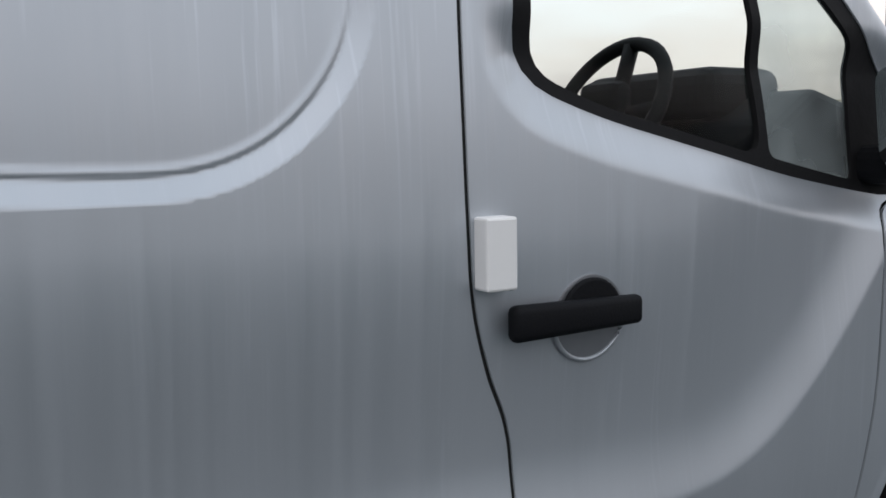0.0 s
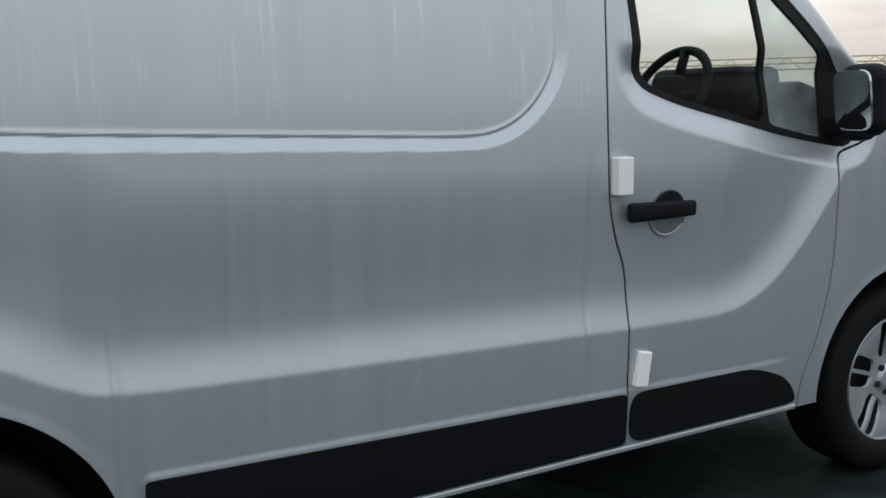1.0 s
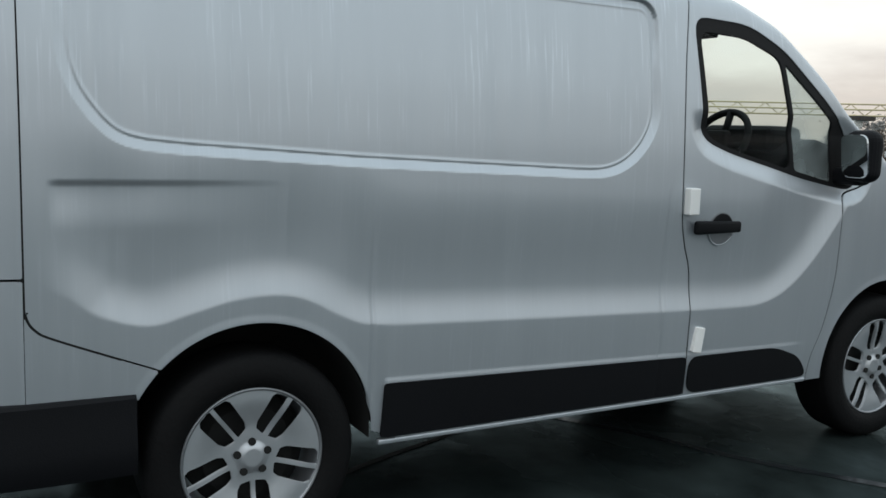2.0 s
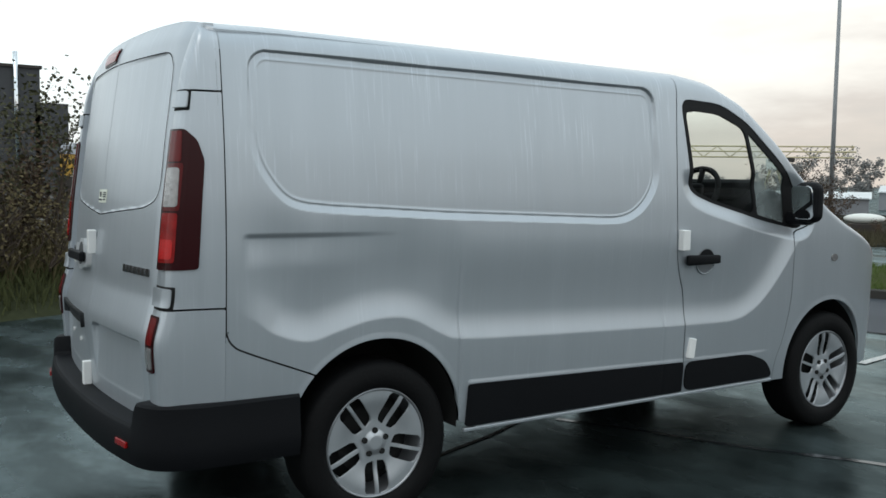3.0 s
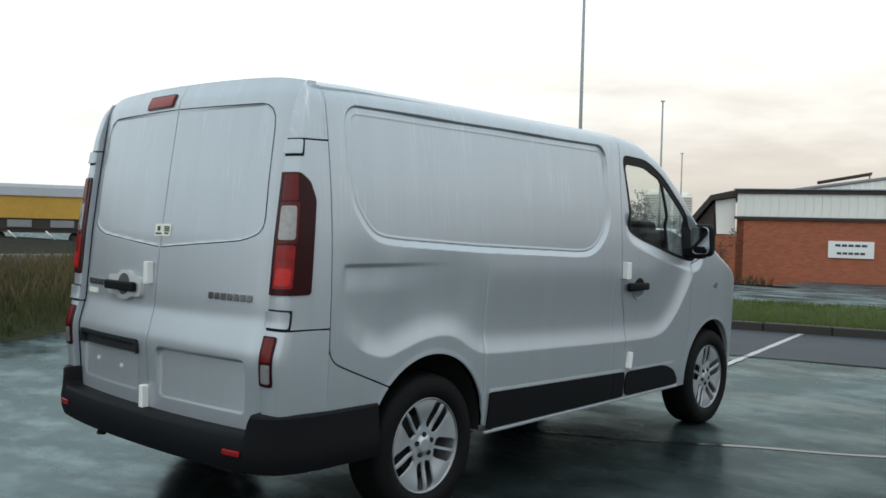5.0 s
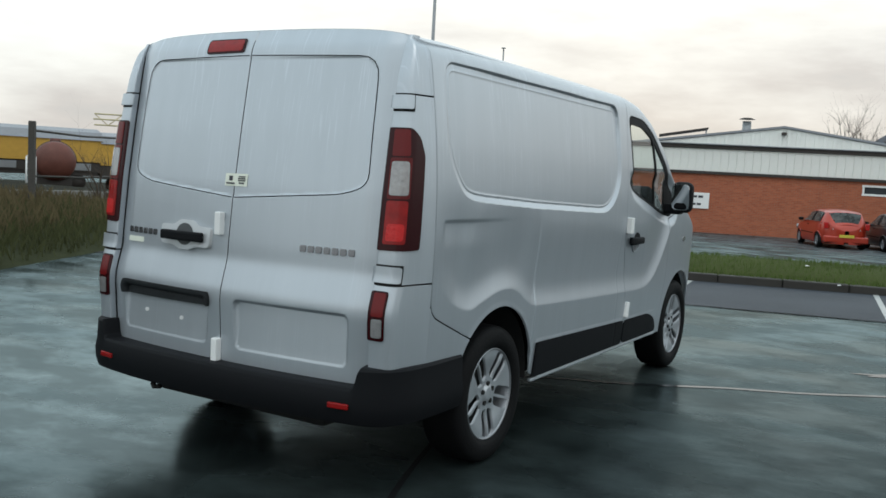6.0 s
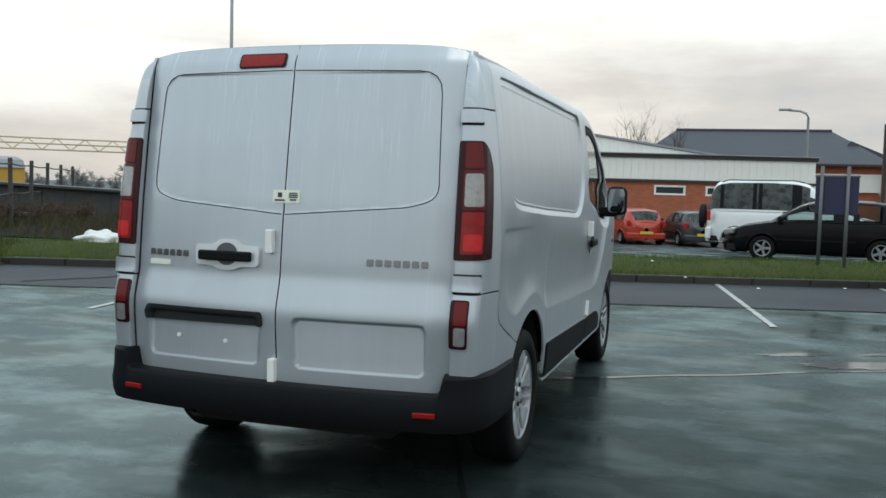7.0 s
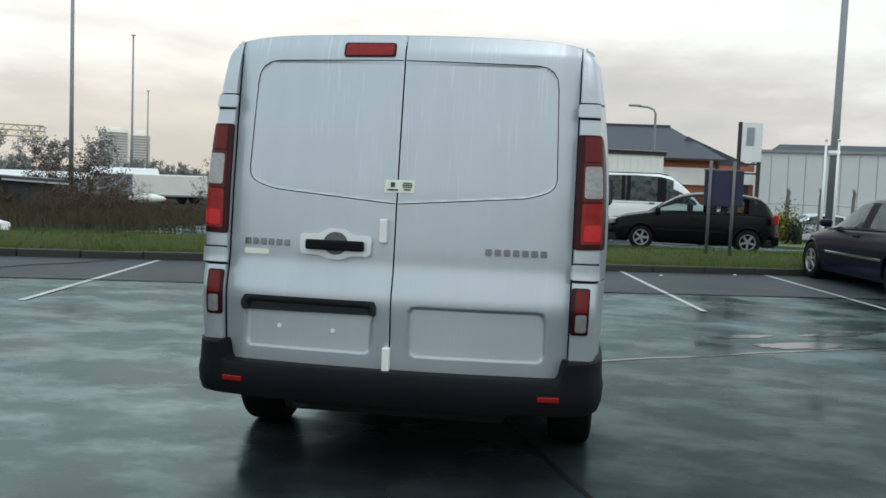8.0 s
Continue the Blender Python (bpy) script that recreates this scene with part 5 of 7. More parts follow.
for x, y, sc, kind in ((0.1, 6.9, 0.95, 2), (-0.6, 7.6, 1.05, 0), (0.45, 7.9, 1.05, 1), (-0.1, 8.8, 1.15, 2), (0.7, 9.2, 1.1, 0), (0.75, 7.0, 0.8, 2), (-1.2, 7.0, 1.0, 1), (-1.0, 8.4, 1.15, 2)):
    plant("scrub_bush", kinds[kind][0], (x, y, 0.2), 77 * x + 31 * y, sc, kinds[kind][1], "bush", "scrub on the bank")
sapling = grow(21, 2.5, 0.9, 3, 700, 0.065, (TWIG, LEAF), 5, 0.2, 0.12)
plant("sapling", sapling, (1.35, 7.7, 0.22), 20, 0.98, "thin half-bare sapling standing on the bank", "tree")
shrub = grow(23, 1.9, 1.3, 8, 0, 0.05, (TWIG, LEAF), 5)
plant("bare_shrub", shrub, (9.3, 12.2, 0.2), 0, 0.9, "bare winter shrub beside the fence", "shrub")

# fence of posts and rails running off behind the bank
POSTWOOD = material("weathered_posts", (0.055, 0.05, 0.045), 0.8, grain=0.25, scale=25, bump=0.3, stain=0.25, stain_scale=3)
fence = thing("post_fence", (0, 0, 0), 0, "dark weathered post and rail fence beyond the bank", "fence")
line = curve_through([(7.4, 12.0), (10.2, 13.3), (14.5, 15.8), (22, 20.9), (31, 26.8)], 30)
runs = np.r_[0, np.cumsum([math.dist(a, b) for a, b in zip(line, line[1:])])]
posts = []
for d in np.arange(0, runs[-1], 3.7):
    x, y = np.interp(d, runs, [p[0] for p in line]), np.interp(d, runs, [p[1] for p in line])
    posts.append((float(x), float(y)))
pm = bpy.data.meshes.new("post")
bm = box((0, 0, 0.95), (0.11, 0.11, 2.1), 0.012, 1)
bm.to_mesh(pm)
bm.free()
pm.materials.append(POSTWOOD)
for i, (x, y) in enumerate(posts):
    ob = new("post", pm)
    ob.parent = fence
    ob.matrix_local = pose(x, y, -0.05, rnd.uniform(-2, 2), rnd.uniform(-2, 2), 34)
    if i:
        for h in (1.78, 0.95):
            part("rail", tube([(*posts[i - 1], h), ((posts[i - 1][0] + x) / 2, (posts[i - 1][1] + y) / 2, h - 0.03), (x, y, h)], 0.022, 5), POSTWOOD, fence)

# ---- a sack dumped on the verge ----
bm = bmesh.new()
bmesh.ops.create_icosphere(bm, subdivisions=4, radius=1)
for v in bm.verts:
    c = v.co.copy()
    v.co = Vector((0.40 * c.x, 0.24 * c.y, 0.22 * max(c.z, -0.3))) * (1 + 0.4 * noise.noise(c * 1.9) + 0.16 * abs(noise.noise(c * 5)) + 0.06 * noise.noise(c * 13))
    v.co.x += 0.18 * max(0, c.x) ** 3
sack = part("plastic_sheet", smooth_faces(bm), material("white_polythene", (0.72, 0.73, 0.72), 0.35, grain=0.08, scale=14, bump=0.5, stain=0.12), None)
sack.matrix_world = pose(10.35, 9.1, 0.29, 0, 0, 125) @ Matrix.Diagonal((0.85, 0.85, 0.8, 1))
tagged(sack, "crumpled white plastic sheet dumped on the grass", "plastic sheet")
for place, s in (((11.3, -1.2, 0.10), 0.05), ((11.9, -3.6, 0.0), 0.05), ((11.1, -2.3, 0.004), 0.045), ((12.2, -0.6, 0.27), 0.05)):
    bm = bmesh.new()
    bmesh.ops.create_icosphere(bm, subdivisions=2, radius=s * 0.65)
    for v in bm.verts:
        v.co = Vector((v.co.x * 1.4, v.co.y, max(v.co.z, -0.01) * 0.4)) * (1 + 0.4 * noise.noise(v.co * 40))
    ob = part("litter", bm, WHITE_PLASTIC, None)
    ob.location = place
    tagged(ob, "scrap of white litter by the kerb", "litter", "litter")

# rough land and a low wall beyond the bank
ROUGH = material("rough_land", (0.028, 0.028, 0.022), 0.95, spec=0.02, grain=0.4, scale=5, bump=0.5, stain=0.35, stain_scale=0.3)
lx, ly = np.arange(-20.5, 75, 2.0), np.arange(6.5, 62, 2.5)
gv = [(x, y, fall(x) - (0.42 if x < 13 else 0) * 0 + 0.03 + 0.05 * noise.noise(Vector((x * 0.4, y * 0.4, 0)))) for x in lx for y in ly]
gf = [(i * len(ly) + j, (i + 1) * len(ly) + j, (i + 1) * len(ly) + j + 1, i * len(ly) + j + 1) for i in range(len(lx) - 1) for j in range(len(ly) - 1) if ly[j] > 6.5 + 0.12 * (lx[i] - 13.5) and (lx[i] > 13 or ly[j] > 16)]
tagged(part("rough_land", mesh_of("rough_land", gv, gf, ROUGH), None, None), "dark rough ground beyond the verge", "ground", kind="structure")
ROUGH_WEED = material("rough_ground_weeds", (0.068, 0.060, 0.038), 0.85, spec=0.05, grain=0.3, scale=3, bump=0, stain=0.5, stain_scale=0.4)
weed_spots = [(random.uniform(13.5, 31), random.uniform(7.5, 19)) for _ in range(9000)]
weed_spots = [(x, y, fall(x) + 0.02) for x, y in weed_spots if y > 7.0 + 0.12 * (x - 13.5) and noise.noise(Vector((x * 0.35, y * 0.35, 4))) > -0.25]
tagged(part("rough_weeds", grass_mesh("rough_weeds", weed_spots, 0.34, 0.012, ROUGH_WEED, 0.6), None, None), "dead brown weeds on the rough ground", "weeds", kind="stuff")
wall = thing("low_wall", (9.0, 20.8, -0.6), -9, "low grey concrete wall beyond the bank", "wall", kind="structure")
CONC_WALL = material("grey_concrete_wall", (0.16, 0.155, 0.145), 0.8, grain=0.2, scale=6, bump=0.3, stain=0.3, stain_scale=0.6, per_piece=0.1)
bm = box((0, 0, 0.42), (2.36, 0.2, 0.95), 0.015, 1)
slab_mesh = bpy.data.meshes.new("wall_slab")
bm.to_mesh(slab_mesh)
bm.free()
slab_mesh.materials.append(CONC_WALL)
for k in range(-6, 6):
    ob = new("wall_slab", slab_mesh)
    ob.parent, ob.location = wall, (k * 2.4, random.uniform(-0.01, 0.01), random.uniform(-0.02, 0.02))


# a low dark shed behind the scrub, its lean-to roof falling towards the docks
shed = thing("dark_shed", (25.2, 16.8, -0.85), 126, "low dark sheeted shed with a sloping roof behind the scrub", "shed", kind="structure")
SHED_SHEET = material("dark_grey_sheeting", (0.038, 0.041, 0.042), 0.6, grain=0.15, scale=6, bump=0.2, stain=0.3, stain_scale=0.7, per_piece=0.15)
SHED_PALE = material("pale_shed_edge", (0.42, 0.44, 0.44), 0.5, grain=0.1, scale=8, bump=0.05, stain=0.2)
part("wall", prism([(0, 0), (7.4, 0), (7.4, 2.05), (0, 1.70)], -3.0, -0.05, "y"), SHED_SHEET, shed)
for i in range(10):
    x = 0.37 + i * 0.74
    part("wall_sheet", prism([(x - 0.36, 0), (x + 0.36, 0), (x + 0.36, 1.67 + 0.0473 * (x + 0.36)), (x - 0.36, 1.67 + 0.0473 * (x - 0.36))], -0.05, 0.02, "y"), SHED_SHEET, shed)
part("roof", prism([(-0.5, 1.67), (7.7, 2.06), (7.7, 2.14), (-0.5, 1.75)], -3.2, 0.25, "y"), SHED_SHEET, shed)
part("roof_edge", prism([(-0.5, 1.60), (1.6, 1.70), (1.6, 1.76), (-0.5, 1.66)], 0.25, 0.29, "y"), SHED_PALE, shed)

# ---- parked cars ----
def car(name, label, colour, place, heading, length, width, height, style, plate=(0.55, 0.45, 0.05), lights=True):
    """A parked car: local x runs to the nose, y to its left."""
    root = thing(name, place, heading, label, "car", "parked cars")
    L, W, H = length, width, height
    belt, top, pillars = {
        "hatch": ([(0, 0.46), (0.015, 0.60), (0.06, 0.66), (0.40, 0.655), (0.68, 0.645), (0.74, 0.625), (0.88, 0.555), (0.955, 0.47), (0.985, 0.38), (1, 0.28)], [(0.02, 0.62), (0.055, 0.80), (0.10, 0.935), (0.20, 0.985), (0.36, 1.0), (0.48, 0.985), (0.57, 0.93), (0.66, 0.79), (0.74, 0.64)], [0.16, 0.37, 0.40]),
        "mpv": ([(0, 0.36), (0.01, 0.50), (0.03, 0.57), (0.40, 0.57), (0.76, 0.56), (0.84, 0.54), (0.94, 0.46), (0.985, 0.38), (1, 0.26)], [(0.008, 0.57), (0.03, 0.84), (0.06, 0.955), (0.15, 0.99), (0.38, 1.0), (0.54, 0.985), (0.63, 0.93), (0.72, 0.76), (0.80, 0.56)], [0.10, 0.30, 0.33, 0.53, 0.56]),
        "saloon": ([(0, 0.40), (0.012, 0.58), (0.05, 0.66), (0.16, 0.67), (0.40, 0.655), (0.66, 0.635), (0.74, 0.615), (0.88, 0.54), (0.955, 0.46), (0.985, 0.36), (1, 0.27)], [(0.10, 0.665), (0.18, 0.80), (0.27, 0.94), (0.38, 0.995), (0.46, 1.0), (0.54, 0.965), (0.62, 0.84), (0.72, 0.63)], [0.29, 0.42, 0.445]),
    }[style]
    zb, zt = soft_table(belt, 0.012), soft_table(top, 0.018)
    lo, hi = top[0][0], top[-1][0]
    wr = {"hatch": 0.29, "mpv": 0.37, "saloon": 0.31}[style]
    axles = (0.175 if style == "hatch" else 0.19 if style == "mpv" else 0.215, {"hatch": 0.775, "mpv": 0.80, "saloon": 0.83}[style])
    us = np.r_[np.linspace(0, 0.05, 8)[:-1], np.linspace(0.05, 0.95, 141)[:-1], np.linspace(0.95, 1, 10)]

    def half(u):
        e = np.clip(np.abs(u - 0.5) / 0.5, 0, 0.9995)
        return 0.5 * W * (1 - e**7) ** 0.42

    low = 0.13 * H
    frac = [0.0, 0.10, 0.25, 0.42, 0.60, 0.80, 0.93, 1.0]
    bulge = [0.93, 0.97, 0.99, 1.0, 1.0, 0.985, 0.965, 0.93]
    frac, bulge = np.linspace(0, 1, 21), np.interp(np.linspace(0, 1, 21), frac, bulge)
    lower = {"body": ([], [])}

    def emit(store, key, quad):
        v, f = store.setdefault(key, ([], []))
        n = len(v)
        v.extend(quad)
        f.append(tuple(range(n, n + 4)))

    store = {}
    for hand in (1, -1):
        grid = []
        for u in us:
            w, z1 = float(half(u)), float(zb(u)) * H
            col = [(u * L - L / 2, hand * w * b, low + (z1 - low) * f) for f, b in zip(frac, bulge)]
            col += [(u * L - L / 2, hand * w * b, z1 + d * H) for b, d in ((0.80, 0.012), (0.5, 0.022), (0.0, 0.026))]
            grid.append(col)
        for i in range(len(us) - 1):
            for j in range(len(grid[0]) - 1):
                q = [grid[i][j], grid[i + 1][j], grid[i + 1][j + 1], grid[i][j + 1]]
                c = np.mean(q, 0)
                if any(math.hypot(c[0] - (a * L - L / 2), c[2] - wr) < wr + 0.035 for a in axles) and j < 20:
                    continue
                if j >= 21 and lo + 0.03 < (us[i] + us[i + 1]) / 2 < hi - 0.03:
                    continue
                emit(store, "body", q if hand < 0 else q[::-1])
        # cabin
        panes = 4 if style == "mpv" else 3
        cs = np.linspace(lo, hi, 70)
        rise = [0.0, 0.06, 0.30, 0.60, 0.84, 0.93, 0.98, 1.0, 1.0]
        lean = [0.955, 0.945, 0.90, 0.83, 0.765, 0.72, 0.62, 0.35, 0.0]
        grid = []
        for u in cs:
            w, z0, z1 = float(half(u)), float(zb(u)) * H, max(float(zt(u)) * H, float(zb(u)) * H + 0.004)
            grid.append([(u * L - L / 2, hand * w * b, z0 + (z1 - z0) * f + (0.02 * H * (1 - (b / 0.62) ** 2) if b < 0.62 else 0)) for f, b in zip(rise, lean)])
        for i in range(len(cs) - 1):
            u = (cs[i] + cs[i + 1]) / 2
            tall = float(zt(u) - zb(u))
            for j in range(len(rise) - 1):
                q = [grid[i][j], grid[i + 1][j], grid[i + 1][j + 1], grid[i][j + 1]]
                q = q if hand < 0 else q[::-1]
                steep_front, steep_rear = u > np.interp(0.94, [t[1] for t in top[::-1][:4]], [t[0] for t in top[::-1][:4]]), u < (0.10 if style == "hatch" else 0.045 if style == "mpv" else 0.26)
                key = "body"
                if 1 <= j <= panes and tall > 0.10 and any(abs(u - p) < 0.012 for p in pillars):
                    key = "window_post" + ("_l" if hand > 0 else "_r") + str(sum(u > p - 0.02 for p in pillars))
                elif 1 <= j <= panes and tall > 0.10 and (u > pillars[0] or style != "hatch"):
                    if not (steep_front and j > 2):
                        key = "side_window" + ("_l" if hand > 0 else "_r") + str(sum(u > p for p in pillars))
                elif j >= 6 and steep_front and u < hi - 0.012:
                    key = "windscreen"
                elif j >= 5 and steep_rear and u > lo + 0.008:
                    key = "rear_window"
                emit(store, key, q)
    for key, (v, f) in store.items():
        bm = bmesh.new()
        bv = [bm.verts.new(p) for p in v]
        for q in f:
            bm.faces.new([bv[i] for i in q])
        bmesh.ops.remove_doubles(bm, verts=bm.verts, dist=0.0015)
        smooth_faces(bm)
        part(key.split("_l")[0].split("_r")[0] if key.startswith(("side", "window_post")) else key, bm, colour if key == "body" else BLACK_PLASTIC if key.startswith("window_post") else PALE_GLASS if colour is BLACK_PAINT else DARK_GLASS, root)
    # floor and seats close the shell
    part("floor_pan", box((0, 0, low + 0.10), (L * 0.94, W * 0.84, 0.16), 0.02), CAVITY, root)
    part("cabin_trim", box(((0.5 * (lo + hi) - 0.5) * L, 0, 0.42 * H), ((hi - lo) * L * 0.86, W * 0.78, 0.30 * H), 0.05), CABIN, root)
    for u in (0.30, 0.50):
        for y in (-0.24, 0.24):
            part("seat_back", box(((u - 0.5) * L, y * W, 0.66 * H), (0.12, 0.26 * W, 0.30 * H), 0.04), CLOTH, root)
    for a in axles:
        for hand in (1, -1):
            wheel = new("wheel")
            wheel.parent = root
            wheel.location = (a * L - L / 2, hand * (W / 2 - 0.115), wr)
            wheel.rotation_euler = (0, radians(17 * a * 30), 0 if hand > 0 else math.pi)
            part("tyre", revolve([(wr * 0.62, 0.09), (wr * 0.75, 0.105), (wr * 0.93, 0.10), (wr, 0.075), (wr, -0.075), (wr * 0.93, -0.10), (wr * 0.62, -0.09)], 28), TYRE, wheel)
            rim = bmesh.new()
            for k in range(5):
                t = k * math.tau / 5
                m = Matrix.Rotation(t, 4, "Y")
                add_box(rim, (m @ Vector((wr * 0.34, 0.080, 0))), (wr * 0.58, 0.03, wr * 0.20), 0.01, 1, m)
            add_tube(rim, [(0, 0.05, 0), (0, 0.098, 0)], wr * 0.16, 12)
            part("rim", rim, ALLOY_IN, wheel)
            part("rim_ring", revolve([(wr * 0.64, 0.10), (wr * 0.60, 0.104), (wr * 0.56, 0.09), (wr * 0.55, 0.0)], 28), ALLOY_IN, wheel)
            part("wheel_well", revolve([(0.0, -0.02), (wr * 0.55, -0.02), (wr * 0.55, -0.05)], 20), CAVITY, wheel)
            arch = bmesh.new()
            ra = wr + 0.045
            rr2 = [[arch.verts.new((a * L - L / 2 + ra * math.cos(t), hand * w, wr + ra * math.sin(t))) for t in np.linspace(-0.2, math.pi + 0.2, 20)] for w in (W * 0.485, W * 0.30)]
            for i in range(19):
                arch.faces.new((rr2[0][i], rr2[0][i + 1], rr2[1][i + 1], rr2[1][i]))
            arch.faces.new(rr2[1])
            part("arch_liner", arch, CAVITY, root)
            lip = []
            for t in np.linspace(-0.15, math.pi + 0.15, 26):
                x, z = a * L - L / 2 + (wr + 0.048) * math.cos(t), wr + (wr + 0.048) * math.sin(t)
                u = x / L + 0.5
                lip.append((x, hand * float(half(u)) * float(np.interp((z - low) / (float(zb(u)) * H - low), frac, bulge)), z))
            part("arch_lip", tube(lip, 0.020, 6), colour, root)
    for hand in (1, -1):
        part("head_light", box((0.452 * L, hand * 0.37 * W, 0.455 * H), (0.22, 0.30, 0.105 * H), 0.04, 3, Matrix.Rotation(radians(-24 * hand), 4, "Z") @ Matrix.Rotation(radians(14), 4, "Y")), CLEAR_LENS, root)
        part("tail_light", box((-0.476 * L, hand * 0.415 * W, (0.60 if style != "mpv" else 0.50) * H), (0.10, 0.15, (0.17 if style != "mpv" else 0.15) * H), 0.03, 3), RED_LENS, root)
        part("door_mirror", box((0.185 * L, hand * (0.5 * W + 0.05), 0.69 * H), (0.12, 0.19, 0.12), 0.04, 3), colour if style == "saloon" else BLACK_PLASTIC, root)
        part("door_handle", box((-0.02 * L, hand * 0.497 * W, 0.575 * H), (0.16, 0.03, 0.03), 0.012), BLACK_PLASTIC, root)
        part("side_strip", box((0.0, hand * 0.503 * W, 0.36 * H), (0.40 * L, 0.014, 0.035), 0.005), BLACK_PLASTIC if style != "saloon" else CHROME, root)
    part("rear_bumper", box((-0.478 * L, 0, 0.25 * H), (0.16, 0.90 * W, 0.17 * H), 0.05, 3), colour, root)
    part("front_bumper", box((0.470 * L, 0, 0.24 * H), (0.15, 0.82 * W, 0.15 * H), 0.05, 3), colour, root)
    part("grille", box((0.489 * L, 0, 0.40 * H), (0.04, 0.34 * W, 0.06 * H), 0.01), BLACK_PLASTIC, root)
    part("number_plate", box((-0.505 * L, 0, 0.34 * H), (0.012, 0.30 * W, 0.075 * H), 0.004), material("plate", plate, 0.5, bump=0), root, "plain rear plate")
    part("front_plate", box((0.512 * L, 0, 0.28 * H), (0.012, 0.28 * W, 0.07 * H), 0.004), WHITE_PLASTIC, root, "plain front plate")
    return root


def gloss_paint(name, colour, metal=0.2):
    return material(name, colour, 0.28, metal, grain=0.05, scale=60, bump=0.02, stain=0.08, stain_scale=3, coat=0.6)


RED_PAINT, BLACK_PAINT, WHITE_PAINT, NAVY_PAINT, GREY_PAINT = gloss_paint("orange_red_paint", (0.38, 0.030, 0.011)), material("black_paint", (0.003, 0.0035, 0.0045), 0.25, 0.0, grain=0.05, scale=60, bump=0.02, stain=0.08, stain_scale=3, spec=0.13), gloss_paint("white_paint", (0.70, 0.72, 0.73), 0.0), material("navy_paint", (0.005, 0.007, 0.020), 0.2, 0.0, grain=0.05, scale=60, bump=0.02, stain=0.08, stain_scale=3, spec=0.22), gloss_paint("grey_paint", (0.03, 0.031, 0.033))
hatch = car("black_hatchback", "black three-door hatchback parked beyond the verge", BLACK_PAINT, (18.9, -3.70, fall(18.9) - 0.02), 84, 4.05, 1.66, 1.40, "hatch")
mpv = car("white_people_carrier", "white off-roader with a spare wheel on its tailgate", WHITE_PAINT, (25.4, -3.40, -0.24), -92, 4.70, 1.82, 2.12, "mpv")
spare = part("spare_wheel", revolve([(0.0, 0.11), (0.20, 0.115), (0.33, 0.10), (0.37, 0.05), (0.37, -0.06), (0.33, -0.10), (0.0, -0.10)], 36), RUBBER, mpv, "spare wheel in a black cover")
spare.matrix_local = pose(-2.46, 0.10, 1.02, 0, 0, 90)
for hand in (1, -1):
    part("roof_rail", tube([(-1.9, hand * 0.60, 2.06), (-1.7, hand * 0.62, 2.12), (0.1, hand * 0.62, 2.13), (0.4, hand * 0.60, 2.08)], 0.018, 6), BLACK_PLASTIC, mpv)
    part("sill_moulding", box((0, hand * 0.905, 0.58), (2.6, 0.03, 0.10), 0.01), GREY_PAINT, mpv)
red = car("red_hatchback", "orange-red hatchback parked against the brick wall", RED_PAINT, (36.1, 2.38, -0.69), 25, 3.95, 1.82, 1.47, "hatch")
part("tailgate_trim", box((-1.885, 0, 0.74), (0.03, 1.05, 0.045), 0.01), CHROME, red, "bright tailgate strip")
car("grey_hatchback", "dark grey hatchback parked by the brick wall", GREY_PAINT, (36.2, 0.05, -0.69), 22, 3.9, 1.68, 1.44, "hatch")
car("navy_saloon", "dark navy blue saloon parked nose to the kerb", NAVY_PAINT, (10.75, -5.95, 0), 8.5, 4.55, 1.80, 1.40, "saloon")
car("silver_hatchback", "small silver hatchback parked far off", gloss_paint("silver_car_paint", (0.42, 0.44, 0.45), 0.6), (39.5, -11.6, fall(39.5) + 0.15), 100, 3.9, 1.68, 1.45, "hatch")


# ---- the brick unit and its neighbours ----
def brick_material(name, colour, mortar):
    m = material(name, colour, 0.8, grain=0.12, scale=8, bump=0.1, stain=0.16, stain_scale=0.5)
    nodes, links = m.node_tree.nodes, m.node_tree.links
    b = nodes["Principled BSDF"]
    base = b.inputs["Base Color"].links[0].from_socket
    tc = nodes.new("ShaderNodeTexCoord")
    parts_of, flat = nodes.new("ShaderNodeSeparateXYZ"), nodes.new("ShaderNodeCombineXYZ")
    links.new(tc.outputs["Object"], parts_of.inputs[0])
    both = nodes.new("ShaderNodeMath")
    links.new(parts_of.outputs["X"], both.inputs[0])
    links.new(parts_of.outputs["Y"], both.inputs[1])
    links.new(both.outputs[0], flat.inputs["X"])
    links.new(parts_of.outputs["Z"], flat.inputs["Y"])
    bt = nodes.new("ShaderNodeTexBrick")
    for key, value in (("Scale", 1.0), ("Brick Width", 0.225), ("Row Height", 0.075), ("Mortar Size", 0.006), ("Mortar", (*mortar, 1)), ("Color2", (colour[0] * 0.75, colour[1] * 0.7, colour[2] * 0.7, 1))):
        bt.inputs[key].default_value = value
    links.new(flat.outputs[0], bt.inputs["Vector"])
    links.new(base, bt.inputs["Color1"])
    links.new(bt.outputs["Color"], b.inputs["Base Color"])
    return m


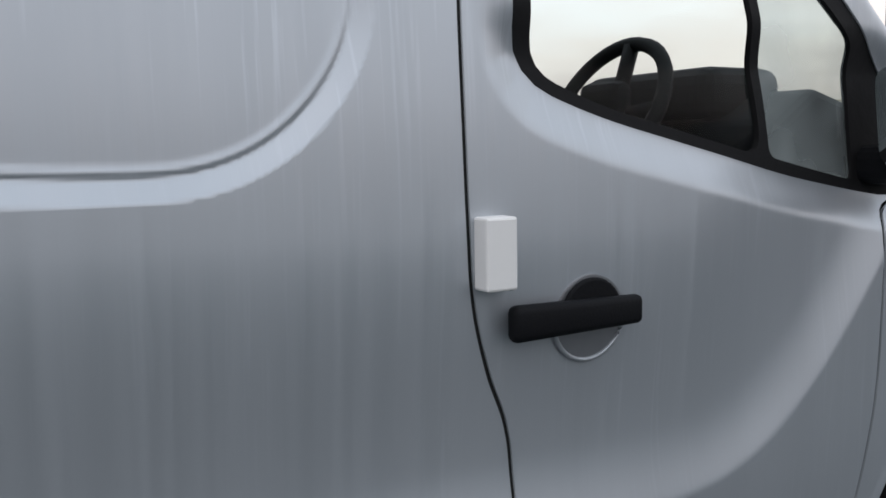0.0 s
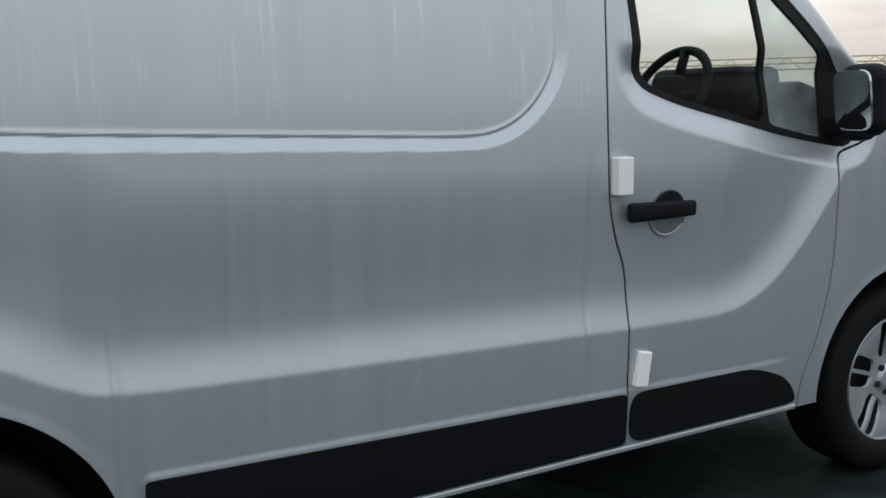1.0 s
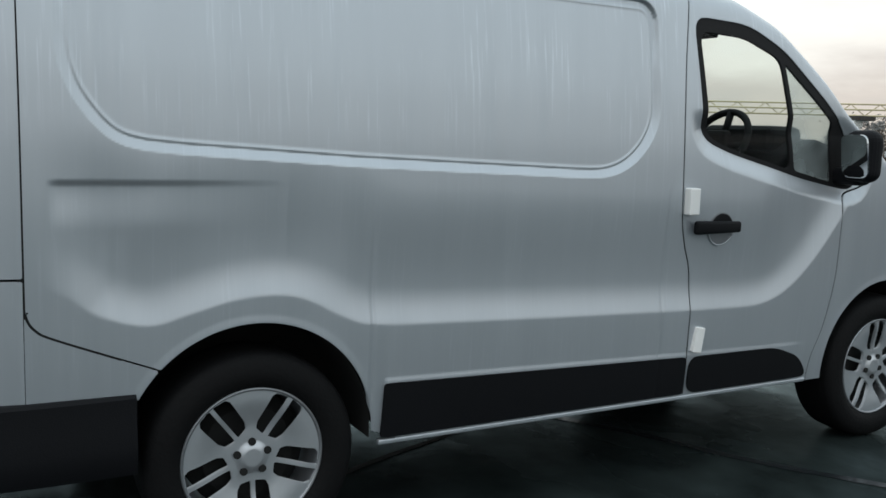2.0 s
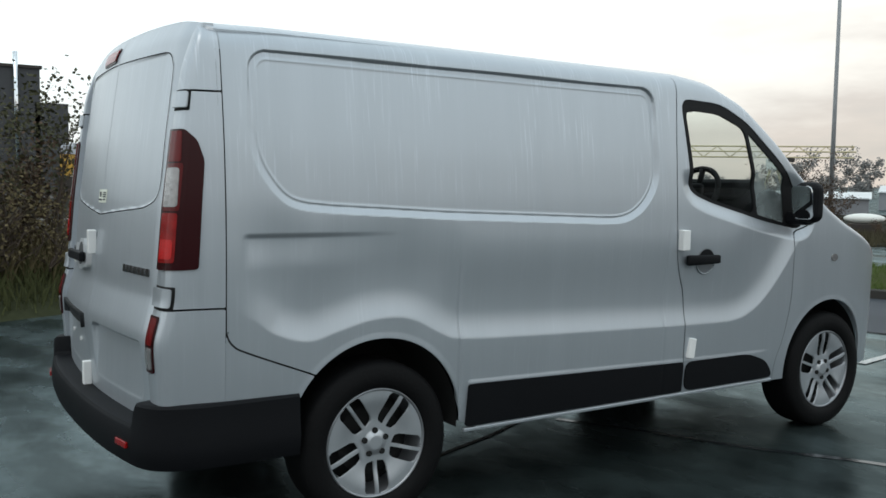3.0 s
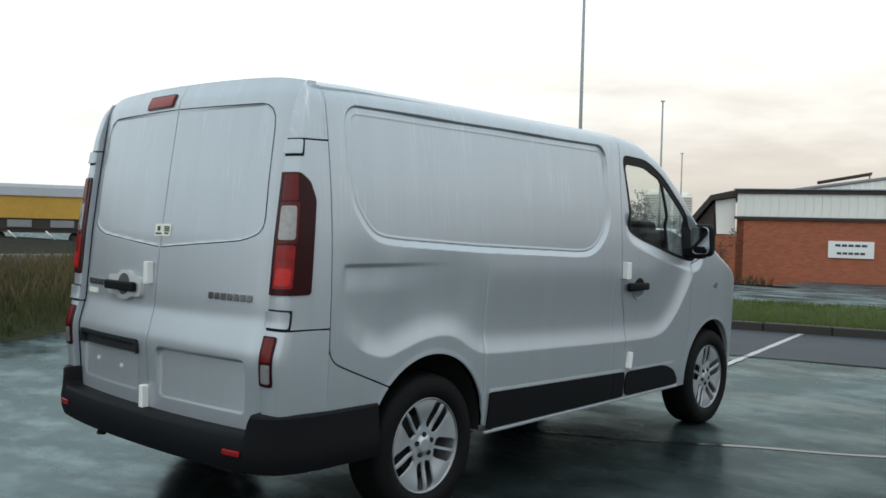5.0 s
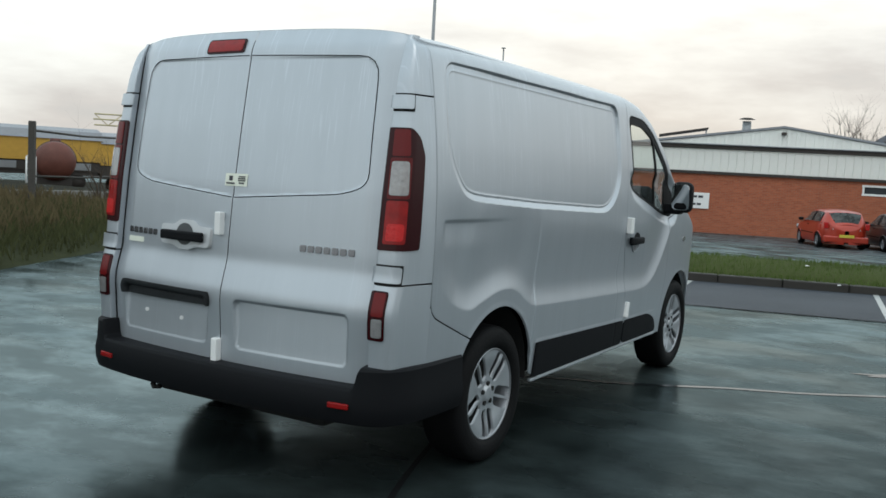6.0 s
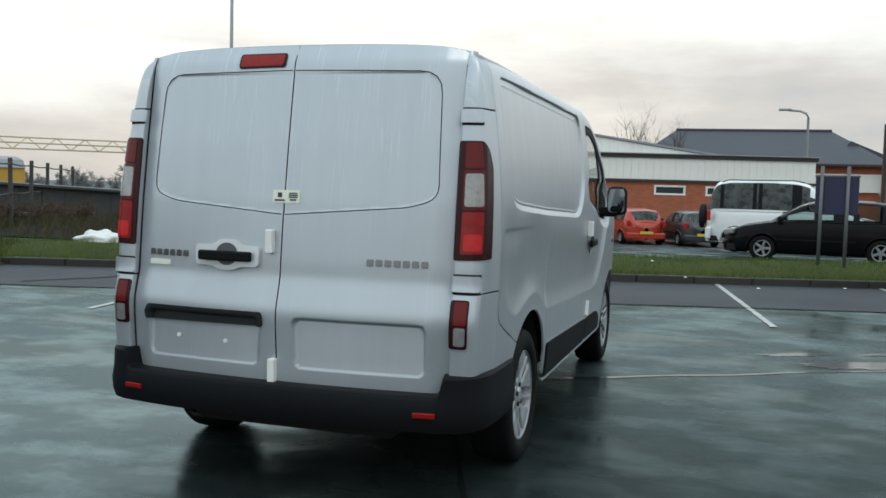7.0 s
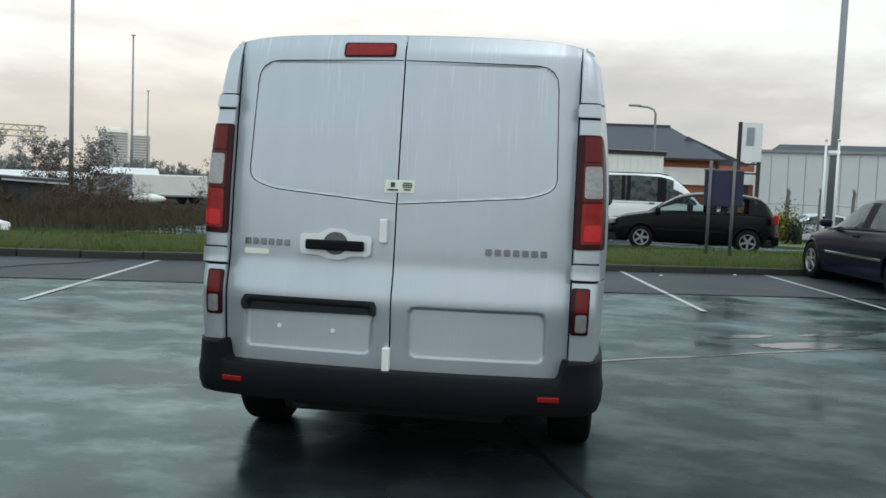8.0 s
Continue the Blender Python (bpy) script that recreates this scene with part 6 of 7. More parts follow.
BRICK = brick_material("red_brick", (0.40, 0.11, 0.05), (0.26, 0.15, 0.10))
CLAD = material("white_cladding", (0.78, 0.78, 0.74), 0.55, grain=0.05, scale=20, bump=0.05, stain=0.10, stain_scale=0.8)
DARK_TRIM = material("dark_brown_trim", (0.035, 0.028, 0.024), 0.6, grain=0.15, bump=0.1)
SLATE = material("dark_slate_roof", (0.045, 0.05, 0.065), 0.6, grain=0.25, scale=10, bump=0.3, stain=0.2, stain_scale=0.4)
SHEET = material("pale_sheet_wall", (0.60, 0.62, 0.62), 0.5, grain=0.05, scale=10, bump=0.05, stain=0.12, stain_scale=0.3)
STEEL = material("galvanised_steel", (0.27, 0.28, 0.29), 0.5, 0.4, grain=0.12, scale=15, bump=0.05, stain=0.15, stain_scale=1)
YELLOW = material("faded_yellow_paint", (0.52, 0.30, 0.045), 0.6, grain=0.15, scale=4, bump=0.1, stain=0.25, stain_scale=0.4)
CRANE_Y = material("pale_crane_paint", (0.55, 0.47, 0.28), 0.6, grain=0.15, scale=2, bump=0.05, stain=0.25, stain_scale=0.3)
ROOF_GREY = material("grey_sheet_roof", (0.24, 0.25, 0.27), 0.55, grain=0.1, scale=6, bump=0.1, stain=0.2, stain_scale=0.3)
WINDOW_DARK = material("dark_window", (0.03, 0.035, 0.04), 0.08, grain=0.1, bump=0, stain=0.2, stain_scale=0.5)

# the unit stands square to its own axes: local x runs back into it, y to its left along the front
unit = thing("brick_unit", (38.35, 8.9, -1.27), 18.0, "low red brick industrial unit with white ribbed cladding", "building", kind="structure")
FRONT_L, FRONT_R = 4.6, -15.0
WIN = [(-7.45, -8.85, 2.68, 3.06), (-9.9, -11.2, 2.68, 3.06)]
# front wall in pieces round its windows
cuts = [FRONT_L] + [c for w in WIN for c in w[:2]] + [FRONT_R]
for i in range(0, len(cuts), 2):
    a, b = cuts[i], cuts[i + 1]
    part("wall", box((0.15, (a + b) / 2, 1.55), (0.30, a - b, 3.5)), BRICK, unit)
for y1, y0, z0, z1 in WIN:
    part("wall", box((0.15, (y0 + y1) / 2, (z0 - 0.2) / 2), (0.30, y1 - y0, z0 + 0.2)), BRICK, unit)
    part("wall", box((0.15, (y0 + y1) / 2, (z1 + 3.3) / 2), (0.30, y1 - y0, 3.3 - z1)), BRICK, unit)
    window = part("window", box((0.10, (y0 + y1) / 2, (z0 + z1) / 2), (0.02, y1 - y0, z1 - z0)), WINDOW_DARK, unit)
    for c, s in (((0.03, (y0 + y1) / 2, z0), (0.10, y1 - y0 + 0.12, 0.09)), ((0.03, (y0 + y1) / 2, z1), (0.10, y1 - y0 + 0.12, 0.09)), ((0.03, y0, (z0 + z1) / 2), (0.10, 0.09, z1 - z0)), ((0.03, y1, (z0 + z1) / 2), (0.10, 0.09, z1 - z0))):
        part("window_frame", box(c, s, 0.01, 1), WHITE_PLASTIC, window)
part("side_wall", box((9, FRONT_L - 0.15, 1.55), (18, 0.30, 3.5)), BRICK, unit)
part("side_wall", box((9, FRONT_R + 0.15, 1.55), (18, 0.30, 3.5)), BRICK, unit)
part("back_wall", box((18, (FRONT_L + FRONT_R) / 2, 1.55), (0.3, FRONT_L - FRONT_R, 3.5)), BRICK, unit)
part("fascia", box((-0.03, (FRONT_L + FRONT_R) / 2, 3.30), (0.16, FRONT_L - FRONT_R + 0.2, 0.12)), DARK_TRIM, unit)
bm = box((0, 0, 0), (0.05, 0.345, 1.08), 0.012, 1)
panel_mesh = bpy.data.meshes.new("cladding_panel")
bm.to_mesh(panel_mesh)
bm.free()
panel_mesh.materials.append(CLAD)
for i in range(56):
    ob = new("cladding_panel", panel_mesh)
    ob.parent, ob.location = unit, (-0.04, FRONT_L - 0.18 - i * 0.35, 3.90)
part("cladding_backing", box((0.06, (FRONT_L + FRONT_R) / 2, 3.90), (0.14, FRONT_L - FRONT_R, 1.08)), CLAD, unit)
part("coping", box((-0.05, (FRONT_L + FRONT_R) / 2, 4.46), (0.20, FRONT_L - FRONT_R + 0.2, 0.17), 0.02), DARK_TRIM, unit)
part("coping_lip", box((-0.08, (FRONT_L + FRONT_R) / 2, 4.575), (0.30, FRONT_L - FRONT_R + 0.3, 0.05), 0.01), ROOF_GREY, unit)
part("flat_roof", box((9, (FRONT_L + FRONT_R) / 2, 4.35), (18, FRONT_L - FRONT_R, 0.15)), ROOF_GREY, unit)
gable = prism([(3.6, 4.40), (-4.25, 5.55), (-12.4, 4.40)], 2.2, 17, "x")
part("gable_end", gable, CLAD, unit)
for a, b in (((4.0, 4.38), (-4.25, 5.57)), ((-4.25, 5.57), (-12.8, 4.38))):
    part("gable_roof", prism([a, b, (b[0], b[1] + 0.10), (a[0], a[1] + 0.10)], 2.1, 17.2, "x"), ROOF_GREY, unit)
for i in range(38):
    y = 3.1 - i * 0.40
    top = 4.40 + 1.15 * (1 - abs(y + 4.25) / (7.85 if y > -4.25 else 8.15))
    if top > 4.62:
        part("gable_rib", box((2.185, y, (4.45 + top) / 2 - 0.03), (0.05, 0.17, top - 4.47), 0.015, 1), CLAD, unit)
part("roof_hatch", prism([(1.4, 5.02), (1.4, 5.10), (-0.9, 5.52), (-0.9, 5.44)], 3.0, 4.4, "x"), DARK_TRIM, unit, "dark roof hatch propped open on the roof slope")
part("hatch_prop", tube([(3.1, -0.8, 5.0), (3.1, -0.8, 5.48)], 0.035, 6), STEEL, unit)
part("gable_lamp", box((2.1, -4.25, 5.30), (0.18, 0.22, 0.14), 0.03), DARK_TRIM, unit)
flue = part("roof_flue", tube([(7, -3.0, 4.8), (7, -3.0, 6.15)], 0.22, 12), STEEL, unit)
part("flue_cowl", tube([(7, -3.0, 6.25), (7, -3.0, 6.33)], [0.42, 0.2], 12), DARK_TRIM, flue)
# lean-to with a sloping glazed side at the end
part("lean_to_roof", prism([(FRONT_L + 0.1, 4.55), (FRONT_L + 1.2, 4.30), (FRONT_L + 2.6, 2.55), (FRONT_L + 2.35, 2.50), (FRONT_L + 1.1, 4.08), (FRONT_L + 0.1, 4.25)], 0.2, 6, "x"), DARK_TRIM, unit)
part("lean_to_wall", prism([(FRONT_L + 0.01, 2.5), (FRONT_L + 1.15, 2.5), (FRONT_L + 1.15, -0.2), (FRONT_L + 0.01, -0.2)], 0.03, 0.33, "x"), BRICK, unit)
part("lean_to_panel", prism([(FRONT_L + 0.12, 4.2), (FRONT_L + 1.0, 4.05), (FRONT_L + 0.9, 2.55), (FRONT_L + 0.12, 2.55)], 0.4, 0.5, "x"), CLAD, unit)
part("lean_to_glazing", prism([(FRONT_L + 1.05, 4.0), (FRONT_L + 2.2, 2.5), (FRONT_L + 2.1, 0.0), (FRONT_L + 1.0, 0.0)], 0.5, 5.5, "x"), DARK_TRIM, unit)
notice = part("notice_board", box((-0.04, -0.10, 2.02), (0.05, 1.80, 0.72), 0.01), WHITE_PLASTIC, unit, "white notice with unreadable dark print")
for z, w in ((2.20, 1.3), (1.86, 1.15)):
    for k in range(5):
        part("print_bar", box((-0.07, -0.10 + w / 2 - (k + 0.5) * w / 5, z), (0.008, w / 5 * 0.8, 0.10)), INK, notice)

forecourt = part("forecourt", prism([(31, -6.5), (43.2, -6.5), (42.9, -5.4), (37.9, 10.2), (31, 10.2)], -1.3, -0.69, "z"), ROAD_MAT, None)
tagged(forecourt, "wet tarmac forecourt before the brick unit", "forecourt", kind="structure")

# slate-roofed building behind, a hipped roof over brick
hall = thing("slate_roofed_hall", (62, -3.2, -1.1), 3.0, "brick hall under a dark hipped slate roof", "building", kind="structure")
part("wall", box((5, 0, 2.3), (10, 15.5, 5.0)), BRICK, hall)
bm = bmesh.new()
lowr = [bm.verts.new(p) for p in ((-0.6, 8.6, 4.75), (-0.6, -8.4, 4.75), (10.6, -8.4, 4.75), (10.6, 8.6, 4.75))]
topr = [bm.verts.new(p) for p in ((5, 5.6, 7.3), (5, -5.2, 7.3))]
for f in ((lowr[0], lowr[1], topr[1], topr[0]), (lowr[2], lowr[3], topr[0], topr[1]), (lowr[1], lowr[2], topr[1]), (lowr[3], lowr[0], topr[0]), lowr[::-1]):
    bm.faces.new(f)
bmesh.ops.recalc_face_normals(bm, faces=bm.faces)
part("roof", bm, SLATE, hall)
part("cladding_band", box((-0.1, -3.9, 3.55), (0.12, 7.6, 1.2)), CLAD, hall)
part("ridge", tube([(5, 5.6, 7.33), (5, -5.2, 7.33)], 0.12, 6), SLATE, hall)
part("gutter", box((-0.62, 0.1, 4.72), (0.14, 17, 0.14)), DARK_TRIM, hall)
low_wing = part("low_wing", box((2, -11.6, 2.2), (6, 7.6, 4.3)), BRICK, hall)
part("wing_roof", prism([(-4.6, 4.35), (-6.1, 6.5), (-10.6, 4.6), (-10.6, 4.35)], 2.5, 8, "x"), SLATE, hall)
for k, (y, z) in enumerate(((-9.2, 2.5), (-10.9, 2.5), (-12.6, 2.5))):
    part("window", box((-1.02, y, z), (0.06, 1.2, 1.1)), WINDOW_DARK, low_wing)
part("cladding_band", box((-1.1, -11.4, 3.55), (0.12, 7.0, 0.9)), CLAD, low_wing)

# pale sheet-clad warehouse with its own hip behind
store = thing("pale_warehouse", (54.5, -12.0, -1.05), -14.0, "long pale sheet-clad warehouse", "building", kind="structure")
bm = box((0, 0, 0), (0.06, 0.96, 5.1), 0.015, 1)
sheet_mesh = bpy.data.meshes.new("wall_sheet")
bm.to_mesh(sheet_mesh)
bm.free()
sheet_mesh.materials.append(SHEET)
for i in range(34):
    ob = new("wall_sheet", sheet_mesh)
    ob.parent, ob.location = store, (0, -0.5 - i * 0.985, 2.5)
part("wall", box((6.2, -17, 2.5), (12, 33.5, 5.0)), SHEET, store)
part("roof_edge", box((-0.05, -17, 5.1), (0.24, 33.8, 0.16)), STEEL, store)
part("higher_part", box((9, -27, 3.6), (12, 14, 7.2)), SHEET, store)
behind = thing("far_hall", (76, -24, -1.0), -10.0, "distant hall with a dark hipped roof", "building", kind="structure")
part("wall", box((4, 0, 2.2), (8, 16, 5.0)), SHEET, behind)
bm = bmesh.new()
lowr = [bm.verts.new(p) for p in ((-0.5, 8.4, 4.7), (-0.5, -8.4, 4.7), (8.5, -8.4, 4.7), (8.5, 8.4, 4.7))]
topr = [bm.verts.new(p) for p in ((4, 5.6, 6.9), (4, -5.6, 6.9))]
for f in ((lowr[0], lowr[1], topr[1], topr[0]), (lowr[2], lowr[3], topr[0], topr[1]), (lowr[1], lowr[2], topr[1]), (lowr[3], lowr[0], topr[0])):
    bm.faces.new(f)
bmesh.ops.recalc_face_normals(bm, faces=bm.faces)
part("roof", bm, SLATE, behind)

# security fence before the warehouse: posts with cranked tops
sec = thing("security_fence", (0, 0, 0), 0, "grey security fence with cranked concrete posts", "fence")
CONC_POST = material("grey_concrete_post", (0.20, 0.20, 0.19), 0.8, grain=0.2, bump=0.2)
bm = tube([(0, 0, 0), (0, 0, 2.15), (-0.12, 0.0, 2.42), (-0.26, 0.1, 2.58)], 0.07, 6)
post_mesh = bpy.data.meshes.new("post")
bm.to_mesh(post_mesh)
bm.free()
post_mesh.materials.append(CONC_POST)
for k in range(12):
    x, y = 36.3 - 0.28 * k, -7.4 - 1.22 * k
    ob = new("post", post_mesh)
    ob.parent = sec
    ob.location = (x, y, fall(x) - 0.03)
for h in (0.5, 1.2, 1.9):
    part("wire", tube([(36.3 - 0.28 * k, -7.4 - 1.22 * k, fall(36.3) + h) for k in range(12)], 0.012, 4), STEEL, sec)

GRASS2 = material("far_grass", (0.07, 0.11, 0.03), 0.9, grain=0.35, scale=4, bump=0.3, stain=0.3, stain_scale=0.3)
lawn = prism([(26.5, -6.6), (36.8, -6.0), (34.5, -24), (24, -22)], -0.35, -0.28, "z")
lawn = part("lawn", lawn, GRASS2, None)
tagged(lawn, "strip of far lawn before the security fence", "lawn", kind="structure")
lawn.rotation_euler = (0, radians(2.0), 0)
lawn.location = (0, 0, 0.95)
golden, dark_bush = grow(31, 1.25, 0.9, 10, 3000, 0.07, (TWIG, material("golden_leaves", (0.30, 0.26, 0.04), 0.7, grain=0.3, bump=0, stain=0.3)), 4, 0.0), grow(32, 1.2, 0.9, 10, 3400, 0.07, (TWIG, material("evergreen_leaves", (0.02, 0.032, 0.016), 0.6, grain=0.3, bump=0, stain=0.3)), 4, 0.0)
plant("golden_shrub", golden, (31.6, -8.0, fall(31.6)), 0, 1.2, "golden-leaved shrub on the far lawn", "shrub")
plant("dark_shrub", dark_bush, (31.3, -9.1, fall(31.3)), 0, 1.05, "rounded dark evergreen shrub on the far lawn", "shrub")
windswept = grow(41, 4.2, 4.6, 12, 0, 0.1, (TWIG, LEAF), 8, thick=3.0)
plant("bare_tree", windswept, (57, 3.6, -1.0 + 2.2), 30, 1.15, "bare windswept tree rising behind the roofs", "tree")

# ---- signs, posts and street lamps ----
BLUE = material("faded_blue_sign", (0.014, 0.016, 0.052), 0.5, grain=0.1, bump=0.03, stain=0.15)
DARK_STEEL = material("dark_painted_steel", (0.12, 0.122, 0.126), 0.5, 0.2, grain=0.12, scale=15, bump=0.05, stain=0.15)
board = thing("blue_signboard", (13.1, -3.28, 0.24), -98, "faded blue signboard on two grey posts", "sign")
for x in (0.0, 0.41):
    part("post", tube([(x, 0, -0.1), (x, 0, 1.71)], 0.030, 10), DARK_STEEL, board)
part("board", box((0.24, 0.048, 1.215), (0.68, 0.03, 0.64), 0.008), BLUE, board)
part("board_rim", box((0.24, 0.048, 1.545), (0.71, 0.045, 0.03), 0.006), DARK_STEEL, board)
tall_sign = thing("white_signboard", (25.6, -5.95, fall(25.6)), 92, "white advertising board on two dark posts", "sign")
for x in (0.0, -0.62):
    part("post", box((x, 0, 1.9), (0.11, 0.11, 4.0 if x == 0 else 3.4), 0.01), DARK_TRIM, tall_sign)
part("board", box((-0.36, 0.08, 3.28), (0.60, 0.05, 1.22), 0.01), WHITE_PLASTIC, tall_sign)
part("board_mark", box((-0.30, 0.115, 3.45), (0.24, 0.012, 0.55), 0.004), material("sign_mark", (0.30, 0.31, 0.36), 0.6, bump=0), tall_sign)
for z in (2.3, 2.6):
    part("brace", box((-0.31, 0, z), (0.62, 0.05, 0.05)), DARK_TRIM, tall_sign)


def lamp_post(place, height, radius, label, arm=None, collar=False):
    post = thing("street_lamp", place, 0, label, "street lamp", "lamp posts")
    pts = [(0, 0, 0), (0, 0, height * 0.3), (0, 0, height)]
    if arm:
        pts += [(arm[0] * 0.12, arm[1] * 0.12, height + 0.22), (arm[0] * 0.4, arm[1] * 0.4, height + 0.34), (*arm, height + 0.40)]
    part("column", tube(pts, [radius * 1.35, radius * 1.05] + [radius * 0.7] * (len(pts) - 2), 10), STEEL, post)
    end = arm or (0.0, 0.0)
    part("lantern", box((end[0] * 1.15, end[1] * 1.15, pts[-1][2] + (0.02 if arm else 0.15)), (0.5, 0.6, 0.16) if not arm else (0.25, 0.62, 0.12), 0.05, 2), STEEL, post)
    if collar:
        part("collar", tube([(0, 0, 2.55), (0, 0, 2.68)], radius * 1.6, 10), WHITE_PLASTIC, post)
    return post


lamp_post((54.3, 33.0, -1.1), 24, 0.13, "tall grey steel lighting mast")
lamp_post((127, 65.3, -1.1), 22.4, 0.17, "tall grey steel lighting mast far off")
lamp_post((176, 86.6, -1.1), 18.6, 0.17, "tall grey steel lighting mast far off")
lamp_post((21.15, -7.58, fall(21.15)), 13, 0.095, "tall grey lamp post with a white collar", collar=True)
lamp_post((46.8, -5.2, -1.05), 6.55, 0.085, "street lamp with a curved arm", arm=(0.0, 1.0))
for y in (-6.35, -6.62):
    flag = thing("flag_pole", (17.3, y, fall(17.3)), 0, "slim white flag pole", "pole", "flag poles")
    part("pole", tube([(0, 0, 0), (0, 0, 2.62)], [0.032, 0.024], 8), WHITE_PLASTIC, flag)
    part("finial", tube([(0, 0, 2.62), (0, 0, 2.67)], 0.035, 8), WHITE_PLASTIC, flag)

# ---- the docks: sheds, trailers, crane, wagons and tower block ----
for place, turn, size, label in (((72.5, 47.2, -1.05), 122, (9.5, 9, 1.75), "long low white shed roof across the docks"), ((94, 49.5, -1.05), 118, (7, 8, 2.3), "low white shed across the docks")):
    shed = thing("white_shed", place, turn, label, "shed", "dock sheds")
    part("wall", box((0, 0, size[2] * 0.42), (size[0], size[1], size[2] * 0.84)), ROOF_GREY, shed)
    part("roof", prism([(-size[1] * 0.53, size[2] * 0.80), (0, size[2] * 1.12), (size[1] * 0.53, size[2] * 0.80)], -size[0] * 0.52, size[0] * 0.52, "x"), SHEET, shed)
    part("gutter", box((0, -size[1] * 0.53, size[2] * 0.78), (size[0] * 1.04, 0.15, 0.15)), DARK_TRIM, shed)
trailer = thing("white_trailer", (59.7, 28.3, -1.0), 114.5, "white box trailer parked across the docks", "trailer")
part("box_body", box((0, 0, 1.28), (5.2, 2.4, 1.55), 0.06), CLAD, trailer)
part("chassis", box((0, 0, 0.42), (4.8, 2.0, 0.22), 0.02), DARK_TRIM, trailer)
part("side_rail", box((0, 1.21, 0.56), (5.2, 0.05, 0.12)), STEEL, trailer)
for x in (-1.7, -0.8, 1.8):
    for y in (-0.95, 0.95):
        w = part("wheel", revolve([(0.0, 0.10), (0.30, 0.11), (0.40, 0.08), (0.40, -0.08), (0.0, -0.10)], 20), TYRE, trailer)
        w.location = (x, y, 0.40)
boat = thing("covered_boat", (33.5, 17.4, -0.5), 118, "small white covered boat on its stand", "boat")
bm = bmesh.new()
bmesh.ops.create_uvsphere(bm, u_segments=20, v_segments=12, radius=1)
for v in bm.verts:
    v.co = Vector((0.8 * v.co.x, 0.36 * v.co.y * (1 - 0.25 * max(0, v.co.x)), 0.22 * v.co.z + 0.62))
part("hull", smooth_faces(bm), CLAD, boat)
part("cradle", box((0, 0, 0.20), (1.2, 0.7, 0.45), 0.03), DARK_TRIM, boat)

crane = thing("gantry_crane", (0, 0, 0), 0, "pale yellow gantry crane over the docks", "crane")
A, B = Vector((166.5, 104, 0)), Vector((118, 152, 0))
run = B - A
chord = [(0.0, 7.0), (0.0, 9.2), (1.6, 8.1)]
side = Vector((-run.y, run.x, 0)).normalized()
for off, z in chord:
    part("chord", tube([A + side * off + Vector((0, 0, z - 0.0)), B + side * off + Vector((0, 0, z))], 0.16, 5), CRANE_Y, crane)
for i in range(26):
    p, q = A + run * i / 26, A + run * (i + 1) / 26
    part("brace", tube([p + Vector((0, 0, 7.0)), q + Vector((0, 0, 9.2))] if i % 2 else [p + Vector((0, 0, 9.2)), q + Vector((0, 0, 7.0))], 0.09, 4), CRANE_Y, crane)
for f in (0.22, 0.80):
    p = A + run * f
    for d in (-2.2, 2.2):
        part("leg", tube([p + Vector((0, 0, 7.2)), p + run.normalized() * d + Vector((0, 0, -1.1))], 0.3, 6), CRANE_Y, crane)
    part("cab", box((p.x, p.y, 5.6), (2.4, 2.4, 2.2), 0.15), CLAD if f < 0.5 else CRANE_Y, crane)
part("trolley", box((A + run * 0.20 + Vector((0, 0, 6.5)))[:], (4.5, 3.0, 0.9), 0.1), DARK_TRIM, crane)


def wagon(place, turn):
    w = thing("freight_wagon", place, turn, "faded yellow covered freight wagon with a grey roof", "wagon", "wagons on the siding")
    part("body", box((0, 0, 2.35), (9.0, 2.5, 1.35), 0.03), YELLOW, w)
    part("roof", prism([(-1.33, 3.0), (-0.95, 3.5), (0, 3.72), (0.95, 3.5), (1.33, 3.0)], -4.5, 4.5, "x"), ROOF_GREY, w)
    part("lower_side", box((0, 0, 1.35), (8.9, 2.3, 0.62), 0.03), DARK_TRIM, w)
    for x in (-3.1, -1.0, 1.3, 3.2):
        part("side_plate", box((x, -1.18, 1.38), (1.3, 0.06, 0.42), 0.01), STEEL, w)
    part("frame", box((0, 0, 0.95), (8.6, 2.2, 0.2), 0.02), DARK_TRIM, w)
    for x in (-3.2, -2.2, 2.2, 3.2):
        for y in (-0.78, 0.78):
            wh = part("wheel", revolve([(0.0, 0.06), (0.40, 0.06), (0.46, -0.04), (0.46, -0.07), (0.0, -0.07)], 24), DARK_TRIM, w)
            wh.location = (x, y, 0.47)
    part("brake_lever", tube([(0.4, -1.25, 0.95), (0.9, -1.27, 0.45)], 0.05, 5), WHITE_PLASTIC, w)
    part("brake_lever", tube([(-1.6, -1.25, 0.95), (-1.1, -1.27, 0.45)], 0.05, 5), WHITE_PLASTIC, w)


SIDING = material("siding_ballast", (0.09, 0.085, 0.08), 0.9, grain=0.4, scale=6, bump=0.5, stain=0.3, stain_scale=0.5)
for k in range(4):
    x, y = 14.3 + 8.15 * k, 53.9 - 3.55 * k
    wagon((x, y, -0.30 - 0.28 * min(k, 2) - 0.15 * max(k - 2, 0)), -23.5)
bed = part("siding", prism([(-6, -1.9), (26, -1.9), (26, 1.9), (-6, 1.9)], -1.8, 0.0, "z"), SIDING, None)
bed.matrix_world = pose(12.6, 54.65, -0.14, 0, 3.5, -23.5)
tagged(bed, "ballasted railway siding on a low bank", "siding", kind="structure")

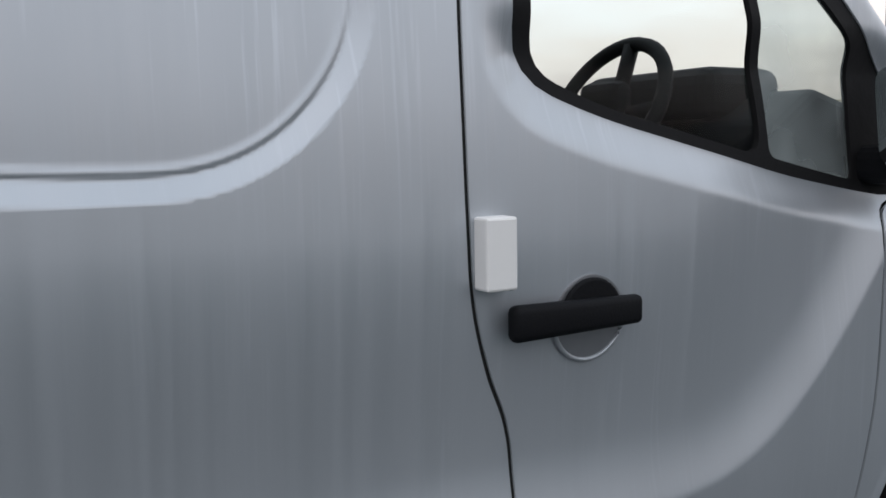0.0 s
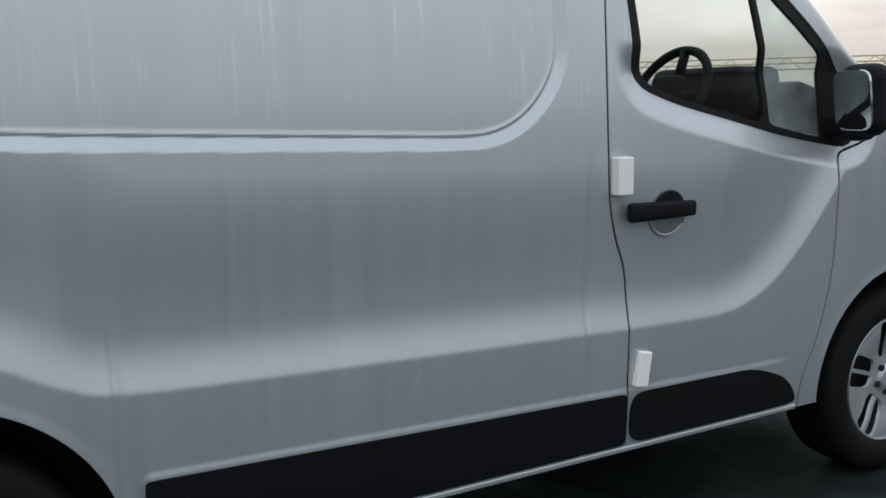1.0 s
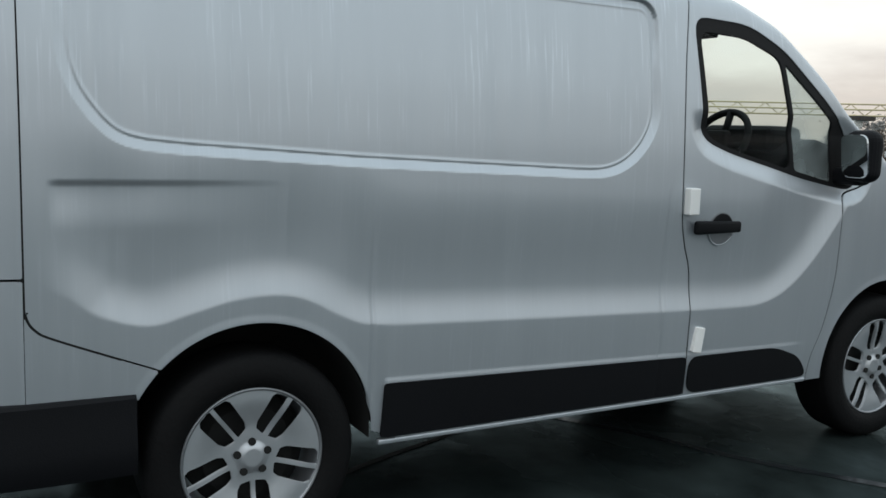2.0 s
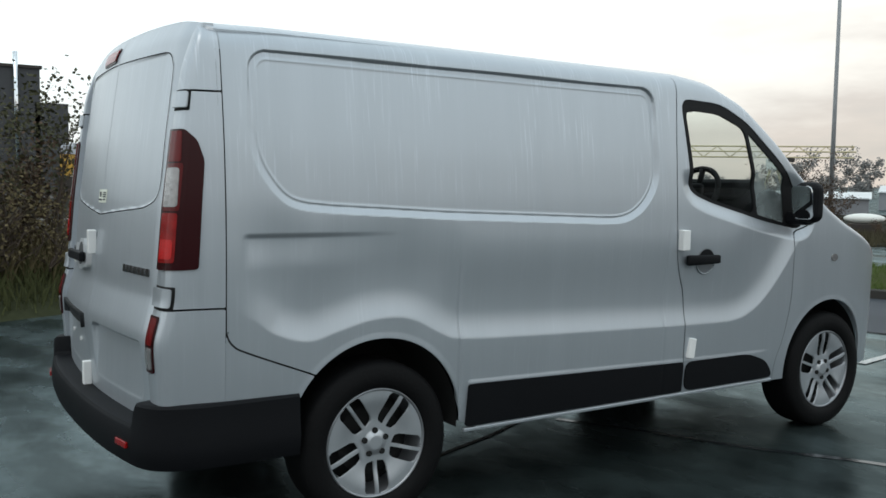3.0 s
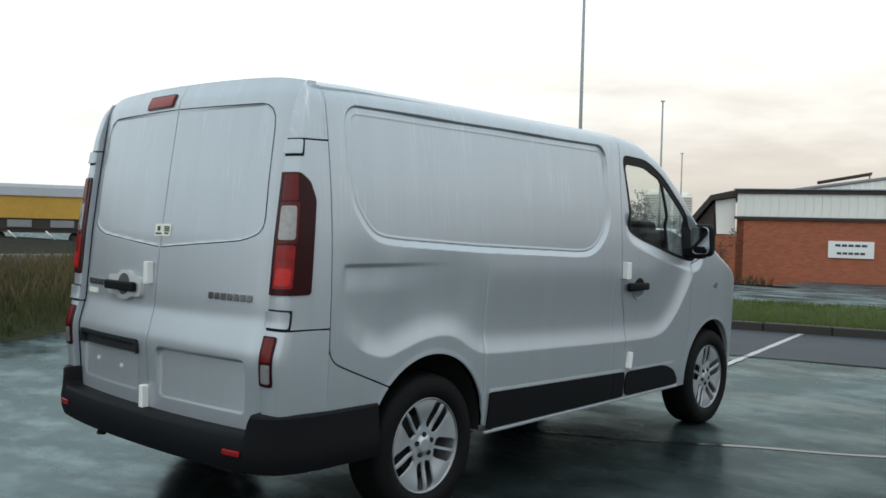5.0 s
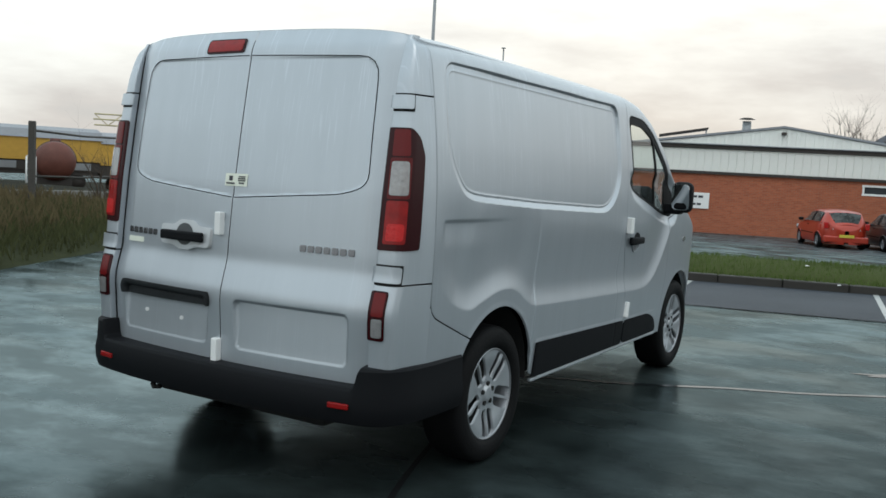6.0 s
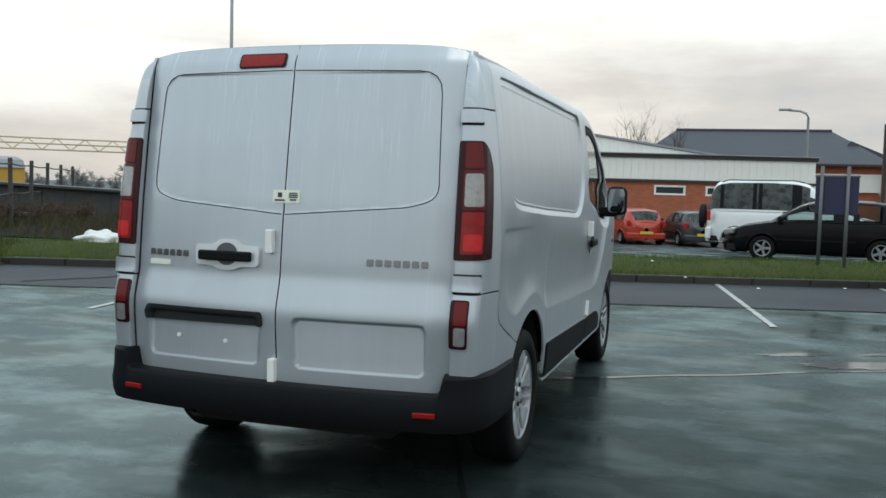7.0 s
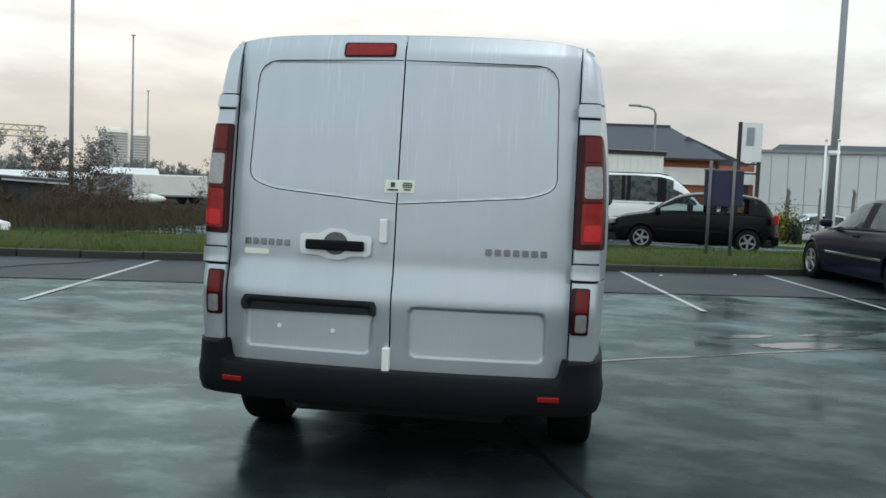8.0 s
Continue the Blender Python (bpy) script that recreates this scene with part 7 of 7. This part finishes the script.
RUST = material("rust_brown_tank_paint", (0.115, 0.034, 0.022), 0.6, grain=0.25, scale=3, bump=0.15, stain=0.4, stain_scale=0.6)
tank = thing("storage_tank", (29.3, 41.6, fall(29.3)), 54, "rust-brown storage tank with domed ends on dark saddles", "tank")
MID = 0.85 - fall(29.3)
bm = revolve([(0.02, 1.72), (0.45, 1.67), (0.80, 1.52), (1.02, 1.28), (1.08, 1.0), (1.08, -1.0), (1.02, -1.28), (0.80, -1.52), (0.45, -1.67), (0.02, -1.72)], 36)
bmesh.ops.rotate(bm, verts=bm.verts, cent=(0, 0, 0), matrix=Matrix.Rotation(radians(90), 3, "Z"))
bmesh.ops.translate(bm, verts=bm.verts, vec=(0, 0, MID))
part("shell", bm, RUST, tank)
for x in (-0.9, 0.9):
    part("saddle", prism([(-0.85, -0.1), (0.85, -0.1), (0.95, MID - 0.5), (0.5, MID - 0.9), (-0.5, MID - 0.9), (-0.95, MID - 0.5)], x - 0.12, x + 0.12, "x"), DARK_TRIM, tank)
    part("strap", tube([(x, 1.09 * math.cos(a), MID + 1.09 * math.sin(a)) for a in [radians(10 * k) for k in range(19)]], 0.03, 5), DARK_TRIM, tank)
part("manhole", tube([(0, 0, MID + 1.0), (0, 0, MID + 1.25)], 0.28, 16), RUST, tank)
for y in (0.95, 1.40):
    part("ladder_rail", tube([(-1.5, y, -0.1), (-1.5, y, MID + 0.2)], 0.045, 6), WHITE_PLASTIC, tank)
for k in range(5):
    part("rung", tube([(-1.5, 0.95, 0.2 + 0.35 * k), (-1.5, 1.40, 0.2 + 0.35 * k)], 0.03, 5), WHITE_PLASTIC, tank)

dark_works = thing("dark_works", (8.6, 66.5, -0.5), 0, "dark clad works building with steel flues", "building", kind="structure")
DARK_CLAD = material("dark_cladding", (0.05, 0.052, 0.058), 0.6, grain=0.15, scale=4, bump=0.1, stain=0.2, stain_scale=0.3)
part("tall_block", box((-3.7, 3, 4.7), (11, 8, 9.4)), DARK_CLAD, dark_works)
part("low_block", box((2.55, 3, 3.5), (2.2, 8, 7.0)), DARK_CLAD, dark_works)
for x, h in ((0.2, 10.4), (-1.6, 7.6), (-4.5, 10.2)):
    part("flue", tube([(x, -1.3, 3.0), (x, -1.3, h)], 0.16, 10), CHROME, dark_works)
part("roof_kerb", box((-3.7, 3, 9.45), (11.3, 8.3, 0.2)), DARK_TRIM, dark_works)

# both tower colours are lightened to carry the haze of distance
TOWER_WALL = material("haze_toned_tower_render", (0.85, 0.81, 0.74), 0.7, grain=0.06, scale=0.5, bump=0, stain=0.08, stain_scale=0.1)
TOWER_GLASS = material("haze_toned_tower_glass", (0.50, 0.49, 0.48), 0.4, grain=0.1, bump=0)
tower = thing("tower_block", (370, 191, -1), 27.2, "pale sixteen-storey tower block on the skyline", "building", kind="structure")
for y, w, h, n in ((4.8, 12.5, 19.2, 15), (-6.2, 8.5, 18.2, 14)):
    part("wall", box((6, y, h / 2), (12, w, h)), TOWER_WALL, tower)
    for k in range(n):
        z = 1.6 + k * (h - 2.2) / n
        part("window_band", box((-0.10, y, z), (0.3, w * 0.9, 0.55)), TOWER_GLASS, tower)
        part("balcony_slab", box((-0.35, y, z + 0.55), (0.9, w * 0.98, 0.2)), TOWER_WALL, tower)
    part("plant_room", box((6, y, h + 0.7), (5, w * 0.5, 1.4)), TOWER_WALL, tower)

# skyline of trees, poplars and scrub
# distance haze is put into the pale grey of these trees
HAZE_LEAF = material("hazed_foliage", (0.25, 0.25, 0.245), 0.9, spec=0.02, grain=0.3, scale=0.6, bump=0, stain=0.3, stain_scale=0.1)
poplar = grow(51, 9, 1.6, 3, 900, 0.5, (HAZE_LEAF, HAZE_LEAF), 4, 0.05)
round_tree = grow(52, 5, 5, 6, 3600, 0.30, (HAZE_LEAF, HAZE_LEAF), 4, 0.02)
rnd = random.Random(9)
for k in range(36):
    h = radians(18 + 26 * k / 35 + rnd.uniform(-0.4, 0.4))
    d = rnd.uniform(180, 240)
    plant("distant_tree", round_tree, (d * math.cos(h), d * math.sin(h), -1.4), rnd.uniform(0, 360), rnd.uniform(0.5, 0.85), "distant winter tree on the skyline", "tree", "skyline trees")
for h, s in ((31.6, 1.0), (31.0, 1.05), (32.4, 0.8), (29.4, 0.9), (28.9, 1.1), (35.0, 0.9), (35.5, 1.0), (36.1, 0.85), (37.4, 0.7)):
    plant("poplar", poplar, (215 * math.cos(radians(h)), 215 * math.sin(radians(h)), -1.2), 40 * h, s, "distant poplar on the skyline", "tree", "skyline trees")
brush = grow(61, 2.4, 3.2, 12, 3600, 0.075, (TWIG, RUSSET), 6, 0.0, 0.45)
plant("brush", brush, (34.2, 21.2, -0.7), 0, 1.15, "tall reddish-brown winter brush", "bush")
plant("brush", brush, (32.0, 20.4, -0.7), 120, 0.95, "tall reddish-brown winter brush", "bush")
plant("brush", brush, (40.0, 13.8, -0.8), 50, 0.8, "reddish-brown winter brush beside the brick unit", "bush")
plant("brush", brush, (33.5, 13.4, -0.7), 200, 0.85, "reddish-brown winter brush beside the brick unit", "bush")
for x, y, turn, size in ((20.3, 13.3, 30, 0.40), (22.4, 13.0, 140, 0.44), (24.2, 13.6, 260, 0.46), (18.6, 12.9, 80, 0.34)):
    plant("brush", brush, (x, y, fall(x) - 0.05), turn, size, "low brown winter brush beyond the verge", "bush")
row = grow(62, 1.6, 2.0, 10, 3200, 0.075, (TWIG, RUSSET), 5, 0.0, 0.5)
for k in range(26):
    t = k / 25
    x, y = 14.5 + 16.5 * t + rnd.uniform(-0.4, 0.4), 17.6 - 3.0 * t + 9 * t * (1 - t) + rnd.uniform(-0.5, 0.5)
    plant("hedge_plant", row, (x, y, fall(x) - 0.15), rnd.uniform(0, 360), rnd.uniform(0.42, 0.56), "brown untrimmed winter scrub beyond the verge", "hedge", "hedge beyond the verge")
